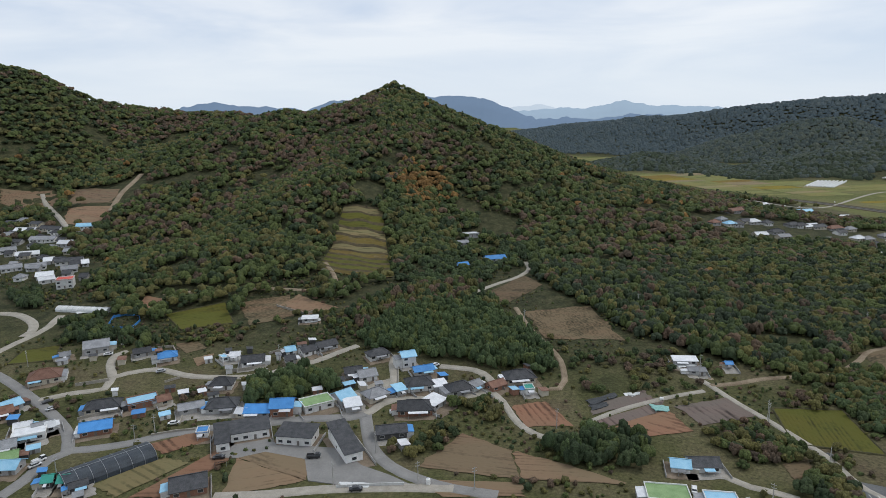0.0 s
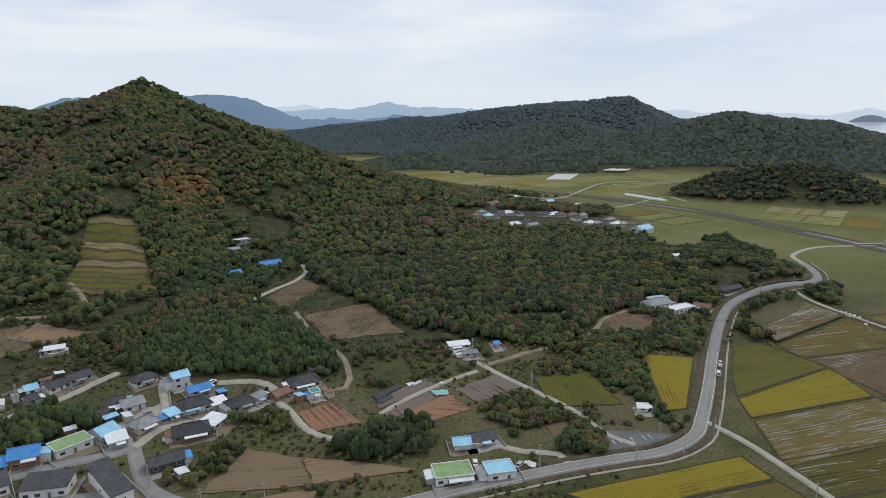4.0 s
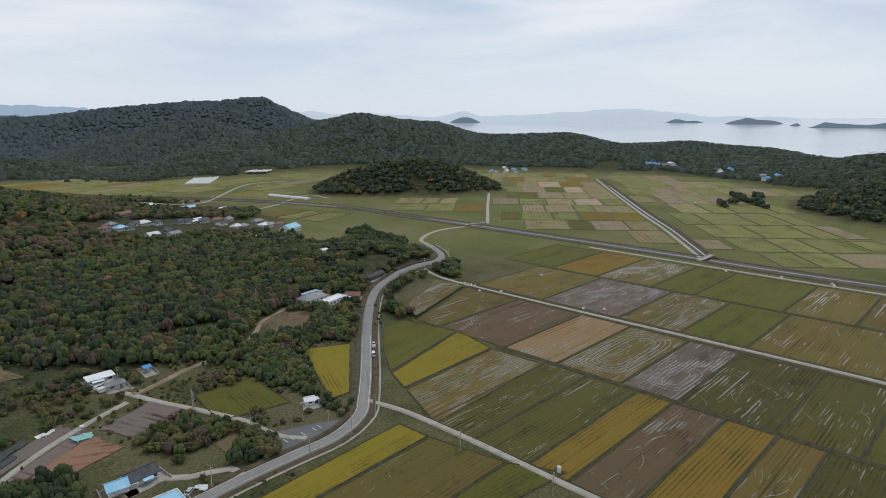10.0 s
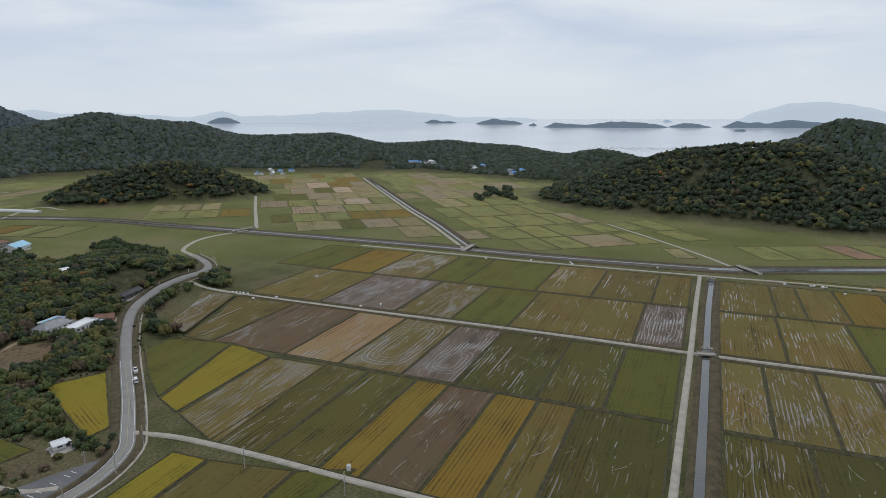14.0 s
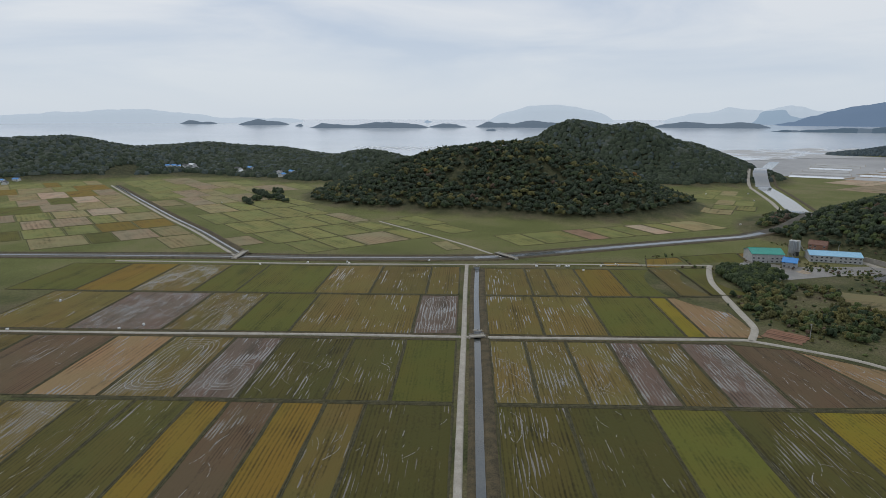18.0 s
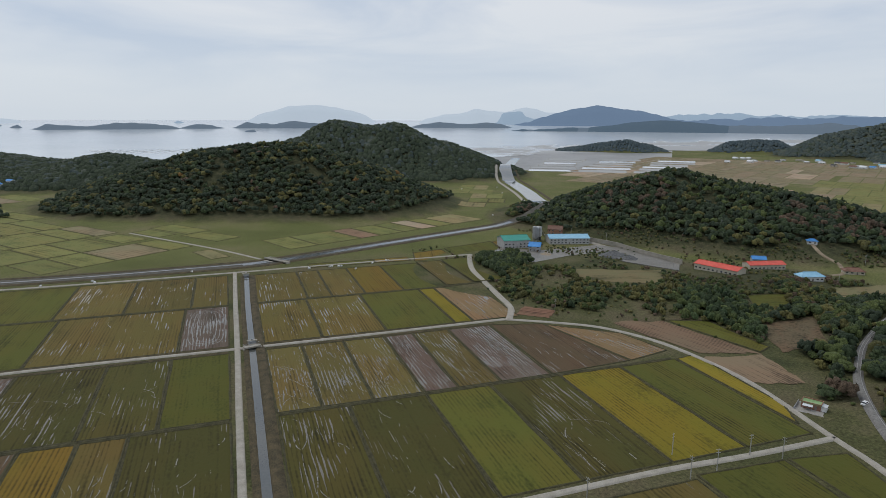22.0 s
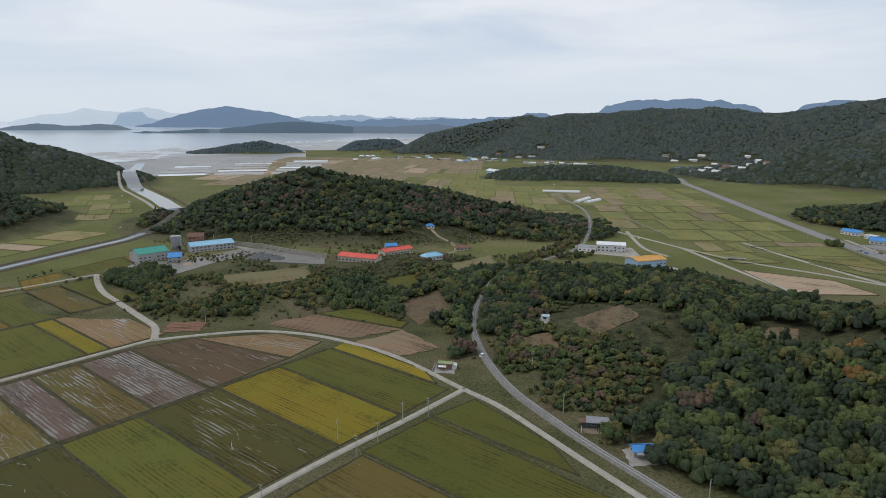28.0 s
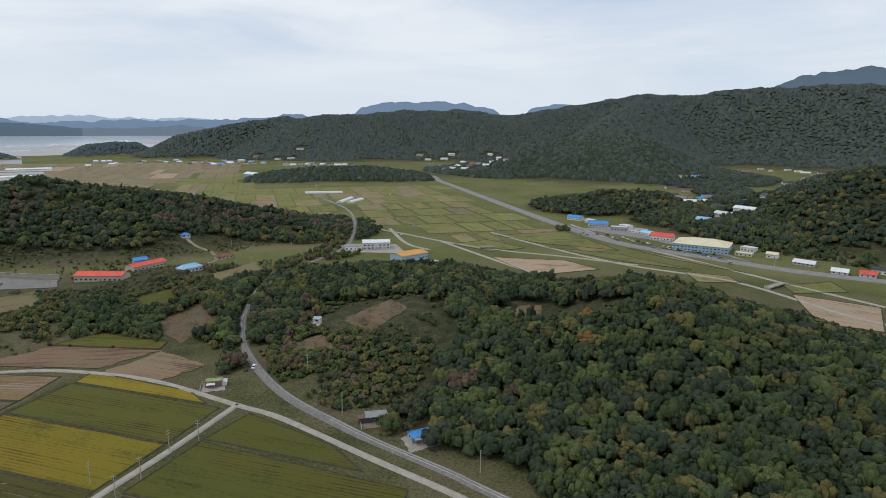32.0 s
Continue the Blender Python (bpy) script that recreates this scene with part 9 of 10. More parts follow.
def bridge(x, y, yaw, length, width, label):
    ob = thing("bridge", label, "bridge", "field bridges", (x, y, ground_z(x, y)), yaw)
    part("deck", box(bmesh.new(), -length / 2, length / 2, -width / 2, width / 2, 0.9, 1.5, 0.05), M_CONCRETE, ob)
    for s in (-1, 1):
        part("kerb", box(bmesh.new(), -length / 2, length / 2, s * width / 2 - 0.15, s * width / 2 + 0.15, 1.5, 1.85), M_CONCRETE, ob)
        rail = part("rail", tube(bmesh.new(), (-length / 2, s * width / 2, 2.5), (length / 2, s * width / 2, 2.5), 0.06, 0.06, 6), M_STEEL, ob, "grey steel rail")
        for k in range(int(length // 2) + 1):
            u = -length / 2 + k * 2
            part("post", tube(bmesh.new(), (u, s * width / 2, 1.8), (u, s * width / 2, 2.5), 0.05, 0.05, 5), M_STEEL, rail)
        part("abutment", box(bmesh.new(), s * length / 2 - 0.6, s * length / 2 + 0.6, -width / 2, width / 2, -1.0, 0.9), M_CONCRETE, ob)
    return ob


bridge(340, -43.5, -84, 9, 4, "low concrete bridge over the irrigation canal")
bridge(571, 146, -6, 30, 5, "concrete bridge over the main drain")
bridge(550, -96, 28, 30, 4, "concrete bridge over the main drain")
bridge(597, 412, -20, 28, 5, "concrete bridge over the main drain")
bridge(690, -478, 60, 34, 6, "grey bridge over the river mouth")
bridge(-163.5, -520.3, -132, 24, 5, "concrete farm bridge beside the main road")
bridge(77.7, -622.2, 20, 16, 5, "concrete farm bridge over a ditch")


def sluice(x, y, yaw):
    ob = thing("sluice_gate", "small concrete sluice gate on the canal", "sluice", "", (x, y, 0), yaw)
    for s in (-1, 1):
        part("pier", box(bmesh.new(), -0.5, 0.5, s * 2.2 - 0.3, s * 2.2 + 0.3, -0.5, 2.6, 0.04), M_CONCRETE, ob)
    part("gate", box(bmesh.new(), -0.12, 0.12, -1.9, 1.9, 0.0, 1.9), M_STEEL, ob, "grey steel gate")
    part("walkway", box(bmesh.new(), -0.7, 0.7, -2.8, 2.8, 2.6, 2.8), M_CONCRETE, ob)
    part("hoist", box(bmesh.new(), -0.25, 0.25, -0.5, 0.5, 2.8, 3.5, 0.05), M_STEEL, ob)


sluice(505, -63.5, -7)
sluice(346, -44.5, -7)

M_PAN = surface("salt_pan_water", (0.50, 0.52, 0.54), (0.66, 0.68, 0.69), 0.01, 0.12, 8, 0.0, specular=1.0)
M_PAN_D = surface("salt_pan_mud", (0.24, 0.235, 0.225), (0.34, 0.335, 0.325), 0.01, 0.5, 8, 0.0, specular=0.5)


def salt_pans():
    rnd = random.Random(2)
    for i in range(5):
        for j in range(6):
            b = radians(115.5 + i * 4.6 + j * 0.3)
            d = 1540 + j * 84 + rnd.uniform(-4, 4)
            x, y = d * math.sin(b), d * math.cos(b)
            if ground_z(x, y) > 0.3 or not clear_of_ways(np.array([x]), np.array([y]), 26)[0]:
                continue
            ob = thing("salt_pan", "shallow salt pan with pale water" if (i * 2 + j) % 3 == 1 else "drained grey salt pan", "salt pan", "salt pans", (x, y, 0.25), -math.degrees(b))
            w, h = rnd.uniform(22, 36), rnd.uniform(42, 58)
            part("water", box(bmesh.new(), -h, h, -w, w, -0.3, 0.3), M_PAN if (i * 2 + j) % 3 == 1 else M_PAN_D, ob)
            bm = bmesh.new()
            for q in ((-h - 2, h + 2, -w - 2, -w), (-h - 2, h + 2, w, w + 2), (-h - 2, -h, -w, w), (h, h + 2, -w, w)):
                box(bm, *q, -0.3, 0.34)
            part("dyke", bm, M_CONCRETE, ob, "earth dyke")


salt_pans()


def net_lines():
    """Rows of laver nets on poles out in the bay."""
    rnd = random.Random(6)
    for i in range(26):
        b, d = radians(86.5 + 0.42 * i + rnd.uniform(-0.1, 0.1)), 2480 + rnd.uniform(-60, 120)
        ob = thing("net_row", "long pale row of sea nets on poles", "fishing net", "sea nets in the bay", (d * math.sin(b), d * math.cos(b), float(bowl(np.array(d))) + 1.0), -math.degrees(b) + 90 + 14)
        part("net", box(bmesh.new(), -130, 130, -2.2, 2.2, 0.1, 0.5), M_FILM, ob)


net_lines()


# ---- poles, cars, bales, tanks ----
def utility_pole(x, y, yaw=0.0, tall=9.0):
    ob = thing("utility_pole", "grey concrete utility pole with crossarms", "utility pole", "utility poles", (x, y, ground_z(x, y)), yaw)
    part("pole", tube(bmesh.new(), (0, 0, -0.5), (0, 0, tall), 0.2, 0.12, 8), M_POLE, ob)
    for z in (tall - 0.5, tall - 1.6):
        arm = part("crossarm", box(bmesh.new(), -0.9, 0.9, -0.05, 0.05, z, z + 0.1), M_STEEL, ob)
        bm = bmesh.new()
        for u in (-0.8, 0.0, 0.8):
            tube(bm, (u, 0, z + 0.1), (u, 0, z + 0.3), 0.05, 0.04, 6)
        part("insulator", bm, M_FRAME, arm)
    return ob


pole = utility_pole(196, 196, 40)


def pole_at(x, y, yaw):
    copy_thing(pole, pose(x, y, ground_z(x, y), 0, 0, yaw))


for i, q in enumerate(curve_points(MAIN[4:], 46)[1:]):
    pole_at(q.x + 5.5, q.y - 4.5, 40 + i)
for v in range(-190, 160, 42):
    pole_at(*uv(166 - 5, v), 6)
pole_at(-27.4, 219.3, 82)
pole_at(-10.3, 197.7, 30)
pole_at(-123.6, 227.6, 10)
pole_at(-140.6, 204.3, 61)
pole_at(-86.2, 306.1, 78)
pole_at(44.8, 235.8, 134)
pole_at(132.2, 237.7, 36)
pole_at(122.6, 284.7, 7)
pole_at(45.9, 349.0, 137)
pole_at(-216.3, 305.1, 108)
pole_at(-119.7, 236.4, 179)
pole_at(-40.0, 198.0, 120)
pole_at(9.2, 193.8, 27)
pole_at(-36.3, 267.5, 108)
pole_at(133.2, 240.6, 39)
pole_at(119.0, 276.5, 177)
pole_at(119.5, 373.3, 178)
pole_at(239.8, 341.2, 179)
pole_at(137.0, 204.3, 51)
pole_at(105.0, 181.9, 135)
pole_at(157.0, 180.2, 111)
pole_at(263.7, -563.4, 71)
pole_at(322.4, -554.0, 67)
pole_at(359.6, -370.0, 178)
pole_at(497.3, -417.0, 51)
pole_at(533.8, -399.9, 161)
pole_at(325.7, -234.0, 77)
pole_at(439.8, -512.1, 59)
pole_at(267.6, -490.8, 82)
pole_at(91.1, -238.2, 93)
pole_at(283.1, -457.5, 129)
pole_at(70.9, -818.9, 32)
pole_at(74.9, -688.9, 44)
pole_at(28.8, -781.5, 86)
pole_at(-11.8, -863.9, 35)
pole_at(-68.4, -805.1, 25)
pole_at(-157.9, -622.3, 113)
pole_at(-183.9, -592.1, 11)
pole_at(-197.7, -677.7, 53)
pole_at(-202.5, -564.8, 67)
pole_at(-148.6, -703.5, 85)
pole_at(197.3, -386.5, 51)
pole_at(224.9, -777.1, 134)
pole_at(26.5, -206.3, 79)
pole_at(120.5, -270.4, 1)
pole_at(158.8, -170.5, 116)
pole_at(143.7, -177.0, 71)
pole_at(146.0, -196.7, 78)

CAR_PAINT = {"white": surface("car_white", (0.6, 0.6, 0.6), (0.7, 0.7, 0.7), 0.5, 0.3, 4, 0.0, specular=0.6),
             "black": surface("car_black", (0.02, 0.02, 0.022), (0.035, 0.035, 0.037), 0.5, 0.25, 4, 0.0, specular=0.6),
             "silver": surface("car_silver", (0.35, 0.36, 0.37), (0.45, 0.46, 0.47), 0.5, 0.3, 4, 0.0, metal=0.4),
             "blue": surface("car_blue", (0.05, 0.13, 0.36), (0.08, 0.18, 0.44), 0.5, 0.3, 4, 0.0, specular=0.6)}
M_TYRE = surface("tyre_rubber", (0.02, 0.02, 0.02), (0.035, 0.035, 0.035), 2.0, 0.9)


def car(paint, kind="car"):
    ob = thing(kind, f"{paint} {'van' if kind == 'van' else 'pickup truck' if kind == 'truck' else 'car'} parked on the hard ground", kind, "parked vehicles")
    long_, tall = (2.3, 1.0) if kind == "car" else (2.5, 1.1)
    bm = box(bmesh.new(), -long_, long_, -0.9, 0.9, 0.3, tall, 0.08)
    part("body", bm, CAR_PAINT[paint], ob)
    a, b, top = {"car": (-1.5, 1.0, 1.5), "van": (-2.3, 1.6, 2.0), "truck": (0.5, 2.2, 2.0)}[kind]
    bm = bmesh.new()
    lo = [bm.verts.new((x, y, tall)) for x, y in ((a, -0.82), (b + 0.6, -0.82), (b + 0.6, 0.82), (a, 0.82))]
    hi = [bm.verts.new((x, y, top)) for x, y in ((a + 0.35, -0.68), (b, -0.68), (b, 0.68), (a + 0.35, 0.68))]
    bm.faces.new(hi)
    for i in range(4):
        bm.faces.new((lo[i], lo[(i + 1) % 4], hi[(i + 1) % 4], hi[i]))
    part("cabin_glass", bm, M_GLASS, ob, "dark windows")
    part("cabin_roof", box(bmesh.new(), a + 0.3, b + 0.05, -0.7, 0.7, top, top + 0.06), CAR_PAINT[paint], ob)
    if kind == "truck":
        bm = bmesh.new()
        for q in ((-2.5, 0.3, -0.9, -0.82), (-2.5, 0.3, 0.82, 0.9), (-2.5, -2.42, -0.82, 0.82)):
            box(bm, *q, tall, tall + 0.4)
        part("load_bed", bm, CAR_PAINT[paint], ob)
    for x in (-1.45, 1.45):
        for y in (-0.85, 0.85):
            part("wheel", tube(bmesh.new(), (x, y - 0.1, 0.32), (x, y + 0.1, 0.32), 0.32, 0.32, 12), M_TYRE, ob)
    for y in (-0.6, 0.6):
        part("headlight", box(bmesh.new(), long_ - 0.05, long_ + 0.03, y - 0.2, y + 0.2, 0.65, 0.8), M_FRAME, ob)
    return ob


CARS = {}


def park(paint, kind, x, y, yaw, lift=0.35):
    at = pose(x, y, ground_z(x, y) + lift, 0, 0, yaw)
    if (paint, kind) in CARS:
        copy_thing(CARS[paint, kind], at)
    else:
        ob = car(paint, kind)
        ob.matrix_world = at
        CARS[paint, kind] = ob


park("black", "car", -86.5, 216.4, 10)
park("black", "truck", -50.6, 216.1, 5)
park("white", "car", -180.8, 317.1, 20)
park("white", "car", -115.3, 244.1, 15)
park("white", "car", -91.9, 289.8, 20)
park("white", "truck", -154.2, 215.5, 60)
park("silver", "car", -153.7, 212.2, 55)
park("black", "car", -181.9, 265.7, 50)
park("silver", "car", -176.0, 258.8, 55)
park("white", "car", -5.6, 295.9, 30)
park("white", "truck", -22.1, 250.0, 0)
park("black", "car", -31.6, 194.4, 5)
park("silver", "car", -143.1, 295.2, 30)
park("white", "car", 83.6, 191.5, 70)
park("white", "van", 226.5, 221.8, 48)
park("white", "truck", 236.0, 230.6, 48)
park("silver", "car", 98.1, 184.5, 30)
park("white", "car", 152.2, -275.8, 100)
park("silver", "truck", -18.6, -730.8, 150, 0.6)
park("blue", "car", -24.1, -721.6, 129, 0.6)
park("white", "car", -30.4, -742.4, 107, 0.6)
park("black", "car", -35.7, -729.1, 124, 0.6)
park("white", "car", -40.6, -712.8, 100, 0.6)
park("black", "truck", -46.9, -726.5, 111, 0.6)
park("white", "car", -51.5, -710.1, 108, 0.6)
park("blue", "van", -55.8, -693.8, 108, 0.6)
park("white", "car", -62.8, -714.2, 113, 0.6)
park("white", "car", -67.4, -704.8, 118, 0.6)
park("white", "car", -71.8, -693.3, 111, 0.6)
park("black", "truck", -77.2, -694.7, 101, 0.6)
park("black", "car", -81.2, -683.2, 109, 0.6)
park("white", "truck", -86.4, -682.6, 119, 0.6)
park("blue", "car", -88.9, -661.0, 138, 0.6)
park("silver", "car", -93.1, -654.4, 119, 0.6)
park("silver", "van", -99.5, -665.6, 144, 0.6)
park("white", "van", -103.8, -660.9, 130, 0.6)
park("white", "truck", -109.6, -666.0, 101, 0.6)
park("black", "car", -112.4, -652.4, 135, 0.6)
park("silver", "van", -116.0, -644.7, 137, 0.6)
park("black", "car", -123.1, -658.6, 145, 0.6)
park("blue", "car", -126.3, -648.8, 107, 0.6)
park("black", "truck", -129.8, -642.0, 132, 0.6)
park("blue", "truck", -132.6, -632.2, 149, 0.6)
park("white", "truck", -135.3, -622.5, 118, 0.6)
park("black", "car", -143.1, -638.1, 113, 0.6)
park("blue", "truck", -144.0, -620.5, 109, 0.6)
park("silver", "car", -147.7, -616.6, 119, 0.6)
park("silver", "truck", -148.3, -599.9, 111, 0.6)
park("black", "car", 211.3, -587.1, 19)
park("silver", "car", 203.0, -583.7, 20)
park("white", "car", 200.1, -596.3, 76)
park("white", "car", 189.7, -586.1, 30)
park("silver", "car", 184.5, -591.9, 58)
park("white", "car", 177.7, -592.9, 7)


def bale(x, y):
    ob = thing("silage_bale", "white wrapped silage bale on a field edge", "bale", "white silage bales", (x, y, ground_z(x, y) + 0.1), (x * 7 + y) % 180)
    bm = tube(bmesh.new(), (-0.75, 0, 0.7), (0.75, 0, 0.7), 0.72, 0.72, 14)
    bmesh.ops.bevel(bm, geom=[e for e in bm.edges if e.calc_face_angle(0) > 1.2], offset=0.12, segments=2, affect="EDGES")
    part("wrap", bm, M_WALL["white"], ob)
    return ob


first_bale = bale(*uv(335, 285))
for q in [(372.5, 269.9), (373.9, 267.9), (373.7, 264.8), (373.4, 261.7), (372.6, 257.7), (430.9, 233.4), (371.6, 233.7), (368.5, 168.0), (375.7, 156.5), (537.0, 80.3), (537.0, 46.3), (537.4, -25.3), (509.1, -115.3), (509.0, -132.6), (508.1, -139.9), (507.4, -142.2), (507.3, -169.9), (511.8, -184.3), (935.3, 260.8), (532.2, 44.3), (531.7, 119.8), (457.9, 977.0), (448.2, 818.3), (473.8, 829.2), (524.1, 879.7), (564.6, 900.7), (445.2, 732.3), (704.5, 971.4), (448.9, 1028.3), (688.7, 751.1), (95.1, 258.0), (511.2, -115.0), (509.5, -134.7), (507.0, -140.2), (510.2, -185.7), (990.6, -500.9), (990.4, -572.6), (909.7, -536.2), (695.0, -396.3), (492.5, -150.4), (627.7, -1229.0), (489.1, -1169.9), (307.1, -1062.5), (182.5, -675.8)]:
    copy_thing(first_bale, pose(q[0], q[1], ground_z(*q) + 0.1, 0, 0, (q[0] * 13) % 180))


def water_tank(x, y):
    ob = thing("water_tank", "white plastic water tank beside a field", "tank", "", (x, y, ground_z(x, y)))
    bm = bmesh.new()
    tube(bm, (0, 0, 0), (0, 0, 2.2), 0.8, 0.8, 14)
    tube(bm, (0, 0, 2.2), (0, 0, 2.6), 0.8, 0.3, 14)
    part("tank", bm, M_WALL["white"], ob)
    part("cap", tube(bmesh.new(), (0, 0, 2.6), (0, 0, 2.75), 0.25, 0.25, 10), M_STEEL, ob)


water_tank(185.8, 91.3)
water_tank(-6.8, 197.9)
water_tank(-109.2, 307.2)


def batching_plant(x, y, yaw):
    """Cement silos and the conveyor tower of the works."""
    ob = thing("batching_plant", "grey concrete batching plant with silos and conveyor", "works plant", "works buildings", (x, y, ground_z(x, y)), yaw)
    for k, u in enumerate((-6, -1.5, 3)):
        silo = part("silo", tube(bmesh.new(), (u, 0, 5), (u, 0, 16 - k), 2.0, 2.0, 16), M_STEEL, ob, "pale steel silo")
        part("cone", tube(bmesh.new(), (u, 0, 2.5), (u, 0, 5), 0.4, 2.0, 16), M_STEEL, silo)
        part("roof", tube(bmesh.new(), (u, 0, 16 - k), (u, 0, 17 - k), 2.05, 0.3, 16), M_STEEL, silo)
        for a in (-1.5, 1.5):
            part("leg", tube(bmesh.new(), (u + a, -1.5, 0), (u + a, -1.5, 6), 0.15, 0.15, 5), M_STEEL, ob)
            part("leg", tube(bmesh.new(), (u + a, 1.5, 0), (u + a, 1.5, 6), 0.15, 0.15, 5), M_STEEL, ob)
    part("mixer_tower", box(bmesh.new(), 6, 11, -3, 3, 4, 14, 0.1), M_WALL["grey"], ob)
    part("tower_base", box(bmesh.new(), 6.5, 10.5, -2.5, 2.5, -0.5, 4), M_WALL["dark"], ob)
    bm = bmesh.new()
    slab(bm, (11, -1, 13.5), (30, -1, 2), (30, 1, 2), (11, 1, 13.5), 1.2)
    part("conveyor", bm, M_STEEL, ob, "sloping conveyor belt gallery")


batching_plant(533.2, -355.7, -50)


# ---- clutter: walls, sheets, heaps ----
M_TARP = {"blue": M_ROOF["blue"], "teal": surface("teal_sheet", (0.16, 0.36, 0.33), (0.27, 0.48, 0.44), 0.8, 0.5, 6, 0.3), "white": M_FILM, "black": M_BLACK}
M_SAND = surface("beige_sand_heap", (0.26, 0.21, 0.15), (0.40, 0.33, 0.25), 0.5, 0.95, 8, 0.5)
M_GRAVEL = surface("grey_gravel_heap", (0.07, 0.072, 0.075), (0.15, 0.15, 0.15), 0.6, 0.95, 8, 0.5)


def low_wall(points, tall, label, thick=0.25, material=None):
    """A block wall along a line, in panels with a coping on top."""
    x0, y0 = points[0]
    ob = thing("garden_wall", label, "wall", "low walls", (x0, y0, ground_z(x0, y0)))
    for (ax, ay), (bx, by) in zip(points, points[1:]):
        run = math.hypot(bx - ax, by - ay)
        n = max(1, round(run / 4.0))
        for k in range(n):
            p, q = (k + 0.01) / n, (k + 0.99) / n
            sx, sy, ex, ey = ax + (bx - ax) * p, ay + (by - ay) * p, ax + (bx - ax) * q, ay + (by - ay) * q
            nx, ny = -(by - ay) / run * thick / 2, (bx - ax) / run * thick / 2
            for name, grow_by, z0, z1 in (("panel", 1.0, -0.6, tall), ("coping", 1.5, tall, tall + 0.12)):
                bm = bmesh.new()
                ring = []
                for zz in (z0, z1):
                    for cx, cy, s in ((sx, sy, -1), (ex, ey, -1), (ex, ey, 1), (sx, sy, 1)):
                        ring.append(bm.verts.new((cx + s * nx * grow_by - x0, cy + s * ny * grow_by - y0, ground_z(cx, cy) - ground_z(x0, y0) + zz)))
                for f in ((3, 2, 1, 0), (4, 5, 6, 7), (0, 1, 5, 4), (1, 2, 6, 5), (2, 3, 7, 6), (3, 0, 4, 7)):
                    bm.faces.new([ring[i] for i in f])
                part(name, bm, material or M_CONCRETE, ob)


def ground_sheet(points, colour, label, seed=1):
    """A crumpled plastic sheet lying on four corners of ground."""
    rnd = random.Random(seed)
    bm = bmesh.new()
    rows = []
    for i in range(7):
        row = []
        for j in range(7):
            u, v = i / 6, j / 6
            x = sum(w * q[0] for w, q in zip(((1 - u) * (1 - v), u * (1 - v), u * v, (1 - u) * v), points))
            y = sum(w * q[1] for w, q in zip(((1 - u) * (1 - v), u * (1 - v), u * v, (1 - u) * v), points))
            x, y = x + rnd.uniform(-0.4, 0.4), y + rnd.uniform(-0.4, 0.4)
            row.append(bm.verts.new((x, y, ground_z(x, y) + 0.35 + rnd.uniform(0, 0.35))))
        rows.append(row)
    for i in range(6):
        for j in range(6):
            bm.faces.new((rows[i][j], rows[i + 1][j], rows[i + 1][j + 1], rows[i][j + 1]))
    bmesh.ops.recalc_face_normals(bm, faces=bm.faces)
    bmesh.ops.solidify(bm, geom=list(bm.faces), thickness=0.3)
    tagged(part("plastic_sheet", bm, M_TARP[colour], None), label, "plastic sheet")


def heap(x, y, r, tall, material, label, seed=1):
    rnd = random.Random(seed)
    bm = bmesh.new()
    rings = []
    for k in range(6):
        h = (1 - k / 6) ** 1.15
        rings.append([bm.verts.new((x + r * (1 - h) * math.cos(a) * q, y + r * (1 - h) * math.sin(a) * q, ground_z(x, y) + tall * h * rnd.uniform(0.9, 1.05) - 0.5)) for a, q in ((math.tau * i / 14, rnd.uniform(0.85, 1.15)) for i in range(14))])
    rings.append([bm.verts.new((x + r * 1.1 * math.cos(math.tau * i / 14), y + r * 1.1 * math.sin(math.tau * i / 14), ground_z(x, y) - 0.8)) for i in range(14)])
    bm.faces.new(rings[0])
    for a, b in zip(rings, rings[1:]):
        for i in range(14):
            bm.faces.new((a[i], b[i], b[(i + 1) % 14], a[(i + 1) % 14]))
    bmesh.ops.recalc_face_normals(bm, faces=bm.faces)
    tagged(part("heap", bm, material, None), label, "heap")


def solar_rack(x, y, yaw):
    ob = thing("solar_panel", "dark solar panels on a tilted steel rack", "solar panel", "", (x, y, ground_z(x, y)), yaw)
    for i in range(4):
        bm = bmesh.new()
        slab(bm, (i * 1.1 - 2.2, -1.6, 0.9), (i * 1.1 - 1.15, -1.6, 0.9), (i * 1.1 - 1.15, 1.6, 2.3), (i * 1.1 - 2.2, 1.6, 2.3), 0.06)
        part("panel", bm, M_GLASS, ob)
    for u in (-2, 2):
        part("post", tube(bmesh.new(), (u, -1.4, -0.3), (u, -1.4, 0.95), 0.06, 0.06, 6), M_STEEL, ob)
        part("post", tube(bmesh.new(), (u, 1.4, -0.3), (u, 1.4, 2.15), 0.06, 0.06, 6), M_STEEL, ob)


low_wall([(-107.8, 293.9), (-100.3, 295.4), (-91.7, 299.3)], 1.6, "grey stone retaining wall below a house", 0.25)
low_wall([(-108.0, 385.2), (-85.9, 370.2), (-82.7, 374.0)], 1.4, "low concrete terrace wall on the slope", 0.25)
low_wall([(-49.9, 239.9), (-40.1, 239.7)], 1.4, "low grey block wall beside a lane", 0.25)
low_wall([(-38.9, 196.2), (-27.6, 197.1), (-15.1, 197.4)], 1.2, "white rail wall along the yard", 0.2, M_FRAME)
low_wall([(-164.7, 287.1), (-178.8, 282.1)], 1.5, "low grey block wall beside a lane", 0.25)
low_wall([(-159.3, 249.5), (-150.1, 255.1), (-144.9, 260.4)], 1.2, "low grey block wall beside a lane", 0.25)
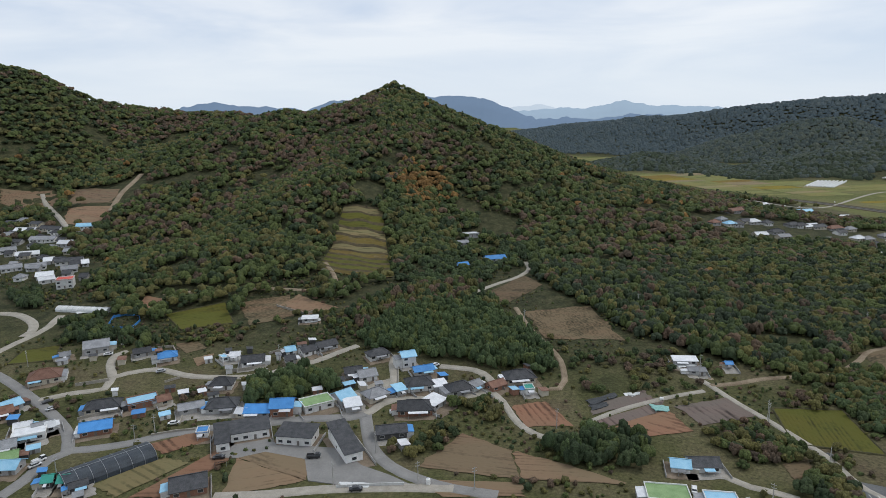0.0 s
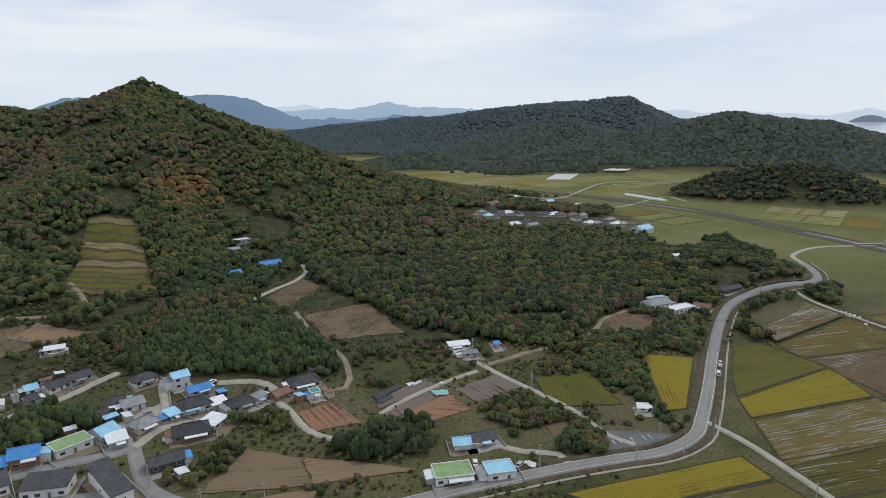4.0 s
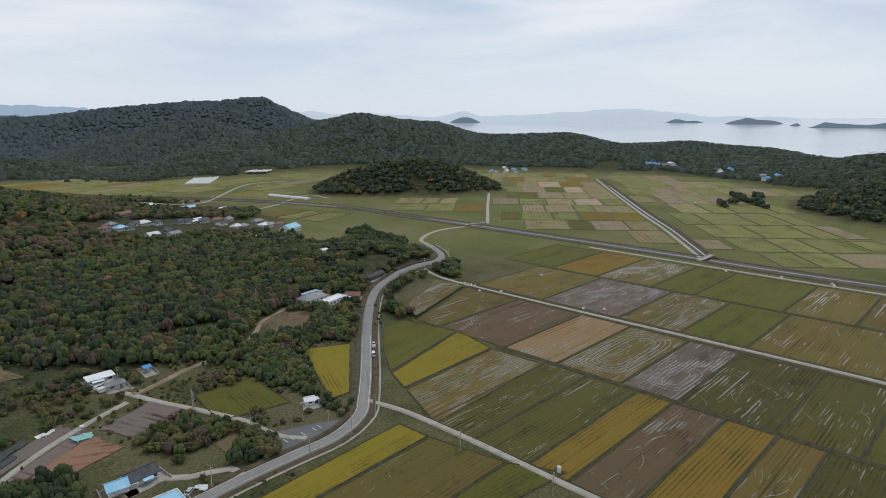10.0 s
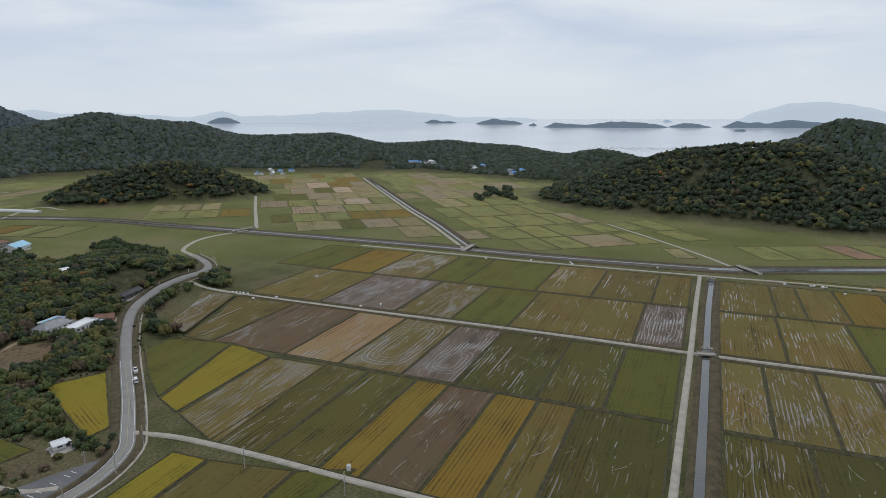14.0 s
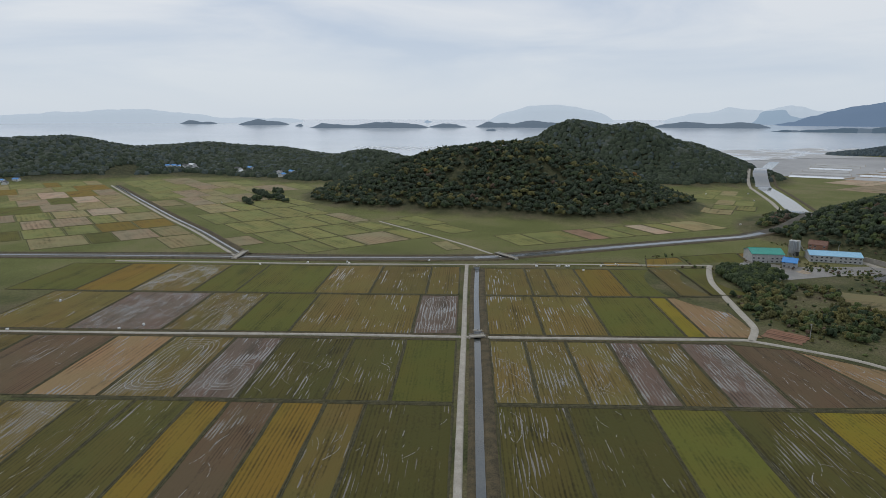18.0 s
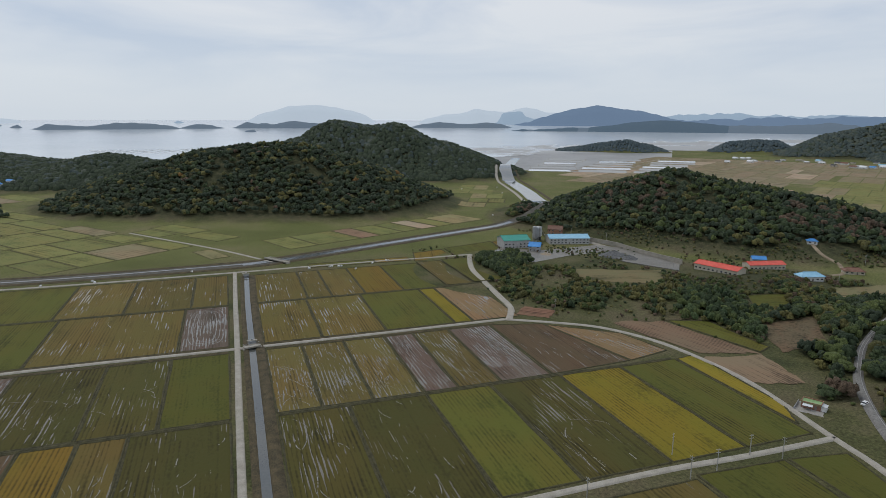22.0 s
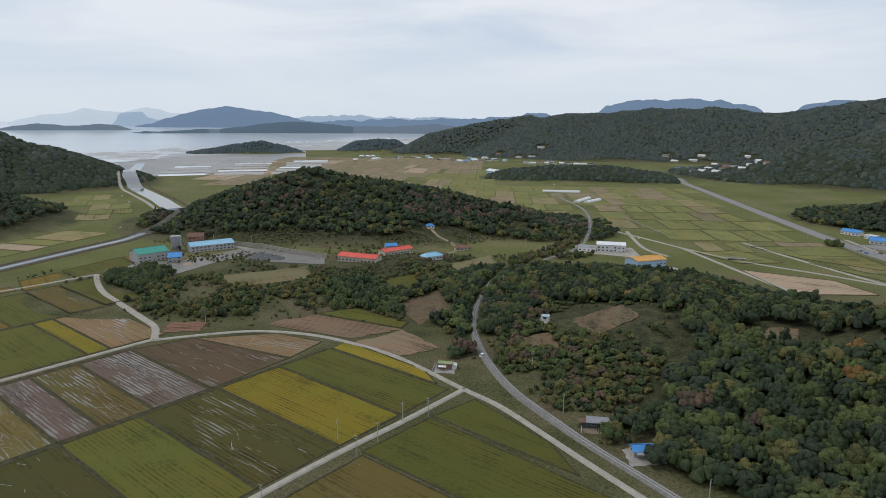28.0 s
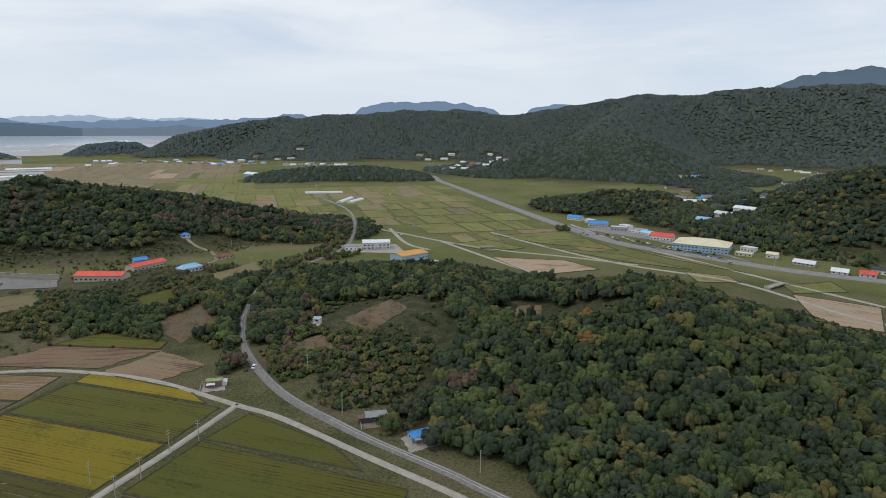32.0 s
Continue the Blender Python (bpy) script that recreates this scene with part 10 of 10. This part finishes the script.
low_wall([(-120.8, 234.8), (-111.6, 238.2), (-104.4, 239.2)], 1.0, "low grey block wall beside a lane", 0.25)
low_wall([(-94.0, 314.3), (-86.1, 320.6), (-73.3, 319.7)], 1.2, "low grey block wall beside a lane", 0.25)
low_wall([(-38.4, 264.2), (-23.4, 264.0), (-22.3, 275.1)], 1.3, "low grey block wall beside a lane", 0.25)
low_wall([(-24.1, 296.0), (-22.3, 275.1)], 1.1, "low grey block wall beside a lane", 0.25)
low_wall([(-1.9, 273.0), (16.7, 274.5)], 1.1, "low grey block wall beside a lane", 0.25)
low_wall([(-130.7, 288.8), (-136.4, 284.0)], 1.0, "low grey block wall beside a lane", 0.25)
low_wall([(-165.5, 323.1), (-149.8, 326.2), (-141.8, 313.4)], 1.2, "low grey block wall beside a lane", 0.25)
low_wall([(-114.5, 251.1), (-112.9, 244.2)], 1.0, "low grey block wall beside a lane", 0.25)
low_wall([(-62.3, 254.5), (-71.2, 252.1)], 1.0, "low grey block wall beside a lane", 0.25)
low_wall([(-202.0, 357.9), (-205.9, 371.8), (-200.8, 375.7), (-191.7, 374.8), (-186.1, 365.4), (-185.4, 354.5), (-194.4, 353.0), (-202.0, 357.9)], 1.5, "blue sheet fence round a small plot", 0.1, M_ROOF["blue"])
low_wall([(506.6, -404.1), (477.1, -413.0), (432.6, -410.0), (386.0, -407.1)], 4.5, "tall pale concrete retaining wall at the works", 0.6)
low_wall([(246.7, -824.9), (170.7, -727.2)], 1.0, "low concrete wall beside a track", 0.25)
ground_sheet([(88.3, 253.0), (95.8, 251.4), (95.1, 247.3), (88.8, 247.6)], "teal", "crumpled teal netting beside an earth plot", 1)
ground_sheet([(113.7, 292.7), (122.8, 294.4), (123.2, 291.0), (113.7, 288.4)], "white", "white plastic sheet over a seed bed", 2)
ground_sheet([(81.5, 262.6), (87.3, 265.0), (87.2, 262.9), (82.2, 261.4)], "white", "white plastic sheet over a seed bed", 3)
ground_sheet([(-236.0, 384.3), (-219.6, 390.5), (-216.4, 385.4), (-233.1, 379.1)], "white", "white film stretched over low beds", 4)
ground_sheet([(-85.5, 360.0), (-76.3, 363.1), (-74.8, 358.3), (-83.0, 355.4)], "white", "white sheet roofing on a low shelter", 5)
ground_sheet([(-38.4, 199.3), (-27.8, 199.1), (-27.5, 196.1), (-36.7, 196.6)], "white", "white sheet beside the yard", 6)
ground_sheet([(102.1, 186.9), (103.9, 182.5), (102.1, 181.2), (100.6, 185.5)], "white", "white plastic sheet on bare soil", 7)
ground_sheet([(62.2, 253.5), (70.2, 256.6), (70.8, 253.3), (62.9, 249.2)], "black", "black mulch film on a garden bed", 8)
ground_sheet([(61.4, 257.8), (76.1, 264.3), (76.5, 261.0), (62.9, 253.3)], "black", "black mulch film on a garden bed", 9)
heap(488.1, -288.5, 11, 5, M_SAND, "beige sand heap at the works", 1)
heap(475.9, -295.2, 9, 4, M_SAND, "beige sand heap at the works", 2)
heap(441.7, -380.5, 16, 6, M_GRAVEL, "dark gravel heap behind the wall", 3)
heap(423.3, -381.8, 12, 5, M_GRAVEL, "dark gravel heap behind the wall", 4)
heap(470.4, -325.4, 7, 3, M_SAND, "beige sand heap at the works", 5)
heap(143.3, 214.6, 2.5, 1.2, M_GRAVEL, "dark stone heap beside the track", 6)
heap(125.0, 278.2, 2.5, 1.2, M_SAND, "earth heap beside the track", 7)
heap(120.3, 280.3, 2, 1.0, M_GRAVEL, "dark stone heap beside the track", 8)
solar_rack(-84.3, 211.9, 200)
